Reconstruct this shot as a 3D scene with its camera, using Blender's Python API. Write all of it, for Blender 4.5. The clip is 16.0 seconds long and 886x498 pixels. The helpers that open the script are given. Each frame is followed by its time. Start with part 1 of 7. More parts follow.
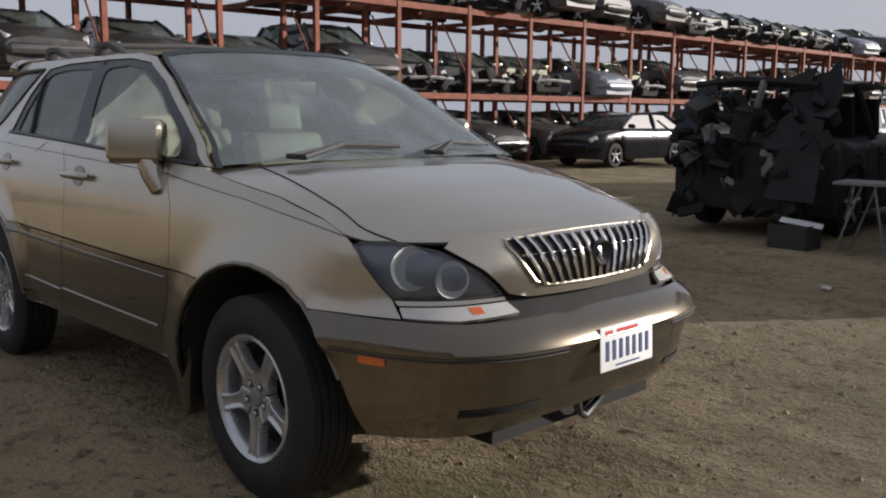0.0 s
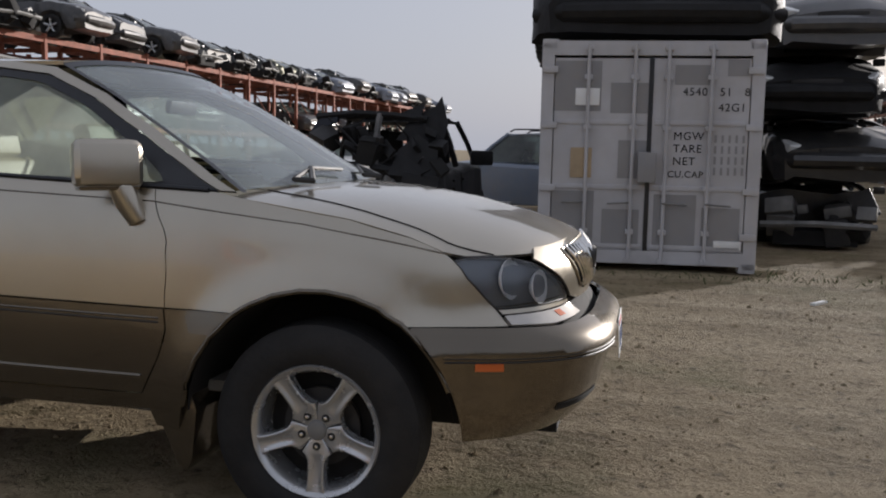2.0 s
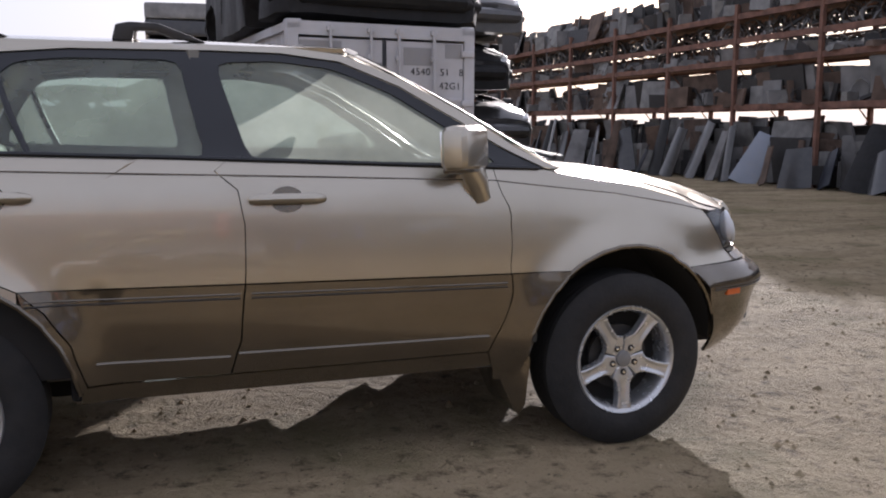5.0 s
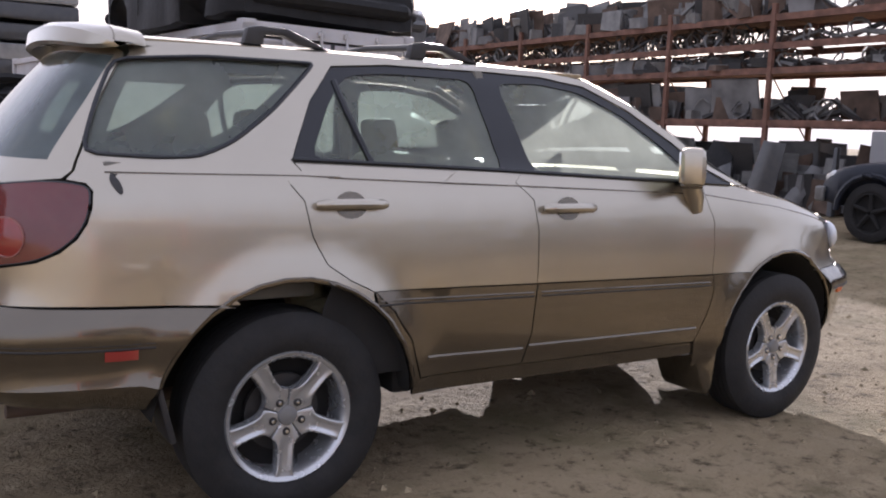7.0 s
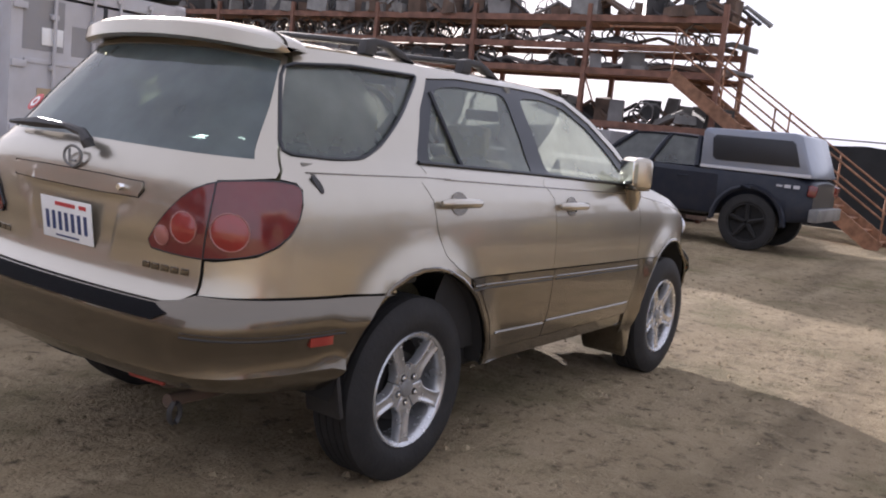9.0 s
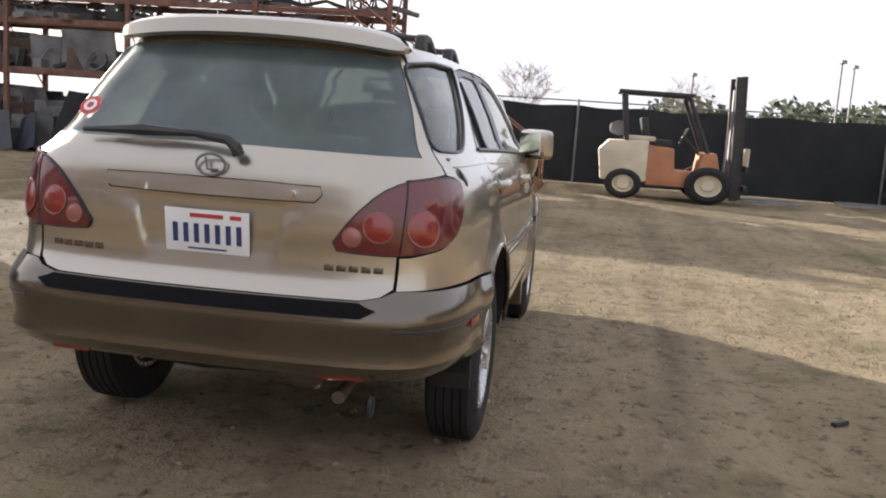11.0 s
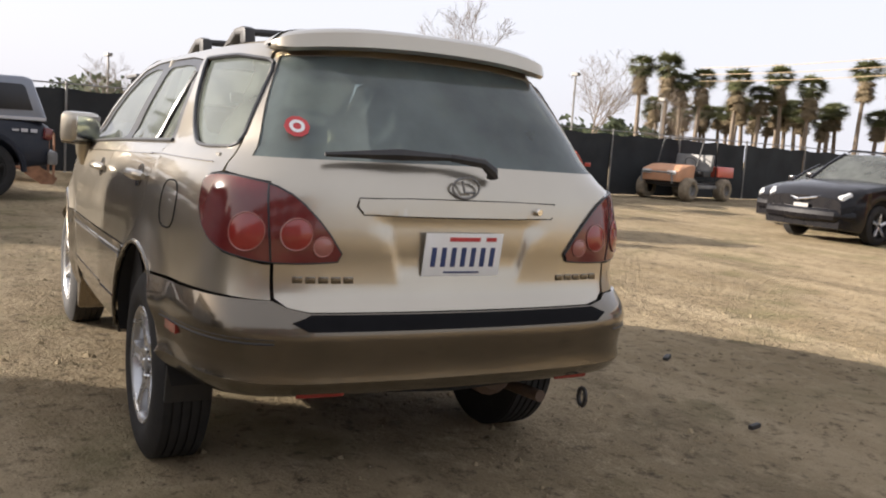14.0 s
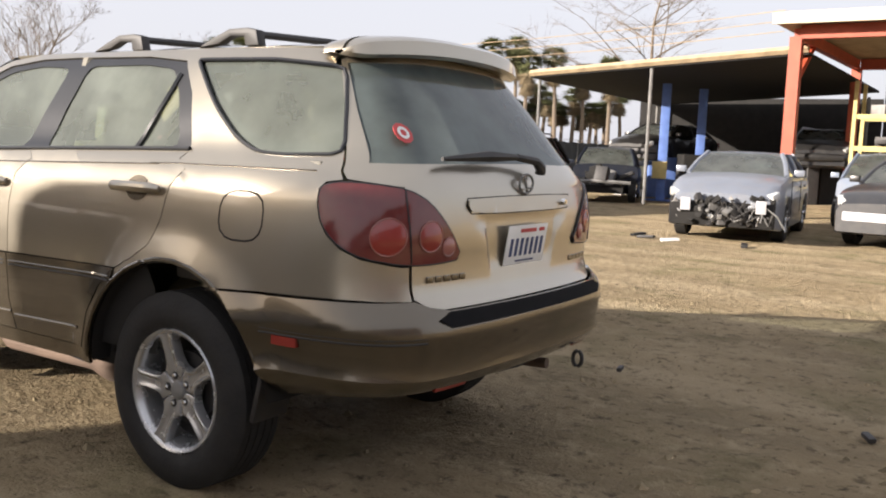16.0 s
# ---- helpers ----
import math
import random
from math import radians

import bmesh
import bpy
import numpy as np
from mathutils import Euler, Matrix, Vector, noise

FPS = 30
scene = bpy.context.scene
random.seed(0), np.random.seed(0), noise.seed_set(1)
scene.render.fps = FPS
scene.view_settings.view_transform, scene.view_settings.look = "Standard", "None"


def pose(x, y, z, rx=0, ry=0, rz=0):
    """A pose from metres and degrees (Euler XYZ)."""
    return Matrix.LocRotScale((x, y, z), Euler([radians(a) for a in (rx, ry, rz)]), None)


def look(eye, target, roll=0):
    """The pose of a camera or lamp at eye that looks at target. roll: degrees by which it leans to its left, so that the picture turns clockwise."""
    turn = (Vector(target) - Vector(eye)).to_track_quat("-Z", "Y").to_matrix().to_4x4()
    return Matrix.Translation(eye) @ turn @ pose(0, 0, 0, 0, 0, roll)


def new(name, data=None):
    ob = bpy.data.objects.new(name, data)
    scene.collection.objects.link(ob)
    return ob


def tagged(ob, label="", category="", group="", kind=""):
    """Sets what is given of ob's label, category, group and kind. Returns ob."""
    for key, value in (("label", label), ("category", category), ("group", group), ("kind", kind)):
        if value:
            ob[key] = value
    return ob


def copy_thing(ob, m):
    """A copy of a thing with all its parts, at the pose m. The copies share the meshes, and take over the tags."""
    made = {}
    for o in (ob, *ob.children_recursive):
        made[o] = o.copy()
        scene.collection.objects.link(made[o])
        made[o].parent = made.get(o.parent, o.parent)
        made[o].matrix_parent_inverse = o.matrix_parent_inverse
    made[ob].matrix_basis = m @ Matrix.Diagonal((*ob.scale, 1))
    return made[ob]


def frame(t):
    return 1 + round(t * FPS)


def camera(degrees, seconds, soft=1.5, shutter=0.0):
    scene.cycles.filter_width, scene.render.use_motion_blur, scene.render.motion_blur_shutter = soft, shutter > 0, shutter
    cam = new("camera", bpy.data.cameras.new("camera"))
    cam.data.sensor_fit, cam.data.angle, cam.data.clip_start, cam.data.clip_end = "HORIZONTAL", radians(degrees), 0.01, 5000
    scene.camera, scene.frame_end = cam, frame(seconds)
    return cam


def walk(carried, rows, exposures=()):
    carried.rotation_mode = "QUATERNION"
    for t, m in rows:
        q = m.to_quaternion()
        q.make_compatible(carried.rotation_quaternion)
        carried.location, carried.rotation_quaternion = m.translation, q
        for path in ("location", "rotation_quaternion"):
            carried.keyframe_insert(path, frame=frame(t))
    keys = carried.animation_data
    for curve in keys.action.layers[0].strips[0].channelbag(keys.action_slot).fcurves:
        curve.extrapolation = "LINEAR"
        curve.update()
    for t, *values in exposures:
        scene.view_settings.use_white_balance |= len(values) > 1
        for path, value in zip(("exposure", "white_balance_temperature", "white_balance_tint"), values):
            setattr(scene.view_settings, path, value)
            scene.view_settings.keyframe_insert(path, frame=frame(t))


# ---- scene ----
cam = camera(52.4, 16.0, soft=2.0)
PATH = [
    (0, (4.038, -2.547, 1.393), (2.613, -1.177, 1.09), 0.5),
    (0.5, (3.695, -2.856, 1.389), (2.479, -1.297, 1.088), 0.2),
    (1, (3.323, -3.293, 1.351), (2.394, -1.539, 1.107), 1.5),
    (1.5, (2.885, -3.501, 1.321), (2.195, -1.64, 1.071), 1.4),
    (2, (2.391, -3.719, 1.338), (1.954, -1.78, 1.118), 1.1),
    (2.5, (1.905, -3.934, 1.344), (1.684, -1.961, 1.104), 2.4),
    (3, (1.403, -3.988, 1.392), (1.399, -1.997, 1.197), 0.1),
    (3.5, (0.907, -4.175, 1.389), (1.145, -2.201, 1.169), 0.9),
    (4, (0.403, -4.166, 1.393), (0.837, -2.225, 1.182), 0.2),
    (4.5, (-0.138, -4.242, 1.379), (0.483, -2.352, 1.171), 1.1),
    (5, (-0.676, -4.156, 1.349), (-0.018, -2.287, 1.079), 0.2),
    (7.5, (-2.962, -3.588, 1.389), (-1.721, -2.039, 1.136), 3.2),
    (8, (-3.366, -3.414, 1.401), (-1.956, -2.021, 1.138), 4.0),
    (8.5, (-3.774, -3.192, 1.407), (-2.247, -1.929, 1.142), 5.4),
    (11, (-5.194, -1.286, 1.382), (-3.24, -0.971, 1.096), 3.9),
    (11.5, (-5.261, -0.807, 1.398), (-3.281, -0.724, 1.125), 4.6),
    (12, (-5.356, -0.288, 1.386), (-3.378, -0.434, 1.128), 4.0),
    (12.5, (-5.276, 0.174, 1.382), (-3.324, -0.186, 1.139), 3.0),
    (13, (-5.287, 0.661, 1.402), (-3.382, 0.116, 1.126), 4.7),
    (13.5, (-5.17, 1.116, 1.327), (-3.334, 0.367, 1.067), 2.9),
    (14, (-4.975, 1.547, 1.329), (-3.235, 0.59, 1.092), 4.0),
    (14.5, (-4.81, 1.985, 1.33), (-3.187, 0.842, 1.089), 3.6),
    (15, (-4.535, 2.318, 1.351), (-3.105, 0.946, 1.078), 2.8),
    (15.5, (-4.338, 2.746, 1.332), (-3.085, 1.204, 1.106), 2.9),
    (16, (-3.971, 3.031, 1.301), (-2.859, 1.384, 1.077), 2.3),
]
EXPOSURES = [(0.0, 0.30, 5950, 13), (2.5, 0.44, 5900, 14), (5.0, 1.12, 5800, 19), (8.0, 1.54, 5850, 22), (11.0, 1.58, 6150, 15), (12.5, 1.55, 6250, 14), (16.0, 1.24, 6400, 14)]
walk(cam, [(t, look(eye, target, roll)) for t, eye, target, roll in PATH], EXPOSURES)

# ---- light ----
SUN_TURN, SUN_HEIGHT = radians(33.5), radians(16.2)
world = bpy.data.worlds.new("yard_sky")
scene.world = world
world.use_nodes = True
wn = world.node_tree.nodes
sky = wn.new("ShaderNodeTexSky")
sky.sky_type = "NISHITA"
sky.sun_disc = False
sky.sun_elevation, sky.sun_rotation = SUN_HEIGHT, SUN_TURN
sky.air_density, sky.dust_density, sky.ozone_density = 1.0, 4.0, 1.0
haze = wn.new("ShaderNodeMix")
haze.data_type = "RGBA"
haze.inputs["Factor"].default_value = 0.70
haze.inputs["B"].default_value = (9.3, 9.35, 9.75, 1)
world.node_tree.links.new(sky.outputs[0], haze.inputs["A"])
wn["Background"].inputs[1].default_value = 0.050
world.node_tree.links.new(haze.outputs["Result"], wn["Background"].inputs[0])
sun = new("sun", bpy.data.lights.new("sun", "SUN"))
sun.data.energy, sun.data.angle, sun.data.color = 5.0, radians(0.6), (1.0, 0.91, 0.78)
sun_way = Vector((math.sin(SUN_TURN) * math.cos(SUN_HEIGHT), math.cos(SUN_TURN) * math.cos(SUN_HEIGHT), math.sin(SUN_HEIGHT)))
sun.matrix_world = look(sun_way * 60, (0, 0, 0))


# ---- materials ----
def material(name, base, rough=0.6, metal=0.0, vary=0.12, scale=6.0, bump=0.0, bump_scale=40.0, coat=0.0, coat_rough=0.08,
             dirt=0.0, dirt_colour=(0.33, 0.27, 0.18), random_value=0.0, spec=0.5):
    m = bpy.data.materials.new(name)
    m.use_nodes = True
    nt = m.node_tree
    n, l = nt.nodes, nt.links
    b = n["Principled BSDF"]
    tc = n.new("ShaderNodeTexCoord")
    big = n.new("ShaderNodeTexNoise")
    big.inputs["Scale"].default_value, big.inputs["Detail"].default_value = scale, 8.0
    l.new(tc.outputs["Object"], big.inputs["Vector"])
    ramp = n.new("ShaderNodeMapRange")
    ramp.inputs[1].default_value, ramp.inputs[2].default_value = 0.3, 0.7
    ramp.inputs[3].default_value, ramp.inputs[4].default_value = 1 - vary, 1 + vary
    l.new(big.outputs["Fac"], ramp.inputs[0])
    tint = n.new("ShaderNodeVectorMath")
    tint.operation = "SCALE"
    tint.inputs[0].default_value = base
    l.new(ramp.outputs[0], tint.inputs["Scale"])
    colour = tint.outputs[0]
    if random_value:
        info = n.new("ShaderNodeObjectInfo")
        hsv = n.new("ShaderNodeHueSaturation")
        mr = n.new("ShaderNodeMapRange")
        mr.inputs[3].default_value, mr.inputs[4].default_value = 1 - random_value, 1 + random_value
        l.new(info.outputs["Random"], mr.inputs[0])
        l.new(mr.outputs[0], hsv.inputs["Value"])
        l.new(colour, hsv.inputs["Color"])
        colour = hsv.outputs[0]
    if dirt:
        fine = n.new("ShaderNodeTexNoise")
        fine.inputs["Scale"].default_value, fine.inputs["Detail"].default_value = scale * 2.7, 10.0
        l.new(tc.outputs["Object"], fine.inputs["Vector"])
        dr = n.new("ShaderNodeMapRange")
        dr.inputs[1].default_value, dr.inputs[2].default_value = 0.38, 0.75
        dr.inputs[3].default_value, dr.inputs[4].default_value = dirt * 0.35, dirt
        l.new(fine.outputs["Fac"], dr.inputs[0])
        mix = n.new("ShaderNodeMix")
        mix.data_type = "RGBA"
        mix.inputs["B"].default_value = (*dirt_colour, 1)
        l.new(dr.outputs[0], mix.inputs["Factor"])
        l.new(colour, mix.inputs["A"])
        colour = mix.outputs["Result"]
        rr = n.new("ShaderNodeMapRange")
        rr.inputs[3].default_value, rr.inputs[4].default_value = rough, min(1.0, rough + 0.5)
        l.new(dr.outputs[0], rr.inputs[0])
        l.new(rr.outputs[0], b.inputs["Roughness"])
    else:
        b.inputs["Roughness"].default_value = rough
    l.new(colour, b.inputs["Base Color"])
    b.inputs["Metallic"].default_value = metal
    b.inputs["Specular IOR Level"].default_value = spec
    b.inputs["Coat Weight"].default_value, b.inputs["Coat Roughness"].default_value = coat, coat_rough
    if bump:
        bt = n.new("ShaderNodeTexNoise")
        bt.inputs["Scale"].default_value, bt.inputs["Detail"].default_value = bump_scale, 8.0
        l.new(tc.outputs["Object"], bt.inputs["Vector"])
        bn = n.new("ShaderNodeBump")
        bn.inputs["Strength"].default_value, bn.inputs["Distance"].default_value = bump, 0.02
        l.new(bt.outputs["Fac"], bn.inputs["Height"])
        l.new(bn.outputs[0], b.inputs["Normal"])
    return m


def glass(name, tint, dust, dust_colour=(0.5, 0.5, 0.46), ior=1.5):
    """Thin pane: clear with a tint, mirrored by Fresnel, with a film of dust that has its own patches."""
    m = bpy.data.materials.new(name)
    m.use_nodes = True
    n, l = m.node_tree.nodes, m.node_tree.links
    n.remove(n["Principled BSDF"])
    tr, gl, df = n.new("ShaderNodeBsdfTransparent"), n.new("ShaderNodeBsdfGlossy"), n.new("ShaderNodeBsdfDiffuse")
    tr.inputs[0].default_value = (*tint, 1)
    gl.inputs["Roughness"].default_value = 0.05
    df.inputs[0].default_value = (*dust_colour, 1)
    fr = n.new("ShaderNodeFresnel")
    fr.inputs[0].default_value = ior
    tl, film = n.new("ShaderNodeBsdfTranslucent"), n.new("ShaderNodeMixShader")
    tl.inputs[0].default_value = (*dust_colour, 1)
    film.inputs[0].default_value = 0.5
    l.new(df.outputs[0], film.inputs[1])
    l.new(tl.outputs[0], film.inputs[2])
    m1, m2 = n.new("ShaderNodeMixShader"), n.new("ShaderNodeMixShader")
    tc, no, mr = n.new("ShaderNodeTexCoord"), n.new("ShaderNodeTexNoise"), n.new("ShaderNodeMapRange")
    no.inputs["Scale"].default_value, no.inputs["Detail"].default_value = 3.0, 6.0
    mr.inputs[1].default_value, mr.inputs[2].default_value = 0.3, 0.7
    mr.inputs[3].default_value, mr.inputs[4].default_value = dust * 0.6, dust * 1.3
    l.new(tc.outputs["Object"], no.inputs["Vector"])
    l.new(no.outputs["Fac"], mr.inputs[0])
    l.new(mr.outputs[0], m1.inputs[0])
    l.new(tr.outputs[0], m1.inputs[1])
    l.new(film.outputs[0], m1.inputs[2])
    l.new(fr.outputs[0], m2.inputs[0])
    l.new(m1.outputs[0], m2.inputs[1])
    l.new(gl.outputs[0], m2.inputs[2])
    l.new(m2.outputs[0], n["Material Output"].inputs[0])
    return m


def dirt_ground():
    m = bpy.data.materials.new("packed_dirt")
    m.use_nodes = True
    n, l = m.node_tree.nodes, m.node_tree.links
    b = n["Principled BSDF"]
    tc = n.new("ShaderNodeTexCoord")

    def noise_at(scale, detail=10.0, rough=0.6):
        t = n.new("ShaderNodeTexNoise")
        t.inputs["Scale"].default_value, t.inputs["Detail"].default_value, t.inputs["Roughness"].default_value = scale, detail, rough
        l.new(tc.outputs["Object"], t.inputs["Vector"])
        return t.outputs["Fac"]

    def mixed(fac, a, c, lo, hi):
        mr = n.new("ShaderNodeMapRange")
        mr.inputs[1].default_value, mr.inputs[2].default_value = lo, hi
        l.new(fac, mr.inputs[0])
        mx = n.new("ShaderNodeMix")
        mx.data_type = "RGBA"
        l.new(mr.outputs[0], mx.inputs["Factor"])
        for key, v in (("A", a), ("B", c)):
            if isinstance(v, tuple):
                mx.inputs[key].default_value = (*v, 1)
            else:
                l.new(v, mx.inputs[key])
        return mx.outputs["Result"]

    def streak(turn, along, across, detail=5.0):
        mp = n.new("ShaderNodeMapping")
        mp.inputs["Rotation"].default_value = (0, 0, radians(turn))
        mp.inputs["Scale"].default_value = (along, across, 1.0)
        l.new(tc.outputs["Object"], mp.inputs["Vector"])
        t = n.new("ShaderNodeTexNoise")
        t.inputs["Scale"].default_value, t.inputs["Detail"].default_value = 1.0, detail
        l.new(mp.outputs[0], t.inputs["Vector"])
        return t.outputs["Fac"]

    c = mixed(noise_at(0.30), (0.326, 0.251, 0.148), (0.486, 0.381, 0.238), 0.38, 0.62)
    c = mixed(streak(20, 0.16, 1.5), c, (0.282, 0.22, 0.136), 0.50, 0.68)
    c = mixed(streak(-35, 0.20, 1.9), c, (0.512, 0.407, 0.262), 0.48, 0.70)
    c = mixed(noise_at(1.6), c, (0.198, 0.155, 0.093), 0.54, 0.76)
    c = mixed(noise_at(5.0, 12.0, 0.72), c, (0.512, 0.407, 0.262), 0.50, 0.70)
    c = mixed(noise_at(9.0, 12.0, 0.72), c, (0.109, 0.084, 0.051), 0.53, 0.67)
    c = mixed(noise_at(34.0, 8.0, 0.7), c, (0.52, 0.435, 0.282), 0.58, 0.80)
    c = mixed(noise_at(60.0), c, (0.141, 0.11, 0.068), 0.60, 0.78)
    c = mixed(noise_at(0.8), c, (0.225, 0.205, 0.095), 0.52, 0.78)
    l.new(c, b.inputs["Base Color"])
    b.inputs["Roughness"].default_value = 0.95
    b.inputs["Specular IOR Level"].default_value = 0.15
    b.inputs["Diffuse Roughness"].default_value = 0.8
    add = n.new("ShaderNodeMath")
    add.operation = "MULTIPLY_ADD"
    add.inputs[1].default_value = 0.5
    l.new(noise_at(70.0, 6.0), add.inputs[0])
    l.new(noise_at(16.0, 10.0), add.inputs[2])
    bn = n.new("ShaderNodeBump")
    bn.inputs["Strength"].default_value, bn.inputs["Distance"].default_value = 1.0, 0.085
    l.new(add.outputs[0], bn.inputs["Height"])
    l.new(bn.outputs[0], b.inputs["Normal"])
    return m


M_DIRT = dirt_ground()
M_PAINT = material("champagne_metallic_paint", (0.43, 0.39, 0.318), 0.26, 0.93, 0.04, 3.0, coat=0.9, coat_rough=0.03, dirt=0.12, dirt_colour=(0.42, 0.36, 0.27))
M_CLAD = material("grey_bronze_cladding_paint", (0.128, 0.107, 0.078), 0.24, 0.85, 0.10, 3.0, coat=0.9, coat_rough=0.04, dirt=0.06, dirt_colour=(0.20, 0.165, 0.115))
M_BLACK = material("black_plastic", (0.016, 0.016, 0.018), 0.55, 0, 0.2, 8.0, dirt=0.06)
M_TRIM = material("black_window_trim", (0.012, 0.013, 0.016), 0.35, 0, 0.1, 8.0)
M_PAD = material("black_rubber_pad", (0.007, 0.007, 0.008), 0.8, 0, 0.2, 9, bump=0.1, bump_scale=90, spec=0.12)
# near-black for dark parts; also colours shade into openings, cabins and the workshop
M_SHADE = material("underbody_and_shade_dark", (0.012, 0.011, 0.010), 0.9, 0, 0.3, 5.0)
M_TYRE = material("tyre_rubber", (0.017, 0.017, 0.0175), 0.72, 0, 0.25, 9.0, bump=0.15, bump_scale=60, dirt=0.10, dirt_colour=(0.10, 0.083, 0.062), spec=0.3)
M_ALLOY = material("cast_alloy", (0.52, 0.525, 0.53), 0.24, 0.72, 0.10, 9.0, dirt=0.09, dirt_colour=(0.20, 0.165, 0.12))
M_CHROME = material("chrome", (0.78, 0.77, 0.75), 0.12, 1.0, 0.04, 9.0)
M_GLASS = glass("tinted_window_glass", (0.56, 0.66, 0.62), 0.38, (0.50, 0.55, 0.48))
M_GLASS_REAR = glass("dusty_rear_glass", (0.36, 0.47, 0.46), 0.54, (0.285, 0.345, 0.335))
M_WIND = glass("dusty_windscreen", (0.74, 0.84, 0.85), 0.40, (0.44, 0.51, 0.54), 1.6)
M_LENS = glass("clouded_lamp_lens", (0.92, 0.94, 0.95), 0.15, (0.66, 0.68, 0.70))
M_POT = material("lamp_bowl_grey", (0.15, 0.165, 0.195), 0.35, 0.6, 0.1, 9)
M_BOWL = material("bright_lamp_reflector", (0.85, 0.86, 0.88), 0.30, 0.15, 0.05, 9)
M_SIDE_LENS = material("frosted_side_lens", (0.55, 0.52, 0.48), 0.25, 0.3, 0.1, 9, coat=0.3)
M_RED = material("red_lamp_lens", (0.12, 0.013, 0.014), 0.12, 0, 0.1, 10, coat=0.6, dirt=0.04)
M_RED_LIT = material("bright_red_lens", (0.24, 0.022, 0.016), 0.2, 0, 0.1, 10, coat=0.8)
M_PINK = material("pale_reverse_lens", (0.30, 0.11, 0.09), 0.25, 0, 0.1, 10, coat=0.6)
M_AMBER = material("amber_lens", (0.58, 0.12, 0.02), 0.25, 0, 0.08, 10, coat=0.6)
M_CREAM = material("cream_leather", (0.31, 0.265, 0.155), 0.5, 0, 0.08, 8, bump=0.05)
M_CABIN = material("grey_cabin_plastic", (0.16, 0.15, 0.125), 0.7, 0, 0.1, 6)
M_WHITE = material("white_plate_paint", (0.78, 0.78, 0.76), 0.4, 0, 0.04, 12)
M_INK = material("dark_blue_ink", (0.03, 0.05, 0.14), 0.5)
M_REDINK = material("red_ink", (0.5, 0.05, 0.05), 0.5)
M_RUST = material("rusty_steel", (0.25, 0.13, 0.075), 0.85, 0.1, 0.35, 7, bump=0.2)
M_ORANGE = material("orange_rack_paint", (0.26, 0.068, 0.034), 0.7, 0, 0.3, 3, dirt=0.5, dirt_colour=(0.10, 0.065, 0.045))
M_RACKRUST = material("rusted_rack_paint", (0.215, 0.105, 0.072), 0.8, 0, 0.4, 3, dirt=0.5, dirt_colour=(0.07, 0.048, 0.036))
M_DUSTTYRE = material("mud_caked_tyre", (0.22, 0.18, 0.125), 0.95, 0, 0.3, 6, bump=0.3, bump_scale=20)
M_PEACH = material("sunburnt_orange_plastic", (0.52, 0.235, 0.115), 0.6, 0, 0.12, 4, dirt=0.4, dirt_colour=(0.42, 0.33, 0.22))
M_STEEL = material("weathered_steel", (0.20, 0.195, 0.185), 0.6, 0.4, 0.25, 5)
M_DULL = material("dull_grey_parts", (0.17, 0.165, 0.16), 0.7, 0.2, 0.4, 2)
M_RUSTDARK = material("dark_rusty_parts", (0.11, 0.075, 0.055), 0.85, 0.1, 0.4, 3)
M_CONT = material("faded_white_container_paint", (0.50, 0.50, 0.52), 0.6, 0, 0.14, 1.2, dirt=0.45, dirt_colour=(0.33, 0.30, 0.27))
M_CONT_GREY = material("grey_touch_up_paint", (0.26, 0.26, 0.27), 0.65, 0, 0.08, 2.0, dirt=0.2)
M_LETTER = material("black_stencil_paint", (0.03, 0.03, 0.032), 0.7)
M_FENCE = material("black_fence_screen", (0.016, 0.018, 0.019), 0.85, 0, 0.35, 1.5, bump=0.2, bump_scale=6)
M_WOOD = material("weathered_wood", (0.42, 0.32, 0.20), 0.8, 0, 0.2, 4, bump=0.2)
M_REDSTEEL = material("red_oxide_steel", (0.40, 0.075, 0.035), 0.55, 0, 0.15, 3)
M_BLUE = material("blue_lift_paint", (0.10, 0.17, 0.42), 0.5, 0, 0.15, 4)
M_YELLOW = material("yellow_machine_paint", (0.58, 0.47, 0.17), 0.5, 0, 0.2, 3, dirt=0.4)
M_CREAMPAINT = material("cream_machine_paint", (0.60, 0.53, 0.38), 0.55, 0, 0.15, 3, dirt=0.3)
M_ORANGEM = material("faded_orange_machine_paint", (0.42, 0.15, 0.06), 0.6, 0, 0.25, 3, dirt=0.35)
M_BARK = material("grey_bark", (0.17, 0.135, 0.10), 0.9, 0, 0.2, 8)
M_PALM = material("palm_frond_green", (0.13, 0.14, 0.06), 0.7, 0, 0.3, 3)
M_PALMDRY = material("dry_palm_skirt", (0.22, 0.17, 0.10), 0.85, 0, 0.3, 3)
M_LEAF = material("dusty_leaf_green", (0.06, 0.075, 0.035), 0.8, 0, 0.3, 2)
M_WEED = material("weed_green", (0.10, 0.12, 0.04), 0.8, 0, 0.3, 5)


# ---- mesh helpers ----
def part(name, bm, mat, parent=None, label="", angle=35.0, shadow=True):
    me = bpy.data.meshes.new(name)
    bm.normal_update()
    bm.to_mesh(me)
    bm.free()
    me.materials.append(mat)
    me.polygons.foreach_set("use_smooth", [True] * len(me.polygons))
    me.set_sharp_from_angle(angle=radians(angle))
    ob = new(name, me)
    if parent is not None:
        ob.parent = parent
    if label:
        ob["label"] = label
    if not shadow:
        ob.visible_shadow = False
    return ob


def shared(name, ob, parent, m):
    """Another object on the mesh of ob, under parent."""
    o = new(name, ob.data)
    o.parent = parent
    o.matrix_basis = m
    return o


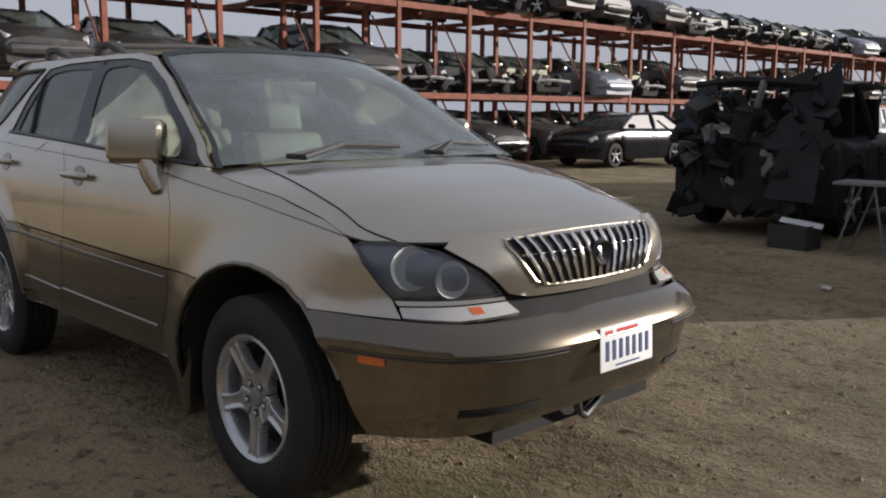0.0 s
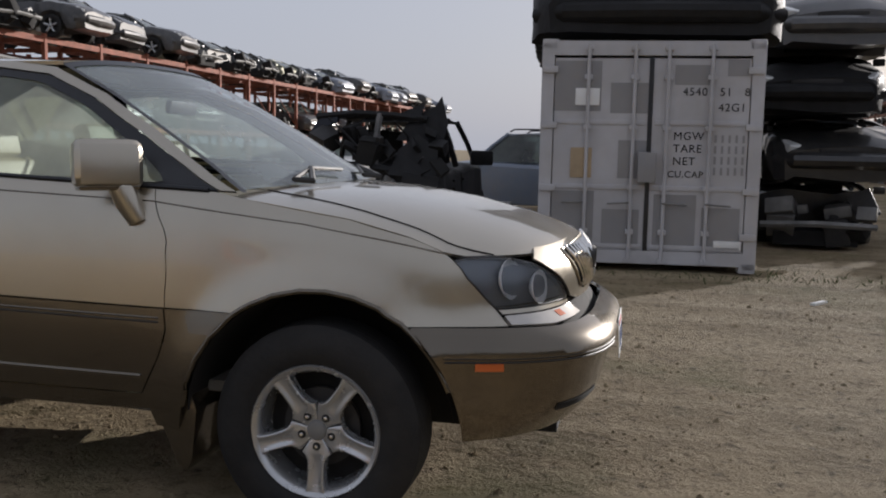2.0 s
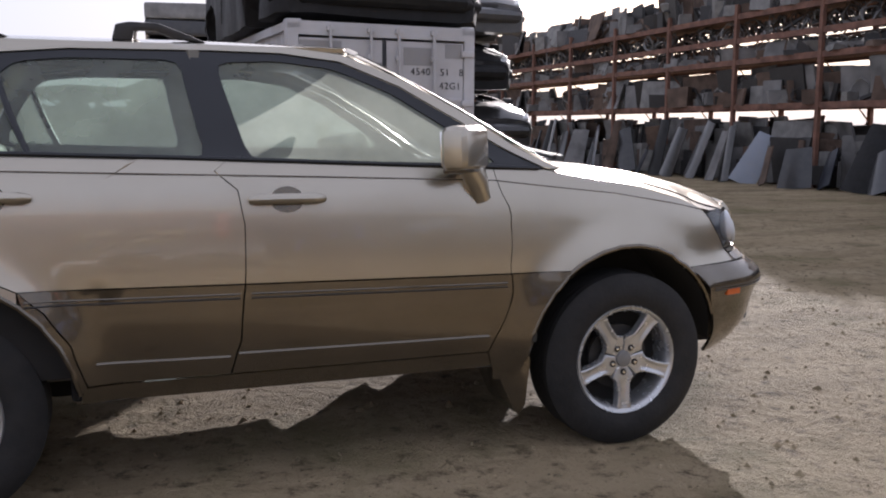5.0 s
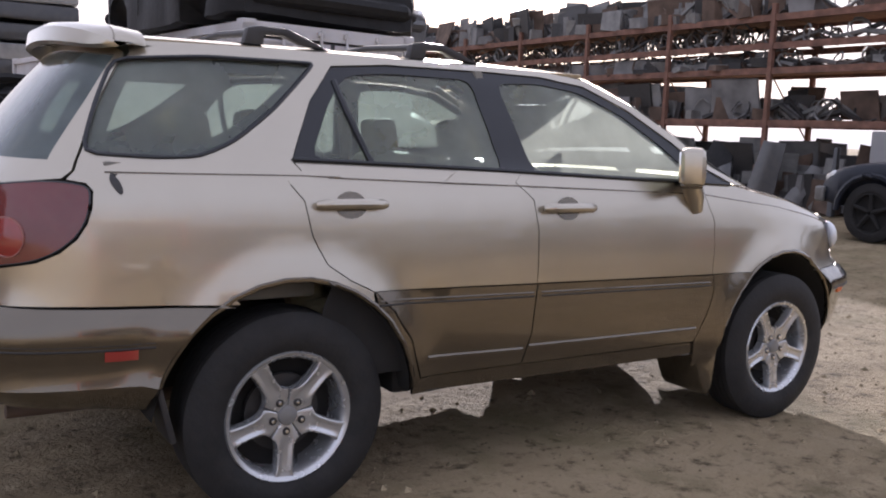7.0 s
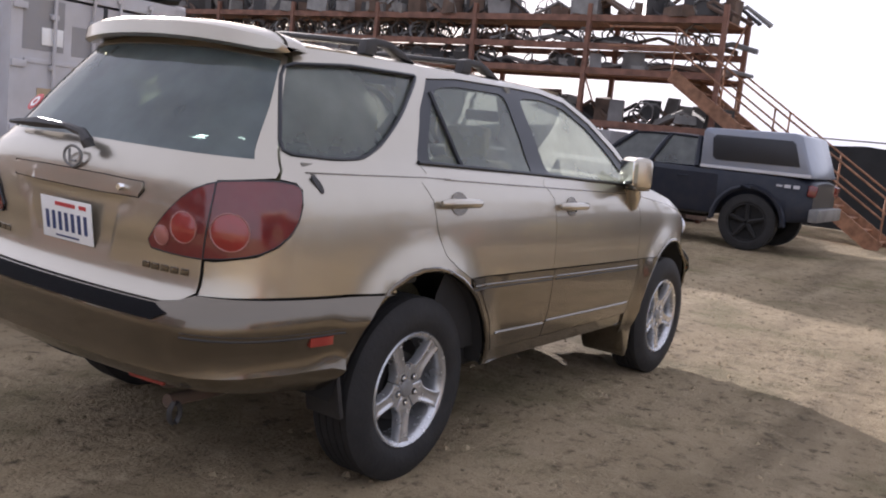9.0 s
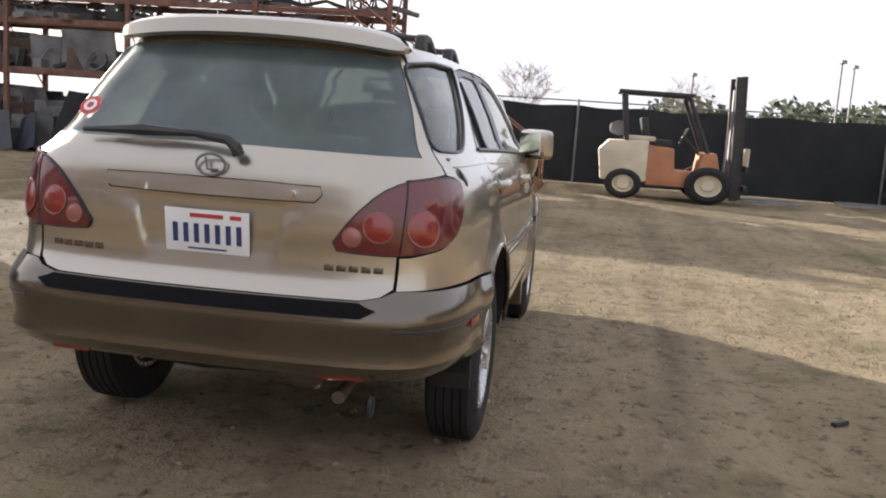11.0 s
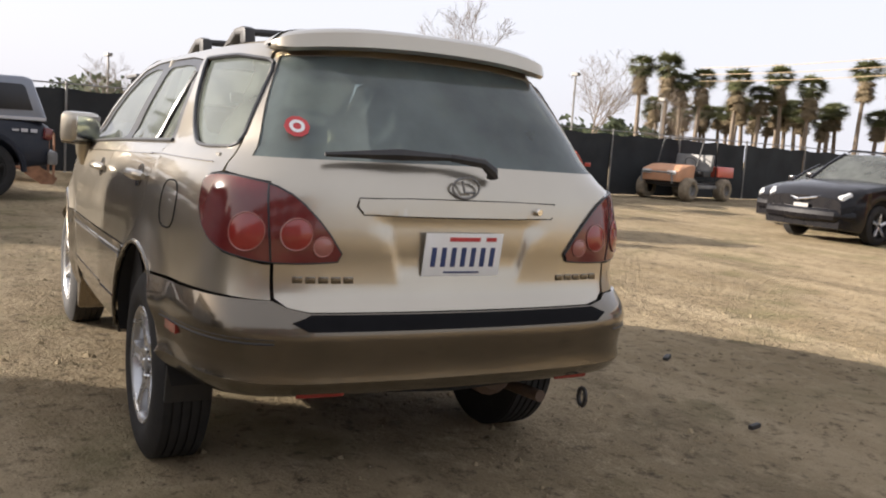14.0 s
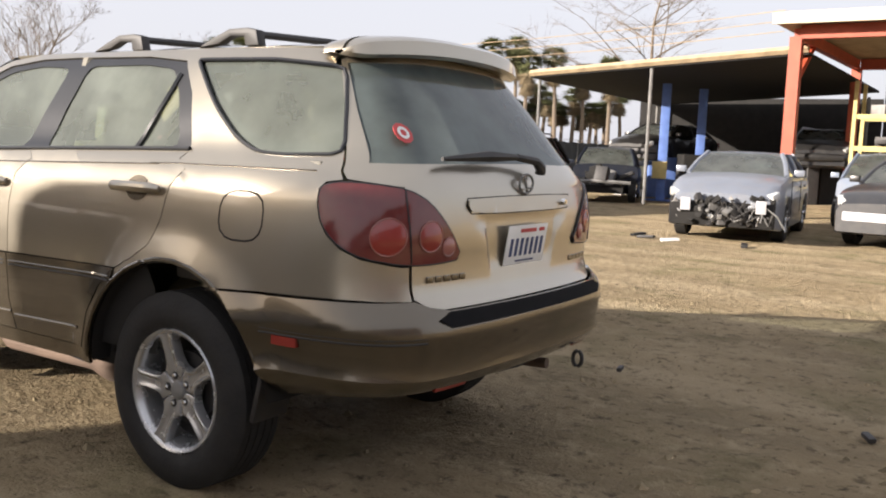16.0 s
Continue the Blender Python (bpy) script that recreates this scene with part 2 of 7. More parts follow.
def thing(name, label, category, m=None, group="", kind=""):
    e = new(name)
    e.empty_display_size = 0.2
    if m is not None:
        e.matrix_basis = m
    return tagged(e, label, category, group, kind)


def box(bm, c, size, rot=(0, 0, 0), bevel=0.0):
    g = bmesh.ops.create_cube(bm, size=1.0)["verts"]
    mtx = pose(*c, *rot) @ Matrix.Diagonal((*size, 1))
    bmesh.ops.transform(bm, matrix=mtx, verts=g)
    if bevel:
        es = list({e for v in g for e in v.link_edges})
        bmesh.ops.bevel(bm, geom=es, offset=bevel, segments=3 if bevel > 0.03 else 2, profile=0.6, affect="EDGES")
    return bm


def tube(bm, pts, r, seg=8, closed=False, caps=True):
    """A round bar along pts; r is one radius or one for each point."""
    pts = [Vector(p) for p in pts]
    rs = r if isinstance(r, (list, tuple)) else [r] * len(pts)
    rings, k = [], len(pts)
    up = Vector((0, 0, 1))
    for i, p in enumerate(pts):
        a, c = (pts[i - 1] if (i or closed) else p), (pts[(i + 1) % k] if (i < k - 1 or closed) else p)
        d = (c - a).normalized()
        if abs(d.dot(up)) > 0.97:
            up = Vector((1, 0, 0)) if abs(d.x) < 0.9 else Vector((0, 1, 0))
        s = d.cross(up).normalized()
        t = s.cross(d).normalized()
        rings.append([bm.verts.new(p + (s * math.cos(q) + t * math.sin(q)) * rs[i]) for q in (2 * math.pi * j / seg for j in range(seg))])
    for i in range(k if closed else k - 1):
        a, c = rings[i], rings[(i + 1) % k]
        for j in range(seg):
            bm.faces.new((a[j], a[(j + 1) % seg], c[(j + 1) % seg], c[j]))
    if caps and not closed:
        bm.faces.new(rings[0][::-1])
        bm.faces.new(rings[-1])
    return bm


def lathe(bm, profile, seg=32, axis="y", centre=(0, 0, 0), closed=False):
    """Turns a profile of (along, radius) round an axis."""
    rings = []
    for along, rad in profile:
        ring = []
        for j in range(seg):
            q = 2 * math.pi * j / seg
            a, c = rad * math.cos(q), rad * math.sin(q)
            v = {"y": (a, along, c), "x": (along, a, c), "z": (a, c, along)}[axis]
            ring.append(bm.verts.new(Vector(v) + Vector(centre)))
        rings.append(ring)
    k = len(rings)
    for i in range(k if closed else k - 1):
        for j in range(seg):
            bm.faces.new((rings[i][j], rings[i][(j + 1) % seg], rings[(i + 1) % k][(j + 1) % seg], rings[(i + 1) % k][j]))
    if not closed:
        for ring, rad in ((rings[0], profile[0][1]), (rings[-1], profile[-1][1])):
            if rad < 0.03:
                bm.faces.new(ring)
    bmesh.ops.recalc_face_normals(bm, faces=bm.faces)
    return bm


def sheet(bm, rows, thick=0.0):
    """A skin over rows of points."""
    vs = [[bm.verts.new(p) for p in row] for row in rows]
    fs = []
    for a, c in zip(vs, vs[1:]):
        for i in range(len(a) - 1):
            fs.append(bm.faces.new((a[i], a[i + 1], c[i + 1], c[i])))
    if thick:
        bmesh.ops.recalc_face_normals(bm, faces=fs)
        bmesh.ops.solidify(bm, geom=fs, thickness=thick)
    return bm


def prism(bm, poly, y0, y1, bevel=0.0):
    """An outline in x and z, drawn out from y0 to y1."""
    a = [bm.verts.new((x, y0, z)) for x, z in poly]
    c = [bm.verts.new((x, y1, z)) for x, z in poly]
    fs = [bm.faces.new(a), bm.faces.new(c[::-1])]
    for i in range(len(poly)):
        j = (i + 1) % len(poly)
        fs.append(bm.faces.new((a[j], a[i], c[i], c[j])))
    bmesh.ops.recalc_face_normals(bm, faces=fs)
    if bevel:
        es = list({e for f in fs for e in f.edges})
        bmesh.ops.bevel(bm, geom=es, offset=bevel, segments=2, profile=0.6, affect="EDGES")
    return bm


def B():
    return bmesh.new()


def lerp_table(table, v):
    """Smooth reading of a table of (key, value)."""
    if v <= table[0][0]:
        return table[0][1]
    for (a, p), (c, q) in zip(table, table[1:]):
        if v <= c:
            return p + (q - p) * (v - a) / (c - a)
    return table[-1][1]


# ---- the parked sport utility vehicle: one smooth skin, cut into panels ----
from mathutils.geometry import delaunay_2d_cdt

HALF_W = [(0.22, 0.80), (0.36, 0.87), (0.46, 0.895), (0.60, 0.905), (0.78, 0.905), (0.95, 0.897), (1.08, 0.882), (1.16, 0.862), (1.22, 0.825), (1.26, 0.785),
          (1.40, 0.728), (1.52, 0.672), (1.60, 0.628), (1.66, 0.575), (1.70, 0.50)]
REAR_X = [(0.22, 2.20), (0.40, 2.31), (0.50, 2.35), (0.60, 2.37), (0.745, 2.350), (0.785, 2.318), (0.815, 2.304), (0.90, 2.30), (1.00, 2.305), (1.15, 2.29), (1.22, 2.26), (1.30, 2.205),
          (1.40, 2.13), (1.50, 2.05), (1.60, 1.965), (1.66, 1.90), (1.70, 1.8)]
FRONT_X = [(0.22, 2.02), (0.30, 2.12), (0.42, 2.22), (0.52, 2.255), (0.62, 2.275), (0.69, 2.265), (0.73, 2.22), (0.78, 2.165), (0.85, 2.165), (0.93, 2.15), (0.99, 2.10), (1.03, 2.03),
           (1.08, 1.9), (1.16, 1.75), (1.30, 1.6), (1.7, 1.4)]


def smooth_table(table):
    """A monotone-looking cubic through a table."""
    ks, vs = [k for k, _ in table], [v for _, v in table]
    ms = []
    for i in range(len(ks)):
        a, c = max(i - 1, 0), min(i + 1, len(ks) - 1)
        ms.append((vs[c] - vs[a]) / (ks[c] - ks[a]))

    def f(k):
        k = min(max(k, ks[0]), ks[-1])
        i = 0
        while i < len(ks) - 2 and k > ks[i + 1]:
            i += 1
        h = ks[i + 1] - ks[i]
        t = (k - ks[i]) / h
        return ((2 * t**3 - 3 * t * t + 1) * vs[i] + (t**3 - 2 * t * t + t) * h * ms[i] + (-2 * t**3 + 3 * t * t) * vs[i + 1] + (t**3 - t * t) * h * ms[i + 1])
    return f


half_w, rear_x, front_x = smooth_table(HALF_W), smooth_table(REAR_X), smooth_table(FRONT_X)
HUB_X, HUB_R, HUB_Y, HUB_Z, TYRE_R = 1.31, 1.335, 0.784, 0.362, 0.374


def skin(q, z):
    """The body's skin: q goes from 0 at the middle of the tail, round the left side (y > 0), to pi at the middle of the nose."""
    s, c = math.sin(abs(q)), -math.cos(q)
    n = (9.0 if z < 1.2 else 8.0) if c < 0 else 5.0
    X = math.copysign(abs(c) ** (2 / n), c)
    Y = abs(s) ** (2 / n)
    w = half_w(z)
    y = Y * w
    x = X * (front_x(z) if c > 0 else rear_x(z))
    if c > 0:
        y *= 1 - 0.045 * X * X
        x -= (0.15 - 0.075 * min(1.0, max(0.0, (0.80 - z) / 0.10))) * (y / w) ** 2 * X**4
    else:
        y *= 1 - 0.03 * X * X
        x += 0.07 * (y / w) ** 2 * X**4
    flare = max(0.0, 1 - abs(math.hypot(abs(x) - (HUB_X if c > 0 else HUB_R), z - 0.36) - 0.485) / 0.135)
    if z < 1.0:
        y += 0.024 * flare * flare * (3 - 2 * flare) * Y**6
    return Vector((x, y if q >= 0 else -y, z))


HALF_PI = math.pi / 2
FINE = [0.02 * 0.62**k for k in range(44)]
QS = sorted({*[math.pi * i / 600 for i in range(601) if abs(i - 300) > 3], *[HALF_PI + f for f in FINE], *[HALF_PI - f for f in FINE], HALF_PI})
LONG = [0.0]
for qa, qb in zip(QS, QS[1:]):
    LONG.append(LONG[-1] + (skin(qb, 0.9) - skin(qa, 0.9)).length)


def long_of(q):
    return math.copysign(float(np.interp(abs(q), QS, LONG)), q)


def q_of(s):
    return math.copysign(float(np.interp(abs(s), LONG, QS)), s)


def at_x(x, z):
    """The skin's q on the left side at a given x and z."""
    a, c = 0.02, math.pi - 0.02
    for _ in range(60):
        m = (a + c) / 2
        a, c = (m, c) if skin(m, z).x < x else (a, m)
    return a


def at_y(y, z, tail=True):
    a, c = (0.0, 0.9) if tail else (math.pi, math.pi - 0.9)
    for _ in range(40):
        m = (a + c) / 2
        a, c = (m, c) if skin(m, z).y < abs(y) else (a, m)
    return math.copysign(a, y)


def spot(p):
    """(key, value, z) to the flat place (s, z) on the unrolled skin; x: left side, y: tail, f: nose (s then runs from the nose)."""
    key, v, z = p
    if key in "xX":
        return (long_of(at_x(v, z)) * (1 if key == "x" else -1), z)
    if key == "y":
        return (long_of(at_y(v, z)), z)
    q = at_y(v, z, False)
    return (math.copysign(LONG[-1] - long_of(abs(q)), q), z)


def nose_spot(p):
    """As spot(), with s running from the middle of the nose."""
    key, v, z = p
    if key in "xX":
        return ((LONG[-1] - long_of(at_x(v, z))) * (1 if key == "x" else -1), z)
    q = at_y(v, z, False)
    return (math.copysign(LONG[-1] - long_of(abs(q)), v), z)


def on_skin(s, z, nose=False):
    if nose:
        q = q_of(LONG[-1] - abs(s))
        return skin(q if s >= 0 else -q, z)
    return skin(q_of(s), z)


def raised(s, z, off, nose=False):
    p = on_skin(s, z, nose)
    e = 0.004
    a, c = on_skin(s + e, z, nose) - on_skin(s - e, z, nose), on_skin(s, z + e, nose) - on_skin(s, z - e, nose)
    nrm = a.cross(c).normalized()
    if nrm.dot(Vector((p.x * 0.5, p.y, 0.15))) < 0:
        nrm = -nrm
    return p + nrm * off, nrm


def inside(poly, x, y):
    odd, k = False, len(poly)
    for i in range(k):
        (x0, y0), (x1, y1) = poly[i], poly[i - 1]
        if (y0 > y) != (y1 > y) and x < (x1 - x0) * (y - y0) / (y1 - y0) + x0:
            odd = not odd
    return odd


def rounded(poly, times=2):
    for _ in range(times):
        out = []
        for i in range(len(poly)):
            (a, c), (p, q) = poly[i], poly[(i + 1) % len(poly)]
            out += [(0.78 * a + 0.22 * p, 0.78 * c + 0.22 * q), (0.22 * a + 0.78 * p, 0.22 * c + 0.78 * q)]
        poly = out
    return poly


def shrunk(poly, d):
    k = len(poly)
    area = sum(poly[i][0] * poly[(i + 1) % k][1] - poly[(i + 1) % k][0] * poly[i][1] for i in range(k))
    out = []
    for i in range(k):
        p, a, c = Vector(poly[i]), Vector(poly[i - 1]), Vector(poly[(i + 1) % k])
        u, v = (p - a).normalized(), (c - p).normalized()
        n1, n2 = Vector((-u.y, u.x)), Vector((-v.y, v.x))
        b = n1 + n2
        b = b / max(b.length_squared / 2, 0.5)
        out.append(tuple(p + b * (d if area > 0 else -d)))
    return out


def dense(poly, step):
    out = []
    for i in range(len(poly)):
        a, c = Vector(poly[i]), Vector(poly[(i + 1) % len(poly)])
        k = max(1, math.ceil((c - a).length / step))
        out += [tuple(a + (c - a) * j / k) for j in range(k)]
    return out


def panel(outline, off=0.0, step=0.045, gap=0.002, thick=0.014, holes=(), nose=False, soft=0, mirror=False, lift=None):
    """A piece of the skin inside an outline, with its edges turned in by thick, as a bmesh. lift(s, z): extra height over the skin."""
    bm = B()
    for sign in ((1, -1) if mirror == "both" else (-1,) if mirror else (1,)):
        poly = [nose_spot(p) if nose else spot(p) for p in outline]
        cut = [[nose_spot(p) if nose else spot(p) for p in h] for h in holes]
        if soft:
            poly, cut = rounded(poly, soft), [rounded(h, 2) for h in cut]
        poly = dense(shrunk(poly, gap) if gap else poly, step)
        cut = [dense(h, step) for h in cut]
        pts, loops = [], []
        for ring in (poly, *cut):
            loops.append(range(len(pts), len(pts) + len(ring)))
            pts += ring
        edges = [(r[i], r[(i + 1) % len(r)]) for r in loops for i in range(len(r))]
        arr = np.array(pts)
        x0, z0 = arr.min(0)
        x1, z1 = arr.max(0)
        for i in range(1, int((x1 - x0) / step) + 1):
            for j in range(1, int((z1 - z0) / step) + 1):
                p = (x0 + i * step + (j % 2) * step * 0.5, z0 + j * step)
                if inside(poly, *p) and not any(inside(h, *p) for h in cut) and ((arr - p) ** 2).sum(1).min() > (0.45 * step) ** 2:
                    pts.append(p)
        vs, _, fs, *_ = delaunay_2d_cdt([Vector(p) for p in pts], edges, [], 0, 1e-6)
        made, back = {}, {}
        keep = []
        for f in fs:
            c = sum((vs[i] for i in f), Vector((0, 0))) / 3
            if inside(poly, c.x, c.y) and not any(inside(h, c.x, c.y) for h in cut):
                keep.append(f)
        for f in keep:
            for i in f:
                if i not in made:
                    o = off + (lift(vs[i].x, vs[i].y) if lift else 0.0)
                    p, nrm = raised(vs[i].x, vs[i].y, o, nose)
                    if sign < 0:
                        p.y, nrm.y = -p.y, -nrm.y
                    made[i] = bm.verts.new(p)
                    back[i] = p - nrm * thick
        count = {}
        for f in keep:
            face = bm.faces.new([made[i] for i in f])
            mid = face.calc_center_median()
            face.normal_update()
            if face.normal.dot(Vector((mid.x * 0.5, mid.y, 0.15))) < 0:
                face.normal_flip()
            for i in range(3):
                e = tuple(sorted((f[i], f[i - 1])))
                count[e] = count.get(e, 0) + 1
        if thick:
            low = {}
            for (i, j), c in count.items():
                if c == 1:
                    for k in (i, j):
                        if k not in low:
                            low[k] = bm.verts.new(back[k])
                    bm.faces.new((made[i], made[j], low[j], low[i]))
    return bm


def along_skin(points, off, r, seg=6, nose=False, mirror=False, closed=False, step=0.04):
    """A bead laid on the skin along (key, value, z) points."""
    flat = [nose_spot(p) if nose else spot(p) for p in points]
    line = dense(flat, step)
    if not closed:
        line = line[:max(i for i, p in enumerate(line) if p == tuple(Vector(flat[-1]))) + 1]
    pts = []
    for s, z in line:
        p = raised(s, z, off, nose)[0]
        pts.append((p.x, -p.y, p.z) if mirror else p)
    return tube(B(), pts, r, seg, closed)


def belt(x):
    return 1.212 - 0.035 * x


def tone(x):
    return 0.779 - 0.016 * x


def arch(cx, r, a0, a1, k=14, cz=0.355, tall=1.03):
    return [("x", cx + r * math.cos(radians(a0 + (a1 - a0) * i / k)), cz + tall * r * math.sin(radians(a0 + (a1 - a0) * i / k))) for i in range(k + 1)]


GAP_B = [("x", -0.345, 0.455), ("x", -0.305, 0.58), ("x", -0.285, tone(-0.285)), ("x", -0.28, 1.0), ("x", -0.30, 1.12), ("x", -0.335, belt(-0.335))]
GAP_F = [("x", 0.665, 0.455), ("x", 0.735, 0.59), ("x", 0.76, tone(0.76)), ("x", 0.76, 0.96), ("x", 0.73, 1.08), ("x", 0.70, belt(0.70))]
GAP_R = [("x", -0.83, 0.455), ("x", -0.876, 0.60), ("x", -0.955, 0.72), ("x", -1.035, tone(-1.035)), ("x", -1.13, 0.842), ("x", -1.215, 0.90), ("x", -1.265, 1.0), ("x", -1.29, 1.12), ("x", -1.305, belt(-1.305))]
LAMP = [("y", 0.425, 0.922), ("y", 0.56, 0.912), ("y", 0.68, 0.912), ("x", -2.14, 0.935), ("x", -2.075, 0.967), ("x", -2.028, 1.008), ("x", -2.0, 1.052), ("x", -1.985, 1.10), ("x", -1.98, 1.148), ("x", -1.997, 1.165),
        ("x", -2.06, 1.173), ("x", -2.14, 1.17), ("y", 0.66, 1.158), ("y", 0.585, 1.118), ("y", 0.50, 1.03)]
FRONT_WIN = [("x", -0.245, belt(-0.245) + 0.012), ("x", -0.345, 1.585), ("x", -0.12, 1.598), ("x", 0.10, 1.572), ("x", 0.32, 1.482), ("x", 0.54, 1.345), ("x", 0.735, 1.205)]
REAR_WIN = [("x", -1.225, belt(-1.225) + 0.012), ("x", -1.13, 1.46), ("x", -1.04, 1.572), ("x", -0.85, 1.592), ("x", -0.475, 1.592), ("x", -0.40, belt(-0.40) + 0.012)]
QUARTER_WIN = [("x", -1.985, 1.265), ("x", -1.93, 1.42), ("x", -1.855, 1.572), ("x", -1.56, 1.600), ("x", -1.19, 1.604), ("x", -1.165, 1.603), ("x", -1.175, 1.588), ("x", -1.345, 1.43), ("x", -1.50, 1.315), ("x", -1.62, 1.262), ("x", -1.76, 1.255)]
DLO = [("x", -1.30, belt(-1.30) + 0.002), ("x", -1.20, 1.47), ("x", -1.09, 1.60), ("x", -0.85, 1.622), ("x", -0.36, 1.628), ("x", -0.10, 1.625), ("x", 0.13, 1.598), ("x", 0.36, 1.505), ("x", 0.60, 1.368),
       ("x", 0.93, belt(0.93) + 0.004), ("x", 0.5, belt(0.5) + 0.002), ("x", 0.0, belt(0.0) + 0.002), ("x", -0.6, belt(-0.6) + 0.002)]
BACK_GLASS = [("y", 0.0, 1.248), ("y", 0.35, 1.245), ("y", 0.690, 1.24), ("y", 0.615, 1.42), ("y", 0.535, 1.588), ("y", 0.25, 1.61), ("y", 0.0, 1.613)]


def both(points):
    """A half outline from the middle out and back to it, closed over the middle."""
    return points + [("X", v, z) if k == "x" else (k, -v, z) for k, v, z in reversed(points) if abs(v) > 1e-6]


MIRROR = (0.555, 0.912, 1.264)


def build_suv():
    suv = thing("sport_utility_vehicle", "dusty champagne gold sport utility vehicle with grey lower cladding on dirt", "car")
    # inner shell, floor and wheel wells, near-black: shade inside the body is coloured in
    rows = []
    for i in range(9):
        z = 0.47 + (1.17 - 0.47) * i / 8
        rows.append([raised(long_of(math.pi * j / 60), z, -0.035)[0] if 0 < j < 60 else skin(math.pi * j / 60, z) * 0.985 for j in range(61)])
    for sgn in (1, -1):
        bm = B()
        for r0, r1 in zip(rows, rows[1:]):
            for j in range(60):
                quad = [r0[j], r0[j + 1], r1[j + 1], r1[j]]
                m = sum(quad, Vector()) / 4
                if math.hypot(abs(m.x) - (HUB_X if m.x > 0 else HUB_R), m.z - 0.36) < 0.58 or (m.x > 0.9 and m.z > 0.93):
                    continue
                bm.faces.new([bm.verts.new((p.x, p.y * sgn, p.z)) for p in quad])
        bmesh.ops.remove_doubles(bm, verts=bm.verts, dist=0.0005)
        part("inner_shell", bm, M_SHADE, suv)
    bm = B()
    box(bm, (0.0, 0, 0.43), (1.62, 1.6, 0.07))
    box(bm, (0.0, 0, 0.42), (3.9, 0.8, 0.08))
    # centre and cross boxes added to block sun slivers under the floor
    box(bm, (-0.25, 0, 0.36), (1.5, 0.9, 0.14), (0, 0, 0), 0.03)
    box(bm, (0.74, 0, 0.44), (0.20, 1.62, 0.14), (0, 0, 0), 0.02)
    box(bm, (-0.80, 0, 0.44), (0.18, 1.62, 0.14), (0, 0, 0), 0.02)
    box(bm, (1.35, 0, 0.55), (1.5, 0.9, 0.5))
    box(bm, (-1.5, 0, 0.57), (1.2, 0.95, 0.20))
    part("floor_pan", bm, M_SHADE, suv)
    # unseen pipe, added to set where the sunlit strip under the car ends
    part("exhaust_or_sun_block", tube(B(), [(-1.05, 0.46, 0.26), (-0.95, 0.48, 0.26), (-0.45, 0.50, 0.26), (-0.35, 0.52, 0.25), (0.3, 0.54, 0.25), (0.5, 0.50, 0.32), (0.8, 0.40, 0.42)], [0.045, 0.09, 0.09, 0.045, 0.045, 0.045, 0.045], 10), M_RUSTDARK, suv)
    for sx in (1, -1):
        for sy in (1, -1):
            bm = B()
            ring = [((HUB_X if sx > 0 else -HUB_R) + 0.475 * math.cos(a), 0.36 + 0.485 * math.sin(a)) for a in (radians(5 + 170 * i / 18) for i in range(19))]
            edge = [skin(at_x(x, max(z, 0.24)), max(z, 0.24)).y - 0.012 for x, z in ring]
            sheet(bm, [[(x, sy * y, z) for (x, z), y in zip(ring, edge)], [(x, sy * 0.48, z) for x, z in ring]])
            a = [bm.verts.new((x, sy * 0.48, z)) for x, z in ring]
            bm.faces.new(a)
            part("wheel_well", bm, M_SHADE, suv)
    # sides
    f_win, r_win, q_win = (filleted(w, 0.045) for w in (FRONT_WIN, REAR_WIN, QUARTER_WIN))
    for mir in (False, True):
        for name, front, rear in (("front_door", GAP_F, GAP_B), ("rear_door", GAP_B, GAP_R)):
            low_f, low_r = [p for p in front if p[2] <= tone(p[1]) + 1e-6], [p for p in rear if p[2] <= tone(p[1]) + 1e-6]
            up_f, up_r = [p for p in front if p[2] >= tone(p[1]) - 1e-6], [p for p in rear if p[2] >= tone(p[1]) - 1e-6]
            door = part(name, panel(up_r[:] + up_f[::-1], step=0.053, mirror=mir), M_PAINT, suv)
            part("cladding", panel(low_r + low_f[::-1], off=0.008, gap=0.003, mirror=mir), M_CLAD, door, "grey bronze lower door cladding")
            for dz in (0.035, 0.05):
                part("groove", along_skin([("x", low_r[-1][1] + 0.02, tone(low_r[-1][1]) - dz), ("x", low_f[-1][1] - 0.02, tone(low_f[-1][1]) - dz)], 0.0085, 0.0035, 4, mirror=mir), M_BLACK if dz > 0.04 else M_CLAD, door)
            part("sill_bead", along_skin([("x", low_r[0][1] + 0.03, 0.53), ("x", low_f[0][1] - 0.0, 0.52)], 0.005, 0.008, 6, mirror=mir), M_CLAD, door)
            # handle with its cup
            hx, hz = (-0.125, 1.083) if name == "front_door" else (-1.115, 1.105)
            cup = [("x", hx + 0.062 * math.cos(a), hz + 0.048 * math.sin(a)) for a in (2 * math.pi * i / 16 for i in range(16))]
            part("handle_cup", panel(cup, off=0.003, step=0.03, gap=0, thick=0.004, mirror=mir), M_CLAD, door)
            pts = []
            for i in range(11):
                f = i / 10
                p = raised(long_of(at_x(hx - 0.135 + 0.27 * f, hz)), hz, 0.012 + 0.026 * math.sin(math.pi * f) ** 0.5)[0]
                pts.append((p.x, -p.y, p.z) if mir else p)
            bm = tube(B(), pts, [0.013] + [0.02] * 9 + [0.013], 10)
            part("handle", bm, M_PAINT, door)
        # wings and quarters
        hl = [("x", 1.955, 0.742), ("x", 1.903, 0.798), ("x", 1.866, 0.84), ("x", 1.808, 0.908), ("x", 1.76, 0.968)]
        wing = [p for p in GAP_F if p[2] >= tone(p[1]) - 1e-6]
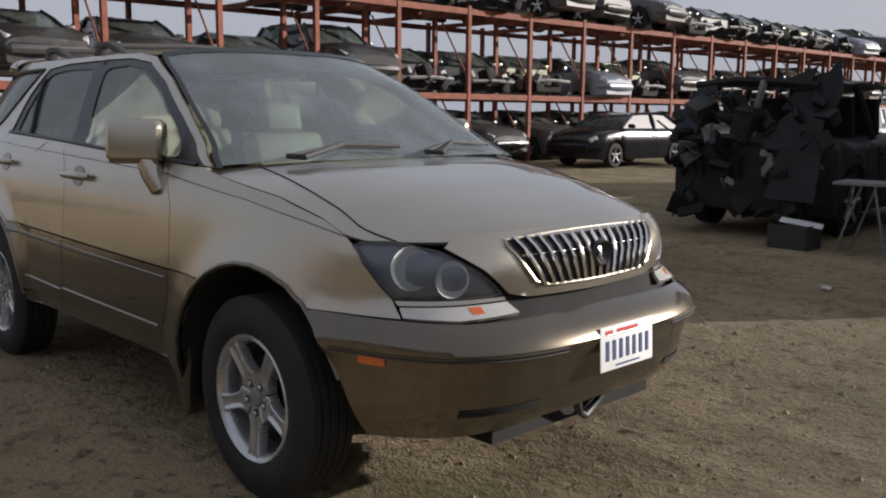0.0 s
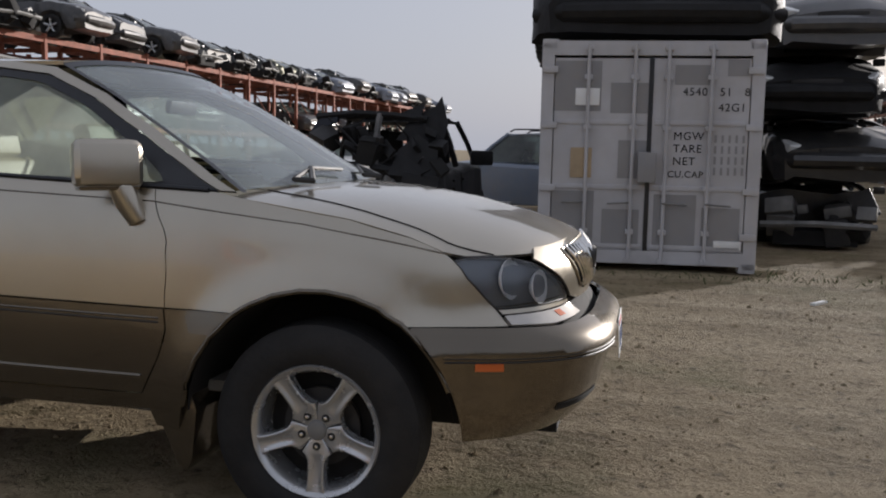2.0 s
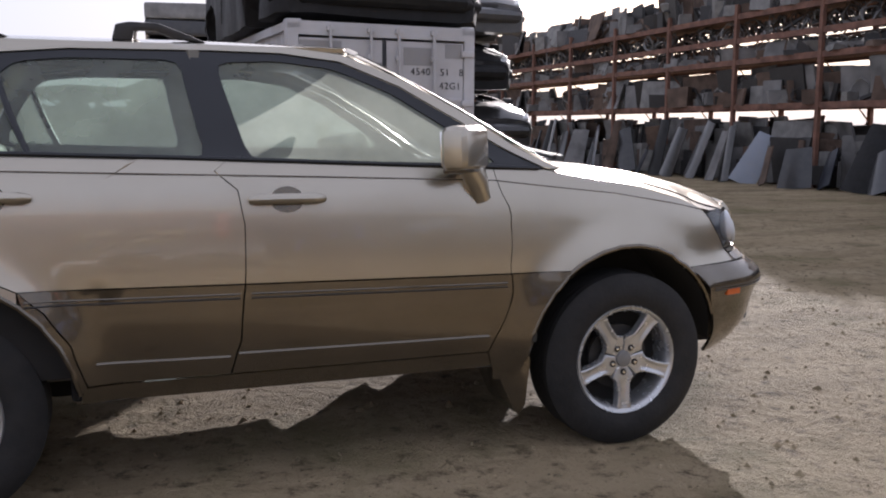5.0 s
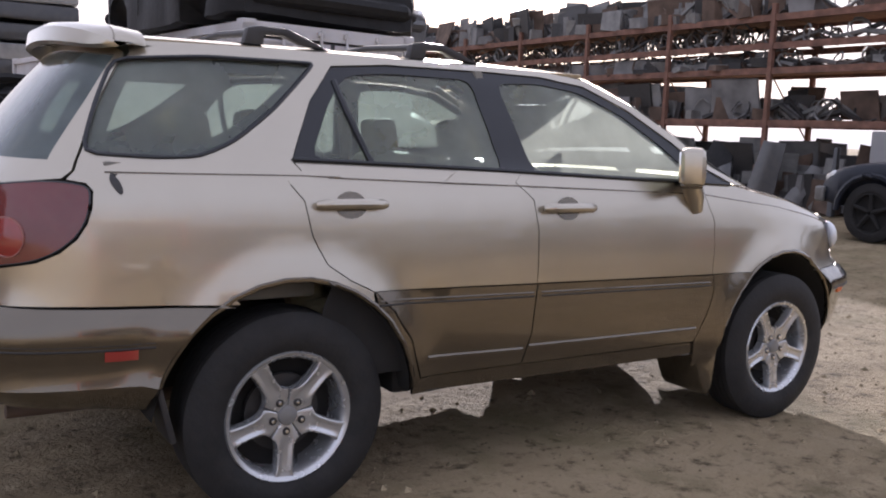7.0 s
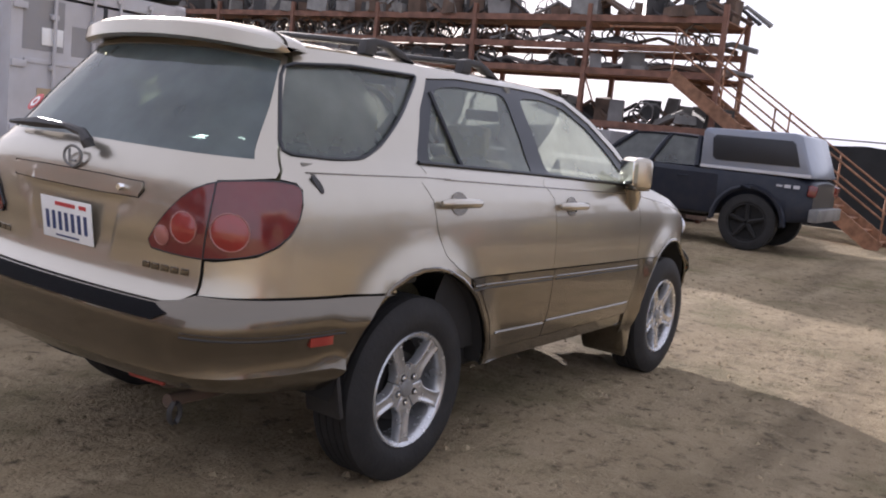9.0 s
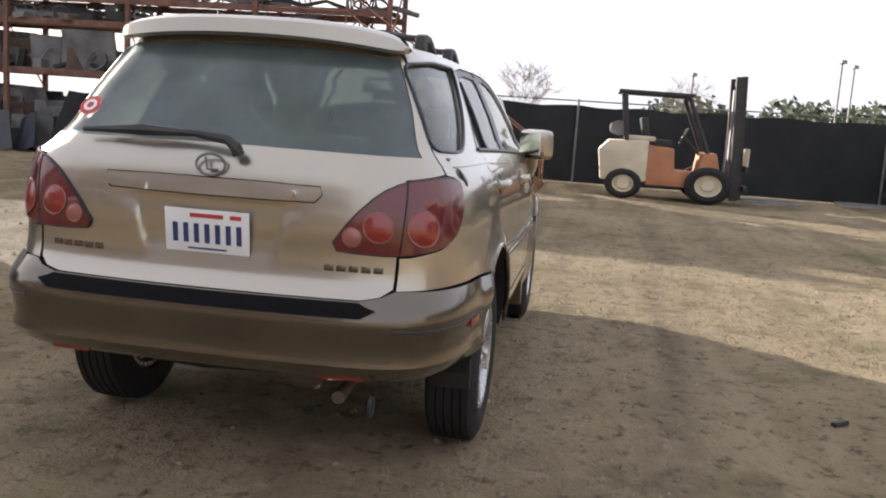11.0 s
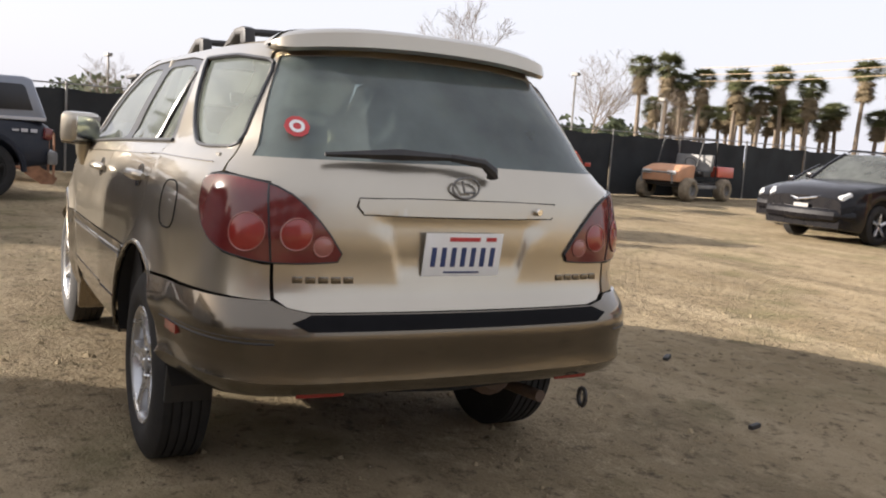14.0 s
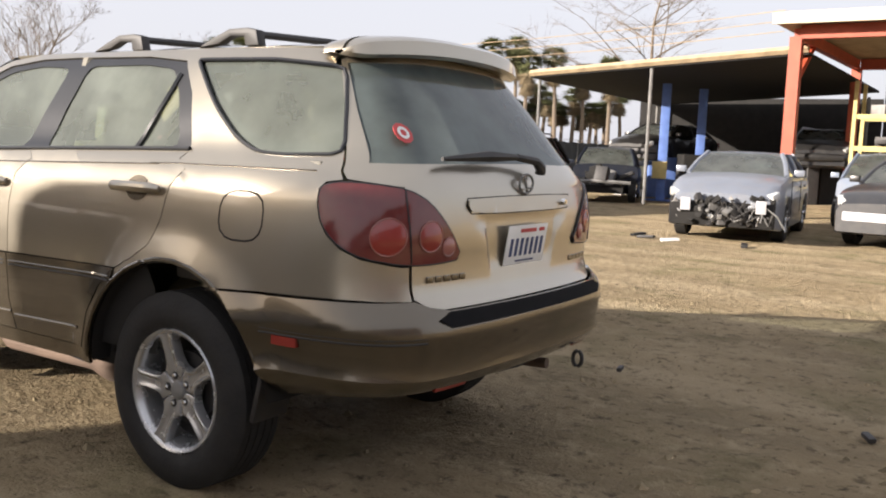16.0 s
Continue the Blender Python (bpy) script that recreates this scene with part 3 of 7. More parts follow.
        wing = wing + [("x", 0.93, belt(0.93) - 0.003), ("x", 1.15, 1.135), ("x", 1.40, 1.095), ("x", 1.62, 1.036), ("x", 1.73, 0.990)] + hl[::-1] + [("x", 1.60, 0.745)] + [p for p in arch(HUB_X, 0.487, 50, 125)]
        wing = wing[::-1]
        part("front_wing", panel(wing, mirror=mir), M_PAINT, suv)
        lowwing = [p for p in GAP_F if p[2] <= tone(p[1]) + 1e-6] + [p for p in arch(HUB_X, 0.487, 125, 172)]
        part("wing_cladding", panel(lowwing + [("x", 0.80, 0.33), ("x", 0.70, 0.33)], off=0.008, mirror=mir), M_CLAD, suv)
        quarter = [p for p in GAP_R if p[2] >= tone(p[1]) - 1e-6][::-1]
        quarter = quarter + arch(-HUB_R, 0.487, 52, 116) + [("x", -1.53, 0.782), ("x", -1.8, 0.79), ("x", -2.05, 0.795), ("y", 0.80, 0.795), ("y", 0.66, 0.79), ("y", 0.662, 0.905), ("y", 0.69, 0.905), ("x", -2.135, 0.93), ("x", -2.07, 0.962), ("x", -2.022, 1.004), ("x", -1.993, 1.05), ("x", -1.977, 1.10), ("x", -1.972, 1.15), ("x", -1.99, 1.173),
                             ("x", -2.045, 1.182), ("x", -2.015, 1.21), ("x", -1.985, 1.27), ("x", -1.90, 1.45), ("x", -1.80, 1.60), ("x", -1.80, 1.642), ("x", -1.3, 1.652), ("x", -0.4, 1.655), ("x", -0.05, 1.652), ("x", 0.15, 1.628), ("x", 0.40, 1.525), ("x", 0.64, 1.392), ("x", 1.0, belt(1.0) + 0.002), ("x", 0.945, belt(0.945))]
        quarter += [p for p in DLO[9::-1]]
        strip = arch(-HUB_R, 0.489, 8, 50, 8) + [p for p in GAP_R if p[2] <= tone(p[1]) + 1e-6][::-1]
        part("arch_cladding", panel(strip, off=0.006, step=0.035, mirror=mir), M_CLAD, suv)
        part("quarter_panel", panel(quarter, mirror=mir, holes=[q_win]), M_PAINT, suv)
        part("window_frame", panel(DLO, off=-0.006, step=0.035, gap=0.001, thick=0.02, holes=[f_win, r_win], mirror=mir), M_TRIM, suv)
        for name, win in (("front_window", f_win), ("rear_window", r_win), ("quarter_window", q_win)):
            part(name, panel(win, off=-0.012, step=0.06, gap=-0.004, thick=0, mirror=mir), M_GLASS, suv, "tinted side glass")
        part("quarter_seal", seal_bead(q_win, 0.0, 0.008, 0, mir), M_TRIM, suv)
        inner = [("x", -1.64 + (v + 1.64) * 0.80, 1.435 + (z - 1.435) * 0.72) for k, v, z in q_win]
        part("quarter_border", panel(q_win, off=-0.016, step=0.04, gap=0, thick=0.002, holes=[inner], mirror=mir), M_TRIM, suv, "black printed glass border")
        part("window_divider", along_skin([("x", -0.985, belt(-0.985)), ("x", -1.09, 1.55)], -0.006, 0.012, 6, mirror=mir), M_TRIM, suv)
        part("belt_seal", along_skin([("x", -1.30, belt(-1.3)), ("x", 0.90, belt(0.90))], 0.004, 0.009, 6, mirror=mir), M_TRIM, suv)
        if mir:
            oval = [("x", -1.902 + 0.013 * math.cos(q) - 0.012 * math.sin(q), 1.172 + 0.030 * math.sin(q)) for q in (2 * math.pi * i / 16 for i in range(16))]
            part("side_vent", panel(oval, off=0.003, step=0.02, gap=0, thick=0.006, mirror=True), M_BLACK, suv)
        else:
            lid = rounded_spec([("x", -1.565, 0.955), ("x", -1.765, 0.955), ("x", -1.765, 1.125), ("x", -1.565, 1.125)], 2)
            part("fuel_door_seam", along_skin(lid, 0.0, 0.0035, 4, closed=True, step=0.02), M_SHADE, suv)
        # sill and arch edges
        part("sill", panel([("x", -0.845, 0.45), ("x", -0.855, 0.385), ("x", 0.82, 0.385), ("x", 0.67, 0.45)], off=-0.004, mirror=mir), M_CLAD, suv)
        for sx in (1, -1):
            part("arch_lip", along_skin(arch(HUB_X if sx > 0 else -HUB_R, 0.487, 20 if sx > 0 else 8, 172 if sx > 0 else 160), 0.0, 0.010, 6, mirror=mir), M_CLAD, suv)
        sy = -1 if mir else 1
        bm = prism(B(), [(0.66, 0.42), (0.84, 0.47), (0.865, 0.40), (0.845, 0.21), (0.815, 0.165), (0.785, 0.20), (0.71, 0.37)], sy * 0.60, sy * 0.875, 0.012)
        part("mud_flap", bm, M_CLAD, suv)
        bm = B()
        box(bm, (-1.765, sy * 0.79, 0.43), (0.022, 0.17, 0.22), (0, -14, 0), 0.008)
        part("mud_flap", bm, M_BLACK, suv)
        part("crease", along_skin([("x", -1.93, 1.208), ("x", -1.30, 1.205), ("x", -0.3, 1.172), ("x", 0.70, 1.138), ("x", 1.25, 1.075), ("x", 1.55, 1.025), ("x", 1.74, 0.985)], 0.0, 0.0028, 4, mirror=mir), M_CLAD, suv)
        # mirror: a slim shell swept back from its stalk
        turn = sy * 45
        def shell(c, size, bevel):
            bm = box(B(), (0, 0, 0), size, (0, 0, 0), bevel)
            bmesh.ops.transform(bm, matrix=pose(c[0], c[1], c[2], 0, -3, turn), verts=bm.verts)
            return bm
        mc = Vector((MIRROR[0], sy * MIRROR[1], MIRROR[2]))
        head = part("door_mirror", shell(mc, (0.115, 0.235, 0.178), 0.046), M_PAINT, suv)
        back = Matrix.Rotation(radians(turn), 3, "Z") @ Vector((-0.055, 0, 0))
        part("mirror_glass", shell(mc + back, (0.010, 0.195, 0.132), 0.004), M_CHROME, head)
        part("lower_shell", shell(mc + Vector((0, 0, -0.078)), (0.098, 0.205, 0.028), 0.012), M_CLAD, head)
        foot = Vector((0.645, sy * 0.866, 1.065))
        neck = mc + Vector((0.035, -sy * 0.03, -0.07))
        bm = tube(B(), [neck, neck * 0.5 + foot * 0.5 + Vector((0, sy * 0.006, 0)), foot], [0.050, 0.047, 0.036], 12)
        part("stalk", bm, M_PAINT, head)
    # roof
    bm = B()
    rows = []
    for i in range(25):
        x = 0.16 - 2.0 * i / 24
        row = []
        for j in range(25):
            b = -1 + j / 12
            edge = skin(at_x(x, 1.652), 1.652)
            y = b * (edge.y - 0.004)
            bow = 0.12 * (1 - b * b) if i < 6 else 0.0
            row.append((x + bow * (1 - i / 6), y, 1.652 + 0.036 * (1 - b**4) * min(1, 0.55 + i / 10) * (1 - max(0, i - 16) * 0.03)))
        rows.append(row)
    sheet(bm, rows, 0.015)
    part("roof", bm, M_PAINT, suv)
    # windscreen with its black border
    def screen(a, b):
        """a: 0 at the bonnet, 1 at the roof; b: -1 to 1 across."""
        ex = lerp_table([(0.0, 1.02), (0.42, 0.645), (0.70, 0.405), (1.0, 0.155)], a)
        ez = lerp_table([(0.0, 1.172), (0.42, 1.394), (0.70, 1.527), (1.0, 1.640)], a)
        edge = skin(at_x(ex, ez), ez)
        return Vector((ex + 0.12 * (1 - b * b), b * (edge.y - 0.006), ez + 0.035 * (1 - b**4) * (0.3 + 0.7 * a)))
    part("windscreen", sheet(B(), [[screen(0.02 + 0.96 * i / 14, -0.985 + 1.97 * j / 20) for j in range(21)] for i in range(15)]), M_WIND, suv, "dusty windscreen", shadow=False)
    for s0, s1 in ((-1.0, -0.972), (0.972, 1.0)):
        part("screen_border", sheet(B(), [[screen(i / 14, s) + Vector((0.003, 0, 0.003)) for s in (s0, s1)] for i in range(15)]), M_TRIM, suv)
    part("header_border", sheet(B(), [[screen(a, -1 + j / 10) + Vector((0.003, 0, 0.003)) for j in range(21)] for a in (0.95, 1.0)]), M_TRIM, suv)
    # bonnet
    def bonnet(a, b):
        x0, x1 = 0.99, 2.085
        x = x0 + (x1 - x0) * a
        xe = x - 0.10 * a**4
        seam = lerp_table([(0.95, 1.168), (1.15, 1.137), (1.40, 1.097), (1.62, 1.038), (1.73, 0.992), (1.80, 0.979), (2.2, 0.979)], xe)
        yb = skin(at_x(min(xe, 1.93), min(seam, 1.165)), min(seam, 1.165)).y - 0.001
        if xe > 1.93:
            yb -= 1.1 * (xe - 1.93)
        y = b * yb
        mid = lerp_table([(0.95, 1.195), (1.3, 1.175), (1.6, 1.135), (1.85, 1.08), (2.0, 1.03), (2.085, 0.985)], x)
        z = seam + (mid - seam) * (1 - abs(b) ** 3.2)
        x += (0.11 * (1 - b * b)) * (1 - a) + 0.055 * (1 - b * b) * a * a - 0.10 * abs(b) ** 3 * a**4
        return Vector((x, y, z))
    part("bonnet", sheet(B(), [[bonnet(i / 26, -1 + j / 14) for j in range(29)] for i in range(27)], 0.012), M_PAINT, suv)
    for sy in (1, -1):
        line = []
        for i in range(24):
            a = 0.01 + 0.86 * i / 23
            want = lerp_table([(0.0, 0.655), (0.35, 0.700), (0.70, 0.715), (0.87, 0.685)], a)
            b = want / max(bonnet(a, 1.0).y, 0.1)
            line.append(bonnet(a, sy * min(b, 0.995)) + Vector((0, 0, 0.0005)))
        part("bonnet_seam", tube(B(), line, 0.0032, 5), M_SHADE, suv)
    cowl = B()
    sheet(cowl, [[bonnet(0, -1 + j / 8) + Vector((-0.10, 0, -0.035)) for j in range(17)], [bonnet(0, -1 + j / 8) + Vector((0.02, 0, -0.045)) for j in range(17)]], 0.01)
    part("cowl_panel", cowl, M_BLACK, suv)
    for y0, y1 in ((-0.52, 0.02), (0.10, 0.62)):
        bm = B()
        pts = [screen(0.03, y0 / 0.75) + Vector((0.05, 0, 0.02)), screen(0.10, (y0 + y1) / 1.5) + Vector((0.02, 0, 0.015)), screen(0.07, y1 / 0.75) + Vector((0.01, 0, 0.02))]
        tube(bm, pts, 0.009, 6)
        tube(bm, [pts[0], pts[0] + Vector((0.06, 0.04, -0.005)), pts[1]], 0.012, 6)
        part("front_wiper", bm, M_BLACK, suv)
    # nose: apron round the grille, grille, lamps, bumper
    nose = both([("f", 0.0, 0.785), ("f", 0.33, 0.79), ("f", 0.415, 0.812), ("f", 0.495, 0.89), ("f", 0.592, 0.958), ("f", 0.55, 0.992), ("f", 0.30, 0.998), ("f", 0.0, 1.0)])
    part("grille_apron", panel(nose, nose=True, step=0.035, off=0.012), M_PAINT, suv)
    grille = both([("f", 0.0, 0.825), ("f", 0.25, 0.828), ("f", 0.315, 0.845), ("f", 0.40, 0.955), ("f", 0.395, 0.972), ("f", 0.2, 0.98), ("f", 0.0, 0.982)])
    gr = part("grille", panel(grille, nose=True, off=0.014, step=0.04, soft=1, gap=0), M_SHADE, suv, "dark grille with chrome bars")
    part("grille_surround", along_skin(grille, 0.014, 0.006, 6, nose=True, closed=True), M_PAINT, gr)
    for i in range(15):
        f = -1 + 2 * (i + 0.5) / 15
        top, bot = ("f", f * 0.39 if abs(f) > 0.02 else 0.001, 0.975), ("f", f * 0.295 if abs(f) > 0.02 else 0.001, 0.832)
        bm = along_skin([bot, top], 0.020, 0.0075, 6, nose=True)
        part("grille_bar", bm, M_CHROME, gr)
    bm = lathe(B(), [(2.155, 0.001), (2.175, 0.035), (2.185, 0.042), (2.17, 0.05)], 20, "x", (0.012, 0, 0.912))
    part("badge", bm, M_BLACK, gr)
    slot = both([("f", 0.0, 0.735), ("f", 0.40, 0.738), ("f", 0.43, 0.79), ("f", 0.0, 0.80)])
    part("lower_intake", panel(slot, nose=True, off=-0.03, gap=0), M_SHADE, suv)
    for mir in (False, True):
        head = [("f", 0.425, 0.806), ("f", 0.60, 0.800), ("x", 1.905, 0.798), ("x", 1.868, 0.84), ("x", 1.81, 0.908), ("x", 1.762, 0.966), ("x", 1.80, 0.976), ("x", 1.87, 0.978), ("f", 0.675, 0.975), ("f", 0.60, 0.952), ("f", 0.50, 0.885)]
        sgn = -1 if mir else 1
        pot = part("headlight", panel(head, nose=True, off=-0.026, step=0.04, gap=0.002, thick=-0.02, mirror=mir), M_POT, suv, "clouded headlight with two round reflectors")
        part("lens", panel(head, nose=True, off=0.004, step=0.035, gap=0.002, thick=0.0, mirror=mir), M_LENS, pot, shadow=False)
        part("lens_rim", along_skin(head, -0.002, 0.004, 6, nose=True, mirror=mir, closed=True), M_BLACK, pot)
        for key, v, z, r in (("x", 1.95, 0.900, 0.072), ("f", 0.585, 0.865, 0.060)):
            c, nrm = raised(*nose_spot((key, v, z)), -0.006, True)
            c, nrm = Vector((c.x, c.y * sgn, c.z)), Vector((0.93, 0.30 * sgn, 0.1)).normalized()
            bm = lathe(B(), [(0.0, r), (-0.01, r * 0.92), (-0.03, r * 0.55), (-0.032, 0.001)], 20, "x")
            bmesh.ops.transform(bm, matrix=Matrix.Translation(c) @ nrm.to_track_quat("X", "Z").to_matrix().to_4x4(), verts=bm.verts)
            part("reflector", bm, M_BOWL, pot)
        strip = [("f", 0.42, 0.788), ("f", 0.60, 0.779), ("x", 1.925, 0.777), ("x", 1.907, 0.796), ("f", 0.60, 0.798), ("f", 0.425, 0.804)]
        part("turn_lamp", panel(strip, nose=True, off=0.006, step=0.03, mirror=mir), M_PAINT, pot)
        low = [("f", 0.40, 0.748), ("f", 0.60, 0.736), ("x", 1.958, 0.742), ("x", 1.928, 0.775), ("f", 0.6, 0.777), ("f", 0.42, 0.786)]
        part("side_lamp", panel(low, nose=True, off=0.008, step=0.03, mirror=mir), M_SIDE_LENS, pot)
        amber = [("f", 0.515, 0.752), ("f", 0.555, 0.750), ("f", 0.555, 0.773), ("f", 0.515, 0.775)]
        part("amber_bulb", panel(amber, nose=True, off=0.0105, step=0.03, thick=0.002, mirror=mir), M_AMBER, pot)
    shape = arch(HUB_X, 0.492, -4, 49, 10)
    half = [("f", 0.0, 0.40), ("f", 0.30, 0.385), ("f", 0.55, 0.34), ("x", 1.95, 0.325)] + [p for p in shape] + [("x", 1.64, 0.744), ("x", 1.95, 0.738), ("f", 0.6, 0.732), ("f", 0.3, 0.738), ("f", 0.0, 0.742)]

    def roll(s, z):
        """The bumper swells under its top edge and tucks in below."""
        return 0.028 * math.exp(-((z - 0.655) / 0.05) ** 2) - 0.10 * max(0.0, 0.45 - z)
    fb = part("front_bumper", panel(both(half), nose=True, off=0.004, step=0.03, lift=roll), M_CLAD, suv, "grey bronze painted front bumper")
    for dz in (0.632, 0.644):
        for mir in (False, True):
            part("bumper_groove", along_skin([("x", 1.75, dz), ("f", 0.75, dz), ("f", 0.30, dz)], 0.0285, 0.003, 4, nose=True, mirror=mir), M_BLACK, fb)
    for mir in (False, True):
        mark = [("x", 1.845, 0.600), ("x", 1.94, 0.600), ("x", 1.94, 0.636), ("x", 1.845, 0.636)]
        part("side_marker", panel(mark[::-1], nose=True, off=0.024, step=0.03, mirror=mir), M_AMBER, fb, "amber side marker")
        vent = [("f", 0.35, 0.45), ("f", 0.62, 0.435), ("f", 0.62, 0.462), ("f", 0.36, 0.475)]
        part("bumper_slot", panel(vent, nose=True, off=0.008, step=0.04, thick=0.002, mirror=mir), M_SHADE, fb)
    torn = B()
    tube(torn, [(2.17, -0.11, 0.43), (2.16, -0.085, 0.395), (2.14, -0.03, 0.325), (2.13, 0.01, 0.305), (2.13, 0.09, 0.345), (2.13, 0.17, 0.42), (2.14, 0.24, 0.485)], [0.030, 0.022, 0.013, 0.016, 0.014, 0.026, 0.04], 8)
    rag = [[(2.16, -0.14 + 0.42 * j / 7, 0.47), (2.155 + 0.01 * (j % 2), -0.13 + 0.40 * j / 7, 0.43), (2.145, -0.12 + 0.39 * j / 7, (0.405, 0.385, 0.41, 0.40, 0.37, 0.36, 0.40, 0.43)[j])] for j in range(8)]
    sheet(torn, rag, 0.008)
    part("torn_undertray", torn, M_BLACK, suv, "torn black plastic hanging under the bumper")
    plate(suv, pose(2.306, 0.0, 0.608, 0, -3, 0))
    # tail
    gate = [("y", 0.0, 0.757), ("y", 0.30, 0.757), ("y", 0.55, 0.758), ("y", 0.615, 0.770), ("y", 0.652, 0.797), ("y", 0.655, 0.91), ("y", 0.66, 1.0), ("y", 0.66, 1.10), ("y", 0.665, 1.165), ("x", -2.055, 1.185), ("x", -2.02, 1.21), ("x", -1.99, 1.27),
            ("x", -1.905, 1.45), ("x", -1.815, 1.60), ("y", 0.45, 1.645), ("y", 0.0, 1.655)]

    def dish(s, z):
        """The plate's sunken field."""
        if not 0.86 < z < 1.075:
            return 0.0
        edge = 0.15 + (z - 0.865) / 0.2 * 0.22
        return -0.012 * min(1.0, max(0.0, (edge - abs(s)) / 0.06)) * min(1.0, (z - 0.86) / 0.03) * min(1.0, (1.075 - z) / 0.012)
    tg = part("tailgate", panel(both(gate), step=0.03, holes=[both(BACK_GLASS)], lift=dish), M_PAINT, suv)
    part("back_glass", panel(both(BACK_GLASS), off=-0.004, step=0.06, gap=-0.01, thick=0), M_GLASS_REAR, tg, "dusty tinted rear window", shadow=False)
    rim = both([("y", 0.0, 1.248), ("y", 0.35, 1.245), ("y", 0.690, 1.24), ("y", 0.615, 1.42), ("y", 0.535, 1.588), ("y", 0.25, 1.61), ("y", 0.0, 1.613)])
    inner = both([("y", 0.0, 1.262), ("y", 0.35, 1.260), ("y", 0.655, 1.257), ("y", 0.585, 1.41), ("y", 0.505, 1.56), ("y", 0.25, 1.585), ("y", 0.0, 1.588)])
    part("glass_border", panel(rim, off=-0.012, step=0.04, gap=0, thick=0.002, holes=[inner]), M_TRIM, tg)
    garnish = both([("y", 0.0, 1.07), ("y", 0.37, 1.073), ("y", 0.395, 1.10), ("y", 0.385, 1.128), ("y", 0.0, 1.132)])
    part("handle_garnish", panel(garnish, off=0.010, step=0.03, soft=1, thick=0.02), M_PAINT, tg)
    part("garnish_seam", along_skin(garnish, 0.001, 0.002, 5, closed=True), M_SHADE, tg)
    bm = lathe(B(), [(-2.319, 0.011), (-2.316, 0.013), (-2.29, 0.013)], 16, "x", (0, -0.30, 1.10))
    part("lock", bm, M_CHROME, tg)
    bm = B()
    tube(bm, [(-2.297, 0.052 * math.cos(a), 1.175 + 0.036 * math.sin(a)) for a in (2 * math.pi * i / 24 for i in range(24))], 0.005, 6, True)
    tube(bm, [(-2.299, 0.018, 1.20), (-2.303, 0.008, 1.16), (-2.303, -0.03, 1.16)], 0.005, 6)
    part("badge", bm, M_STEEL, tg)
    for y0, k in ((0.58, 5), (-0.43, 5)):
        for i in range(k):
            bm = B()
            p = skin(at_y(y0 - 0.042 * i, 0.858), 0.858)
            box(bm, (p.x - 0.002, y0 - 0.042 * i, 0.858), (0.006, 0.033, 0.022), (0, 0, -6 if y0 > 0 else 6), 0.002)
            part("badge_bar", bm, M_CLAD, tg)
    p = skin(at_y(0.54, 1.345), 1.345)
    bm = lathe(B(), [(0.0, 0.001), (0.0, 0.043), (0.002, 0.043), (0.002, 0.001)], 10, "x")
    tilt = Matrix.Translation((p.x - 0.004, 0.553, 1.345)) @ pose(0, 0, 0, 0, 38, -8)
    bmesh.ops.transform(bm, matrix=tilt, verts=bm.verts)
    st = part("sticker", bm, M_REDINK, tg, "red and white round sticker on the glass")
    bm = lathe(B(), [(-0.001, 0.014), (-0.001, 0.026), (-0.002, 0.026), (-0.002, 0.014)], 24, "x", closed=True)
    bmesh.ops.transform(bm, matrix=tilt, verts=bm.verts)
    part("sticker_ring", bm, M_WHITE, st)
    bm = B()
    tube(bm, [(-2.245, 0.50, 1.262), (-2.275, 0.25, 1.275), (-2.285, 0.06, 1.275)], [0.008, 0.022, 0.012], 6)
    tube(bm, [(-2.285, 0.06, 1.275), (-2.30, -0.06, 1.262), (-2.305, -0.095, 1.235), (-2.30, -0.10, 1.215)], [0.013, 0.017, 0.022, 0.022], 8)
    part("rear_wiper", bm, M_BLACK, tg)
    bm = B()
    rows = []
    for k in [-1, -0.99, -0.97, -0.94, -0.90] + [-0.85 + 1.7 * j / 24 for j in range(25)] + [0.90, 0.94, 0.97, 0.99, 1]:
        e = abs(k)
        y = 0.570 * k
        zt, zb = 1.716 - 0.050 * e**3, 1.632 - 0.034 * e * e
        shut = math.sqrt(max(0.0, 1 - (max(0.0, e - 0.88) / 0.12) ** 2))
        zm = (zt * 0.4 + zb * 0.6)
        zt, zb = zm + (zt - zm) * (0.15 + 0.85 * shut), zm + (zb - zm) * (0.4 + 0.6 * shut)
        xr, xf = -2.02 + 0.115 * e**3 + 0.05 * (1 - shut), -1.75
        rows.append([(xf, y, zt - 0.012), (xf - 0.10, y, zt), (xr + 0.10, y, zt - 0.002), (xr + 0.03, y, zt - 0.010), (xr + 0.008, y, (zt * 2 + zb) / 3 + 0.005), (xr, y, zb + 0.012), (xr + 0.02, y, zb), (xf - 0.05, y, zb + 0.015), (xf, y, zt - 0.012)])
    sheet(bm, rows)
    for row in (rows[0], rows[-1]):
        bm.faces.new([bm.verts.new(p) for p in row[:-1]])
    bmesh.ops.remove_doubles(bm, verts=bm.verts, dist=0.0005)
    bmesh.ops.recalc_face_normals(bm, faces=bm.faces)
    part("spoiler", bm, M_PAINT, tg, "roof spoiler over the rear window")
    plate(tg, pose(-2.308, 0.0, 0.946, 0, 8, 180))
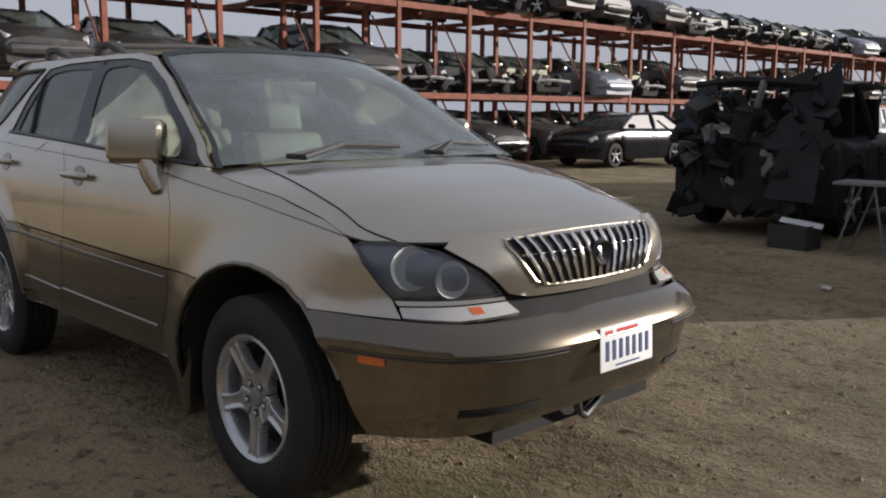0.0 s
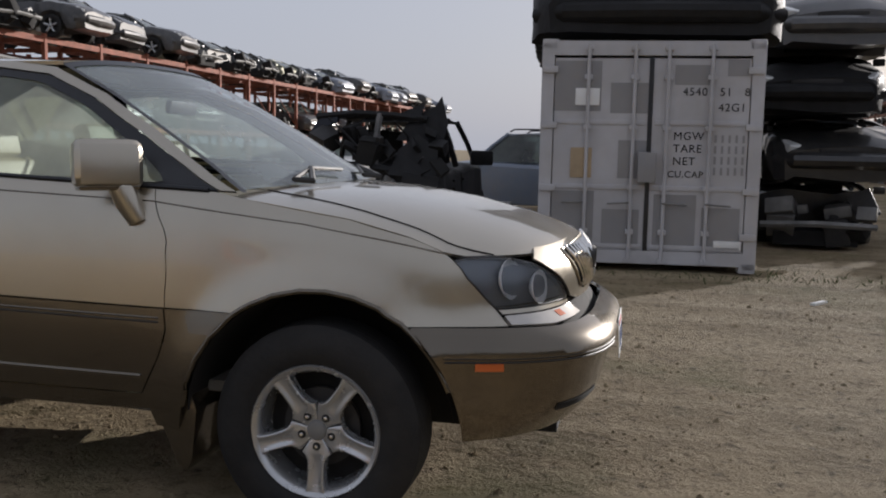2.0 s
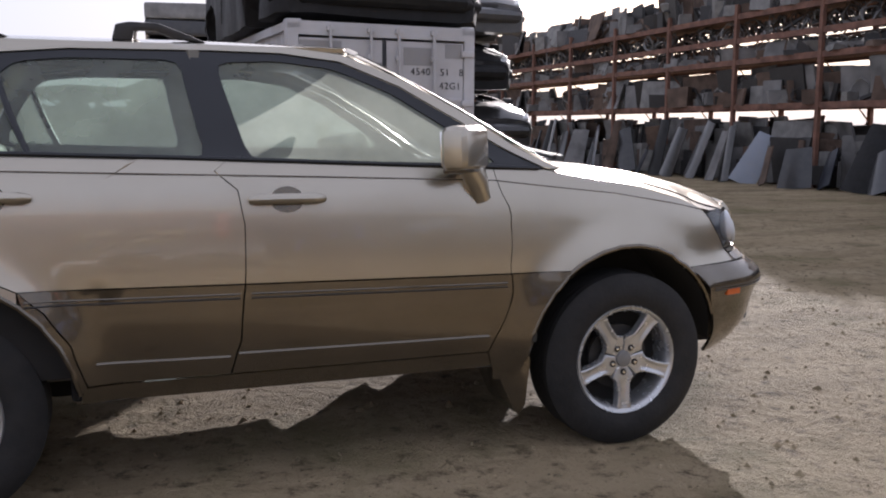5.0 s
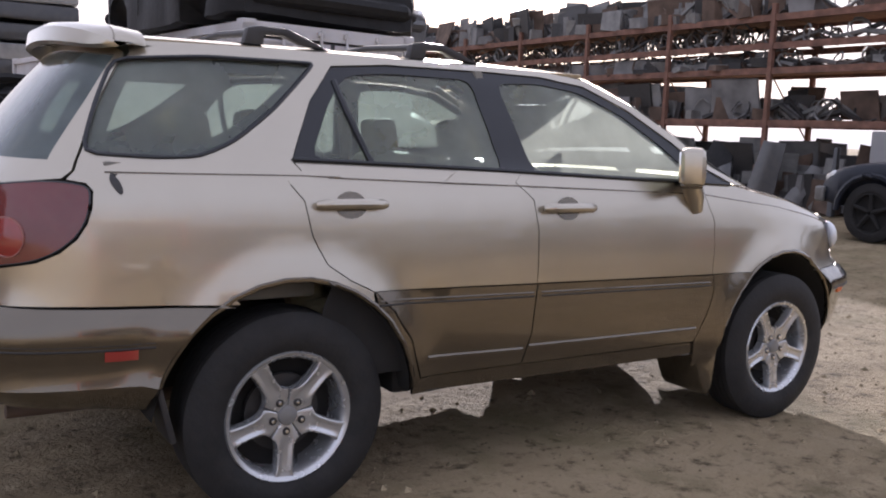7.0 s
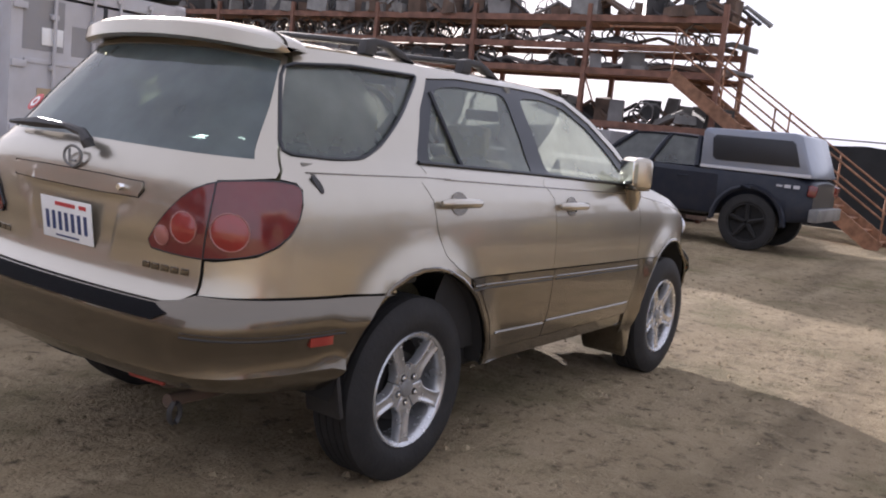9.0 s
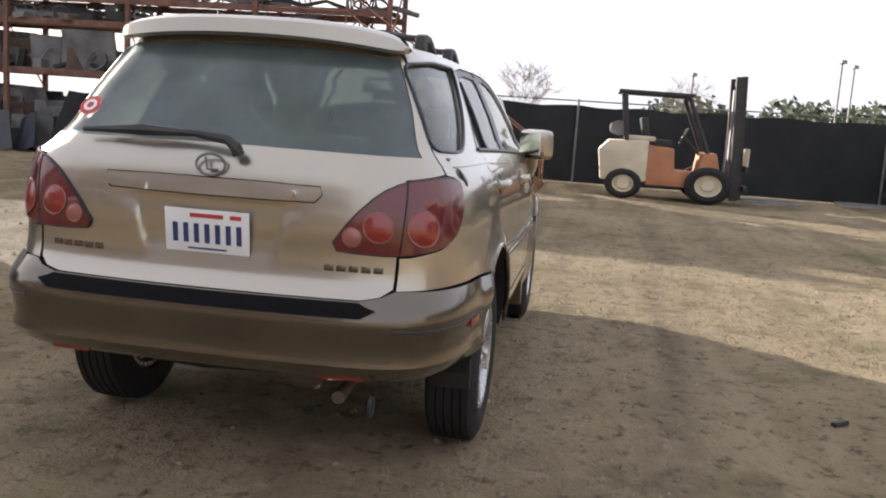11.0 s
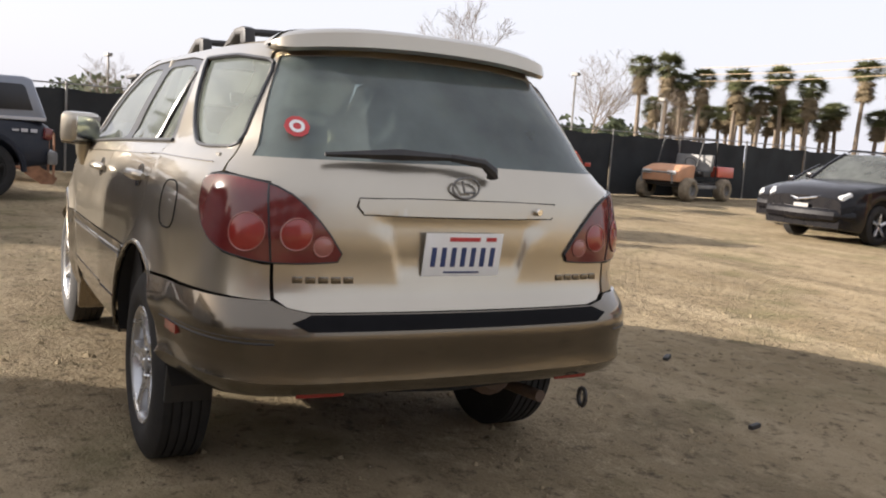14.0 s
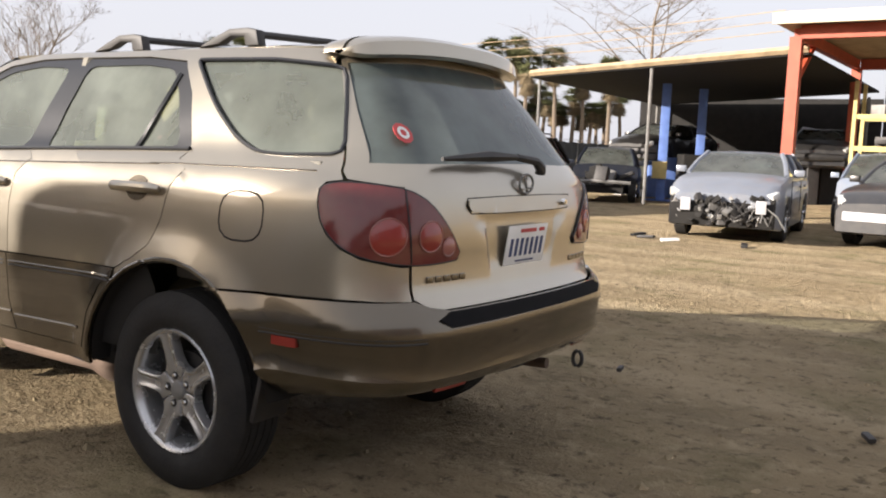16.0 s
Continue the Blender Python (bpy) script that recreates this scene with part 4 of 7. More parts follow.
    for mir in (False, True):
        lamp = part("tail_light", panel(LAMP, off=0.010, step=0.03, gap=0.002, soft=1, mirror=mir, thick=0.03), M_RED, suv, "dark red tail light with round lenses")
        sg = -1 if mir else 1
        part("lamp_seal", seal_bead(LAMP, 0.006, 0.0045, 1, mir), M_TRIM, lamp)
        part("lamp_split", along_skin([("y", 0.662, 0.918), ("y", 0.668, 1.155)], 0.0105, 0.0035, 4, mirror=mir), M_TRIM, lamp)
        for y, z, r, mat in ((0.590, 1.005, 0.050, M_RED_LIT), (0.505, 0.968, 0.031, M_PINK), (0.730, 1.005, 0.060, M_RED_LIT)):
            s0 = spot(("y", y, z))[0]
            disc = [(s0 + r * math.cos(a), z + r * math.sin(a)) for a in (2 * math.pi * i / 20 for i in range(20))]
            bm = B()
            c = raised(s0, z, 0.019)[0]
            ring = [raised(s, q, 0.0125)[0] for s, q in disc]
            mid = [raised(s0 + (s - s0) * 0.6, z + (q - z) * 0.6, 0.0175)[0] for s, q in disc]
            vs = [bm.verts.new((v.x, v.y * sg, v.z)) for v in ring]
            ms = [bm.verts.new((v.x, v.y * sg, v.z)) for v in mid]
            cc = bm.verts.new((c.x, c.y * sg, c.z))
            for i in range(20):
                bm.faces.new((vs[i], vs[(i + 1) % 20], ms[(i + 1) % 20], ms[i]))
                bm.faces.new((ms[i], ms[(i + 1) % 20], cc))
            bmesh.ops.recalc_face_normals(bm, faces=bm.faces)
            eye = part("round_lens", bm, mat, lamp)
            part("lens_ring", tube(B(), [(v.x, v.y * sg, v.z) for v in ring], 0.0028, 5, True), M_PINK, eye)
    half = [("y", 0.0, 0.752), ("y", 0.55, 0.753), ("y", 0.617, 0.765), ("y", 0.66, 0.789), ("y", 0.80, 0.79), ("x", -2.05, 0.79), ("x", -1.80, 0.785), ("x", -1.55, 0.775)] + arch(-HUB_R, 0.492, 122, 172, 10) + \
           [("x", -1.83, 0.42), ("x", -2.0, 0.445), ("x", -2.15, 0.46), ("y", 0.6, 0.474), ("y", 0.3, 0.480), ("y", 0.0, 0.480)]

    def tail_roll(s, z):
        """A swollen upper half, a waist, and a sharp lower lip that turns under."""
        lip = 0.022 * math.exp(-((z - 0.528) / 0.020) ** 2) if z > 0.528 else 0.022 - 0.9 * (0.528 - z)
        return lip + 0.022 * math.exp(-((z - 0.70) / 0.06) ** 2)
    rb = part("rear_bumper", panel(both(half), off=0.008, step=0.04, lift=tail_roll), M_CLAD, suv, "grey bronze painted rear bumper")
    step = both([("y", 0.0, 0.698), ("y", 0.56, 0.698), ("y", 0.61, 0.728), ("y", 0.55, 0.750), ("y", 0.0, 0.749)])
    part("step_pad", panel(step, off=0.0135, lift=tail_roll, step=0.03), M_PAD, rb, "black rubber step pad")
    for mir in (False, True):
        for dz in (0.662, 0.676):
            part("bumper_groove", along_skin([("x", -1.80, dz), ("y", 0.80, dz), ("y", 0.66, dz)], 0.023, 0.0035, 4, mirror=mir), M_BLACK, rb)
        mark = [("x", -1.955, 0.625), ("x", -1.85, 0.625), ("x", -1.85, 0.66), ("x", -1.955, 0.66)]
        part("side_marker", panel(mark, off=0.026, step=0.03, mirror=mir), M_RED_LIT, rb, "red side marker")
        refl = [("y", 0.42, 0.478), ("y", 0.58, 0.474), ("y", 0.58, 0.498), ("y", 0.42, 0.502)]
        part("reflector", panel(refl, off=-0.004, step=0.03, mirror=mir), M_RED_LIT, rb, "red reflector")
    bm = tube(B(), [(-1.6, -0.42, 0.36), (-2.05, -0.45, 0.37), (-2.19, -0.46, 0.375)], 0.024, 12)
    part("exhaust_or_sun_block", bm, M_RUSTDARK, suv)
    bm = tube(B(), [(-1.60, -0.30, 0.46), (-1.64, -0.30, 0.46), (-2.08, -0.30, 0.46), (-2.12, -0.30, 0.46)], [0.07, 0.10, 0.10, 0.07], 16)
    part("silencer", bm, M_RUSTDARK, suv)
    bm = tube(B(), [(-2.27 + 0.022 * math.cos(a), -0.60, 0.385 + 0.035 * math.sin(a)) for a in (2 * math.pi * i / 14 for i in range(14))], 0.009, 6, True)
    part("tow_eye", bm, M_BLACK, suv)
    # roof bars on their feet
    for x in (-1.27, -0.58):
        bar = part("roof_bar", tube(B(), [(x - 0.04, -0.51, 1.712), (x - 0.04, 0.0, 1.735), (x - 0.04, 0.51, 1.712)], 0.015, 8), M_BLACK, suv)
        for sy in (1, -1):
            bm = B()
            prism(bm, [(x + 0.22, 1.662), (x + 0.12, 1.702), (x + 0.04, 1.730), (x - 0.06, 1.732), (x - 0.11, 1.722), (x - 0.125, 1.662), (x - 0.05, 1.662), (x - 0.045, 1.700), (x + 0.03, 1.702), (x + 0.10, 1.674)], sy * 0.49, sy * 0.535, 0.008)
            part("bar_foot", bm, M_BLACK, bar)
    # wheels
    wheel = build_wheel(suv)
    first = True
    for sx in (1, -1):
        for sy in (1, -1):
            m = pose(HUB_X if sx > 0 else -HUB_R, sy * HUB_Y, HUB_Z, 0, 0, 0 if sy < 0 else 180)
            spin = Matrix.Rotation(radians({(1, -1): 36, (-1, -1): 40, (1, 1): 30, (-1, 1): 58}[(sx, sy)]), 4, "Y")
            if first:
                wheel.matrix_basis = m @ spin
                first = False
            else:
                w = copy_thing(wheel, m @ spin)
    # cabin
    cabin(suv)
    return suv


def seal_bead(points, off, r, soft, mirror):
    """A closed bead on the skin along the rounded outline of a panel."""
    pts = []
    for s0, z in dense(rounded([spot(p) for p in points], soft), 0.03):
        p = raised(s0, z, off)[0]
        pts.append((p.x, -p.y, p.z) if mirror else p)
    return tube(B(), pts, r, 6, True)


def filleted(points, r):
    """Rounds the corners of an outline of one side."""
    out = []
    for i, (k, v, z) in enumerate(points):
        p = Vector((v, z))
        a, c = (Vector(points[(i + d) % len(points)][1:]) for d in (-1, 1))
        u = p + (a - p).normalized() * min(r, 0.4 * (a - p).length)
        w = p + (c - p).normalized() * min(r, 0.4 * (c - p).length)
        out += [(k, *u), (k, *(u * 0.25 + p * 0.5 + w * 0.25)), (k, *w)]
    return out


def rounded_spec(points, times=2):
    for _ in range(times):
        out = []
        for (k0, a, c), (k1, p, q) in zip(points, points[1:] + points[:1]):
            if k0 == k1:
                out += [(k0, 0.78 * a + 0.22 * p, 0.78 * c + 0.22 * q), (k0, 0.22 * a + 0.78 * p, 0.22 * c + 0.78 * q)]
            else:
                out += [(k0, a, c), (k1, p, q)]
        points = out
    return points


def plate(parent, m):
    """A number plate with unreadable bars in place of its writing, facing local +x."""
    bm = B()
    box(bm, (0, 0, 0), (0.004, 0.305, 0.152), (0, 0, 0), 0.0015)
    bmesh.ops.transform(bm, matrix=m, verts=bm.verts)
    p = part("number_plate", bm, M_WHITE, parent, "white plate with dark blue and red bars")
    for i in range(7):
        bm = B()
        box(bm, (0.003, -0.115 + 0.0385 * i, -0.008), (0.002, 0.018, 0.068))
        bmesh.ops.transform(bm, matrix=m, verts=bm.verts)
        part("character_bar", bm, M_INK, p)
    for y, w, mat in ((0.0, 0.12, M_REDINK), (-0.105 if m.to_3x3().col[0].x > 0 else 0.105, 0.04, M_REDINK)):
        bm = B()
        box(bm, (0.003, y, 0.055), (0.002, w, 0.014))
        bmesh.ops.transform(bm, matrix=m, verts=bm.verts)
        part("heading_bar", bm, mat, p)
    bm = B()
    box(bm, (0.003, 0, -0.062), (0.002, 0.14, 0.006))
    bmesh.ops.transform(bm, matrix=m, verts=bm.verts)
    part("footer_bar", bm, M_INK, p)


def build_wheel(parent):
    """A wheel with its face towards local -y."""
    hub = new("wheel")
    hub.parent = parent
    R = TYRE_R
    prof = [(-0.085, 0.225), (-0.104, 0.25), (-0.112, 0.29), (-0.104, 0.33), (-0.088, R - 0.012)]
    for k in range(5):
        a = -0.080 + k * 0.0345
        prof += [(a, R - 0.002), (a + 0.026, R), (a + 0.0275, R - 0.009), (a + 0.033, R - 0.009)]
    prof += [(0.092, R - 0.012), (0.106, 0.33), (0.112, 0.29), (0.100, 0.23)]
    bm = lathe(B(), prof, 56, "y")
    part("tyre", bm, M_TYRE, hub, "worn dusty tyre")
    bm = lathe(B(), [(-0.096, 0.222), (-0.100, 0.232), (-0.092, 0.238), (-0.07, 0.226), (0.09, 0.224), (0.09, 0.205), (-0.06, 0.205), (-0.088, 0.214)], 48, "y", closed=True)
    rim = part("rim", bm, M_ALLOY, hub, "five-spoke alloy rim")
    # shield and disc are blackened: shade behind the spokes is in their colour
    bm = lathe(B(), [(0.02, 0.001), (0.02, 0.205)], 32, "y")
    part("brake_shield", bm, M_SHADE, rim)
    bm = lathe(B(), [(-0.02, 0.09), (-0.02, 0.14), (0.0, 0.14), (0.0, 0.09)], 32, "y", closed=True)
    part("brake_disc", bm, M_BLACK, rim)
    for k in range(5):
        a = radians(90 + 72 * k)
        secs = []
        for r, w, y, d, groove in ((0.030, 0.0218, -0.070, 0.03, 0.0), (0.055, 0.0399, -0.073, 0.03, 0.0), (0.080, 0.0560, -0.077, 0.035, 0.001), (0.090, 0.0440, -0.079, 0.038, 0.003), (0.103, 0.0355, -0.081, 0.04, 0.006),
                                   (0.125, 0.0315, -0.084, 0.04, 0.008), (0.160, 0.0305, -0.088, 0.04, 0.008), (0.190, 0.0320, -0.091, 0.04, 0.007), (0.210, 0.0370, -0.093, 0.035, 0.004), (0.224, 0.0470, -0.092, 0.03, 0.0)):
            half = [(1.0, y + d), (0.99, y + 0.010), (0.92, y + 0.002), (0.80, y), (0.62, y + 0.001), (0.46, y + groove * 0.8), (0.20, y + groove)]
            secs.append([(-w * f, r, q) for f, q in half] + [(w * f, r, q) for f, q in half[::-1]])
        bm = sheet(B(), [[(math.sin(a) * p[0] + math.cos(a) * p[1], p[2], -math.cos(a) * p[0] + math.sin(a) * p[1]) for p in sec] for sec in secs])
        bmesh.ops.recalc_face_normals(bm, faces=bm.faces)
        if sum(f.normal.y for f in bm.faces) > 0:
            bmesh.ops.reverse_faces(bm, faces=bm.faces)
        spoke = part("spoke", bm, M_ALLOY, rim)
        at = (0.057 * math.cos(a), 0, 0.057 * math.sin(a))
        # raised near-black disc: the shade of the nut's recess as colour
        part("lug_shade_disc", lathe(B(), [(-0.0755, 0.001), (-0.0755, 0.0145), (-0.060, 0.0150)], 14, "y", at), M_SHADE, rim)
        part("lug_nut", lathe(B(), [(-0.084, 0.001), (-0.083, 0.006), (-0.080, 0.0085), (-0.060, 0.0090)], 6, "y", at), M_CHROME, rim)
    bm = lathe(B(), [(-0.083, 0.001), (-0.082, 0.024), (-0.079, 0.032), (-0.072, 0.036), (-0.06, 0.037)], 24, "y")
    part("centre_cap", bm, M_STEEL, rim, "dull grey centre cap")
    return hub


def seat(suv, x, y, w):
    bm = B()
    box(bm, (x, y, 0.66), (0.52, w, 0.16), (0, -6, 0), 0.05)
    s = part("front_seat" if x > -0.3 else "rear_seat", bm, M_CREAM, suv, "cream leather seat")
    bm = B()
    box(bm, (x - 0.30, y, 0.97), (0.15, w * 0.94, 0.60), (0, -16, 0), 0.055)
    part("backrest", bm, M_CREAM, s)
    for yy in ([y] if w < 0.7 else [y - 0.4, y + 0.4]):
        bm = B()
        box(bm, (x - 0.395, yy, 1.345), (0.095, 0.25, 0.17), (0, -12, 0), 0.04)
        h = part("headrest", bm, M_CREAM, s)
        for d in (-0.06, 0.06):
            part("post", tube(B(), [(x - 0.37, yy + d, 1.20), (x - 0.39, yy + d, 1.30)], 0.007, 6), M_CHROME, h)


def cabin(suv):
    seat(suv, 0.05, -0.37, 0.50)
    seat(suv, 0.05, 0.37, 0.50)
    seat(suv, -0.90, 0.0, 1.22)
    bm = B()
    box(bm, (0.80, 0, 0.98), (0.50, 1.40, 0.26), (0, 8, 0), 0.06)
    box(bm, (0.66, 0.37, 1.10), (0.20, 0.36, 0.08), (0, 10, 0), 0.03)
    part("dashboard", bm, M_CABIN, suv)
    c, t = Vector((0.44, 0.37, 1.02)), radians(62)
    ring = [c + Vector((-0.185 * math.cos(a) * math.cos(t), 0.185 * math.sin(a), 0.185 * math.cos(a) * math.sin(t))) for a in (2 * math.pi * i / 28 for i in range(28))]
    sw = part("steering_wheel", tube(B(), ring, 0.015, 8, True), M_CABIN, suv)
    bm = B()
    for k in (7, 14, 21):
        tube(bm, [c, ring[k]], 0.014, 6)
    tube(bm, [c, c + Vector((0.22, 0, -0.10))], 0.04, 8)
    part("spokes", bm, M_CABIN, sw)
    bm = B()
    box(bm, (0.34, 0.0, 1.50), (0.03, 0.24, 0.065), (0, 10, 0), 0.015)
    part("inside_mirror", bm, M_BLACK, suv)
    for sy in (1, -1):
        bm = B()
        box(bm, (0.0, sy * 0.79, 0.92), (1.5, 0.05, 0.52), (0, 0, 0), 0.02)
        part("door_card", bm, M_CREAM, suv)
        bm = B()
        box(bm, (-1.56, sy * 0.73, 0.99), (0.74, 0.05, 0.46), (0, 0, 0), 0.02)
        box(bm, (-1.56, sy * 0.70, 1.225), (0.74, 0.12, 0.03), (0, 0, 0), 0.01)
        part("cargo_trim", bm, M_CABIN, suv)
        bm = tube(B(), [(-0.36, sy * 0.70, 1.19), (-0.42, sy * 0.63, 1.45), (-0.42, sy * 0.585, 1.62)], 0.035, 6)
        part("inner_pillar", bm, M_CABIN, suv)
    bm = B()
    sheet(bm, [[(0.15 - 1.95 * i / 8, -0.55 + 1.1 * j / 6, 1.625 + 0.02 * (1 - (j / 3 - 1) ** 2)) for j in range(7)] for i in range(9)])
    part("headlining", bm, M_CABIN, suv)
    bm = B()
    box(bm, (-1.72, 0, 0.80), (0.95, 1.36, 0.04))
    box(bm, (-0.2, 0, 0.46), (2.3, 1.5, 0.04))
    part("carpet", bm, M_CABIN, suv)


SUV = build_suv()


# ---- ground ----
def lie(x, y):
    """Height of the dirt: long swells everywhere, small clods and ruts near the vehicle."""
    h = 0.018 * noise.noise(Vector((x * 0.9, y * 0.9, 0))) + 0.012 * noise.noise(Vector((x * 3.1, y * 3.1, 4))) - 0.006
    near = min(1.0, max(0.0, 7.0 - max(abs(x), abs(y))))
    if near:
        rut = noise.noise(Vector((x * 1.3 + y * 0.5, y * 9.0 - x * 3.0, 2)))
        h += near * (0.010 * noise.noise(Vector((x * 8, y * 8, 1))) + 0.006 * max(0.0, rut) + 0.004 * noise.noise(Vector((x * 5, y * 14, 7))))
    return h


def build_ground():
    bm = B()
    xs = sorted({*np.linspace(-7, 8, 226).round(3), *np.linspace(-40, 40, 41).round(3), -2500.0, -400.0, -120.0, 120.0, 400.0, 2500.0})
    ys = sorted({*np.linspace(-8, 8, 241).round(3), *np.linspace(-40, 50, 46).round(3), -2500.0, -400.0, -120.0, 120.0, 400.0, 2500.0})
    rows = []
    for y in ys:
        row = []
        for x in xs:
            far = max(abs(x), abs(y))
            row.append((x, y, lie(x, y) if far < 60 else 0.0))
        rows.append(row)
    sheet(bm, rows)
    bmesh.ops.recalc_face_normals(bm, faces=bm.faces)
    if sum(f.normal.z for f in bm.faces) < 0:
        bmesh.ops.reverse_faces(bm, faces=bm.faces)
    tagged(part("ground", bm, M_DIRT), "packed yellow-brown dirt yard with gravel and tyre tracks", "ground", kind="structure")


build_ground()


# ---- other cars: a loft of rounded sections with real wheel arches ----
def car_skin(L, W, H, deck, hood, front, rear, wb, r, clear):
    """Body points for a car with its nose at +x, its middle at the origin."""
    half = L / 2
    fx, rx = wb / 2 + (front - rear) * 0, -wb / 2
    stations = sorted({*np.linspace(-half, half, 30).round(3), *[round(c + r * 1.22 * math.cos(a), 3) for c in (fx, rx) for a in np.linspace(0, math.pi, 11)]})
    top = smooth_table([(-half, deck - 0.10), (-half + 0.10, deck - 0.02), (-half + 0.5, deck), (-0.2, deck + 0.01), (half * 0.42, hood + 0.06), (half * 0.75, hood - 0.02), (half - 0.15, hood - 0.14), (half, hood - 0.26)])
    rows = []
    for x in stations:
        e = max(0.0, (abs(x) / half - 0.72) / 0.28)
        w = W / 2 * (1 - 0.16 * e**2.4)
        zb = clear + 0.10 * max(0, e - 0.4)
        for c in (fx, rx):
            d = abs(x - c)
            if d < r * 1.22:
                zb = max(zb, r + math.sqrt(max(0, (r * 1.22) ** 2 - d * d)))
        zt = top(x)
        zm = min(max(zb + 0.03, 0.62), zt - 0.12)
        sec = [(x, 0.0, min(zb, clear + 0.15)), (x, w * 0.80, min(zb, clear + 0.15)), (x, w * 0.955, zb), (x, w * 0.985, zb + 0.02), (x, w, zm), (x, w * 0.985, zt - 0.10), (x, w * 0.93, zt - 0.035), (x, w * 0.80, zt), (x, w * 0.4, zt + 0.02), (x, 0, zt + 0.028)]
        rows.append(sec)
    return rows, top


def dent(bm, amount, seed):
    """Buckle sheet metal by two sizes of smooth noise."""
    if amount:
        for v in bm.verts:
            a, b = noise.noise_vector(v.co * 1.9 + Vector((seed, 0, 0))), noise.noise_vector(v.co * 5.5 + Vector((0, seed, 0)))
            v.co += (a + b * 0.7) * amount


def make_car(label, paint, L=4.5, W=1.75, H=1.42, deck=0.98, hood=0.95, wb=2.65, r=0.31, clear=0.2, cabin_at=(-1.75, -1.05, 0.35, 1.05), wheels=True, windows=True, hood_on=True, bumper=True,
             lamps=True, category="car", tails=True, glass_mat=None, name="parked_car", rail=False, rim_mat=None, crush=0.0):
    e = thing(name, label, category)
    rows, top = car_skin(L, W, H, deck, hood, 0, 0, wb, r, clear)
    half = L / 2
    bm = B()
    if not hood_on:
        rows = [row for row in rows if row[0][0] < half * 0.50]
    for sy in (1, -1):
        sheet(bm, [[(x, y * sy, z) for x, y, z in row] for row in rows])
    for end in (rows[0], rows[-1]):
        ring = [bm.verts.new(p) for p in end] + [bm.verts.new((x, -y, z)) for x, y, z in end[-2:0:-1]]
        bm.faces.new(ring)
    bmesh.ops.remove_doubles(bm, verts=bm.verts, dist=0.001)
    bmesh.ops.recalc_face_normals(bm, faces=bm.faces)
    dent(bm, crush, len(label) + L)
    body = part("body", bm, paint, e)
    # cabin: a, b: tail end at the deck and roof; c, d: roof and bonnet end
    a, b, c, d = cabin_at
    wl, wr = W / 2 * 0.90, W / 2 * 0.70
    za, zd, zr = top(a) - 0.01, top(d) - 0.01, H - 0.04
    bm = B()
    rows = []
    for i in range(9):
        x = b - 0.08 + (c - b + 0.14) * i / 8
        k = 1 - abs(i / 4 - 1) ** 3
        rows.append([(x, wr * y, zr + 0.04 * k * (1 - y * y * 0.6) - 0.02 * (1 - k)) for y in (-1.03, -0.85, -0.4, 0, 0.4, 0.85, 1.03)])
    sheet(bm, rows, 0.03)
    dent(bm, crush * 1.4, len(label) + H)
    part("roof", bm, paint, e)
    for sy in (1, -1):
        for (x0, z0), (x1, z1) in (((d, zd), (c, zr)), ((a, za), (b, zr)), (((a + d) / 2 - 0.05, (za + zd) / 2), ((b + c) / 2 - 0.05, zr))):
            bm = tube(B(), [(x0, sy * wl, z0), ((x0 + x1) / 2, sy * (wl + wr) / 2 * 1.015, (z0 + z1) / 2 + 0.02), (x1, sy * wr, z1)], 0.042, 6)
            part("pillar", bm, paint, e)
    gm = glass_mat or M_CARGLASS
    if windows:
        part("windscreen", sheet(B(), [[(d + 0.04 * (1 - y * y), wl * y * 0.97, zd), ][0:1] for y in ()] or [[(d + 0.05 * (1 - y * y), wl * 0.97 * y, zd) for y in (-1, -0.5, 0, 0.5, 1)], [((c + d) / 2 + 0.05 * (1 - y * y), (wl + wr) / 2 * 0.97 * y, (zd + zr) / 2 + 0.03) for y in (-1, -0.5, 0, 0.5, 1)], [(c + 0.03 * (1 - y * y), wr * 0.97 * y, zr) for y in (-1, -0.5, 0, 0.5, 1)]]), gm, e)
        part("rear_window", sheet(B(), [[(a - 0.04 * (1 - y * y), wl * 0.97 * y, za) for y in (-1, -0.5, 0, 0.5, 1)], [(b - 0.02 * (1 - y * y), wr * 0.97 * y, zr) for y in (-1, -0.5, 0, 0.5, 1)]]), gm, e)
    m0, m1 = (a + d) / 2 - 0.05, (b + c) / 2 - 0.05
    for sy in (1, -1):
        if windows:
            part("side_window", sheet(B(), [[(a, sy * wl * 0.985, za), (m0, sy * wl * 0.985, (za + zd) / 2)], [(b, sy * wr * 0.985, zr), (m1, sy * wr * 0.985, zr)]]), gm, e)
            part("side_window", sheet(B(), [[(m0, sy * wl * 0.985, (za + zd) / 2), (d, sy * wl * 0.985, zd)], [(m1, sy * wr * 0.985, zr), (c, sy * wr * 0.985, zr)]]), gm, e)
        bm = B()
        box(bm, (d - 0.22, sy * (W / 2 + 0.08), zd + 0.06), (0.10, 0.17, 0.11), (0, 0, 0), 0.025)
        part("door_mirror", bm, paint, e)
        for x in (m0, d - 0.12):
            bm = tube(B(), [(x, sy * W / 2 * 0.995, clear + 0.22), (x + 0.03, sy * (W / 2 + 0.001), 0.66), (x, sy * W / 2 * 0.985, top(x) - 0.09)], 0.006, 4)
            part("door_seam", bm, M_SHADE, e)
        for x in (m0 + 0.12, m0 - 0.62):
            bm = B()
            box(bm, (x, sy * (W / 2 + 0.004), top(x) - 0.18), (0.17, 0.03, 0.03), (0, 0, 0), 0.01)
            part("door_handle", bm, paint, e)
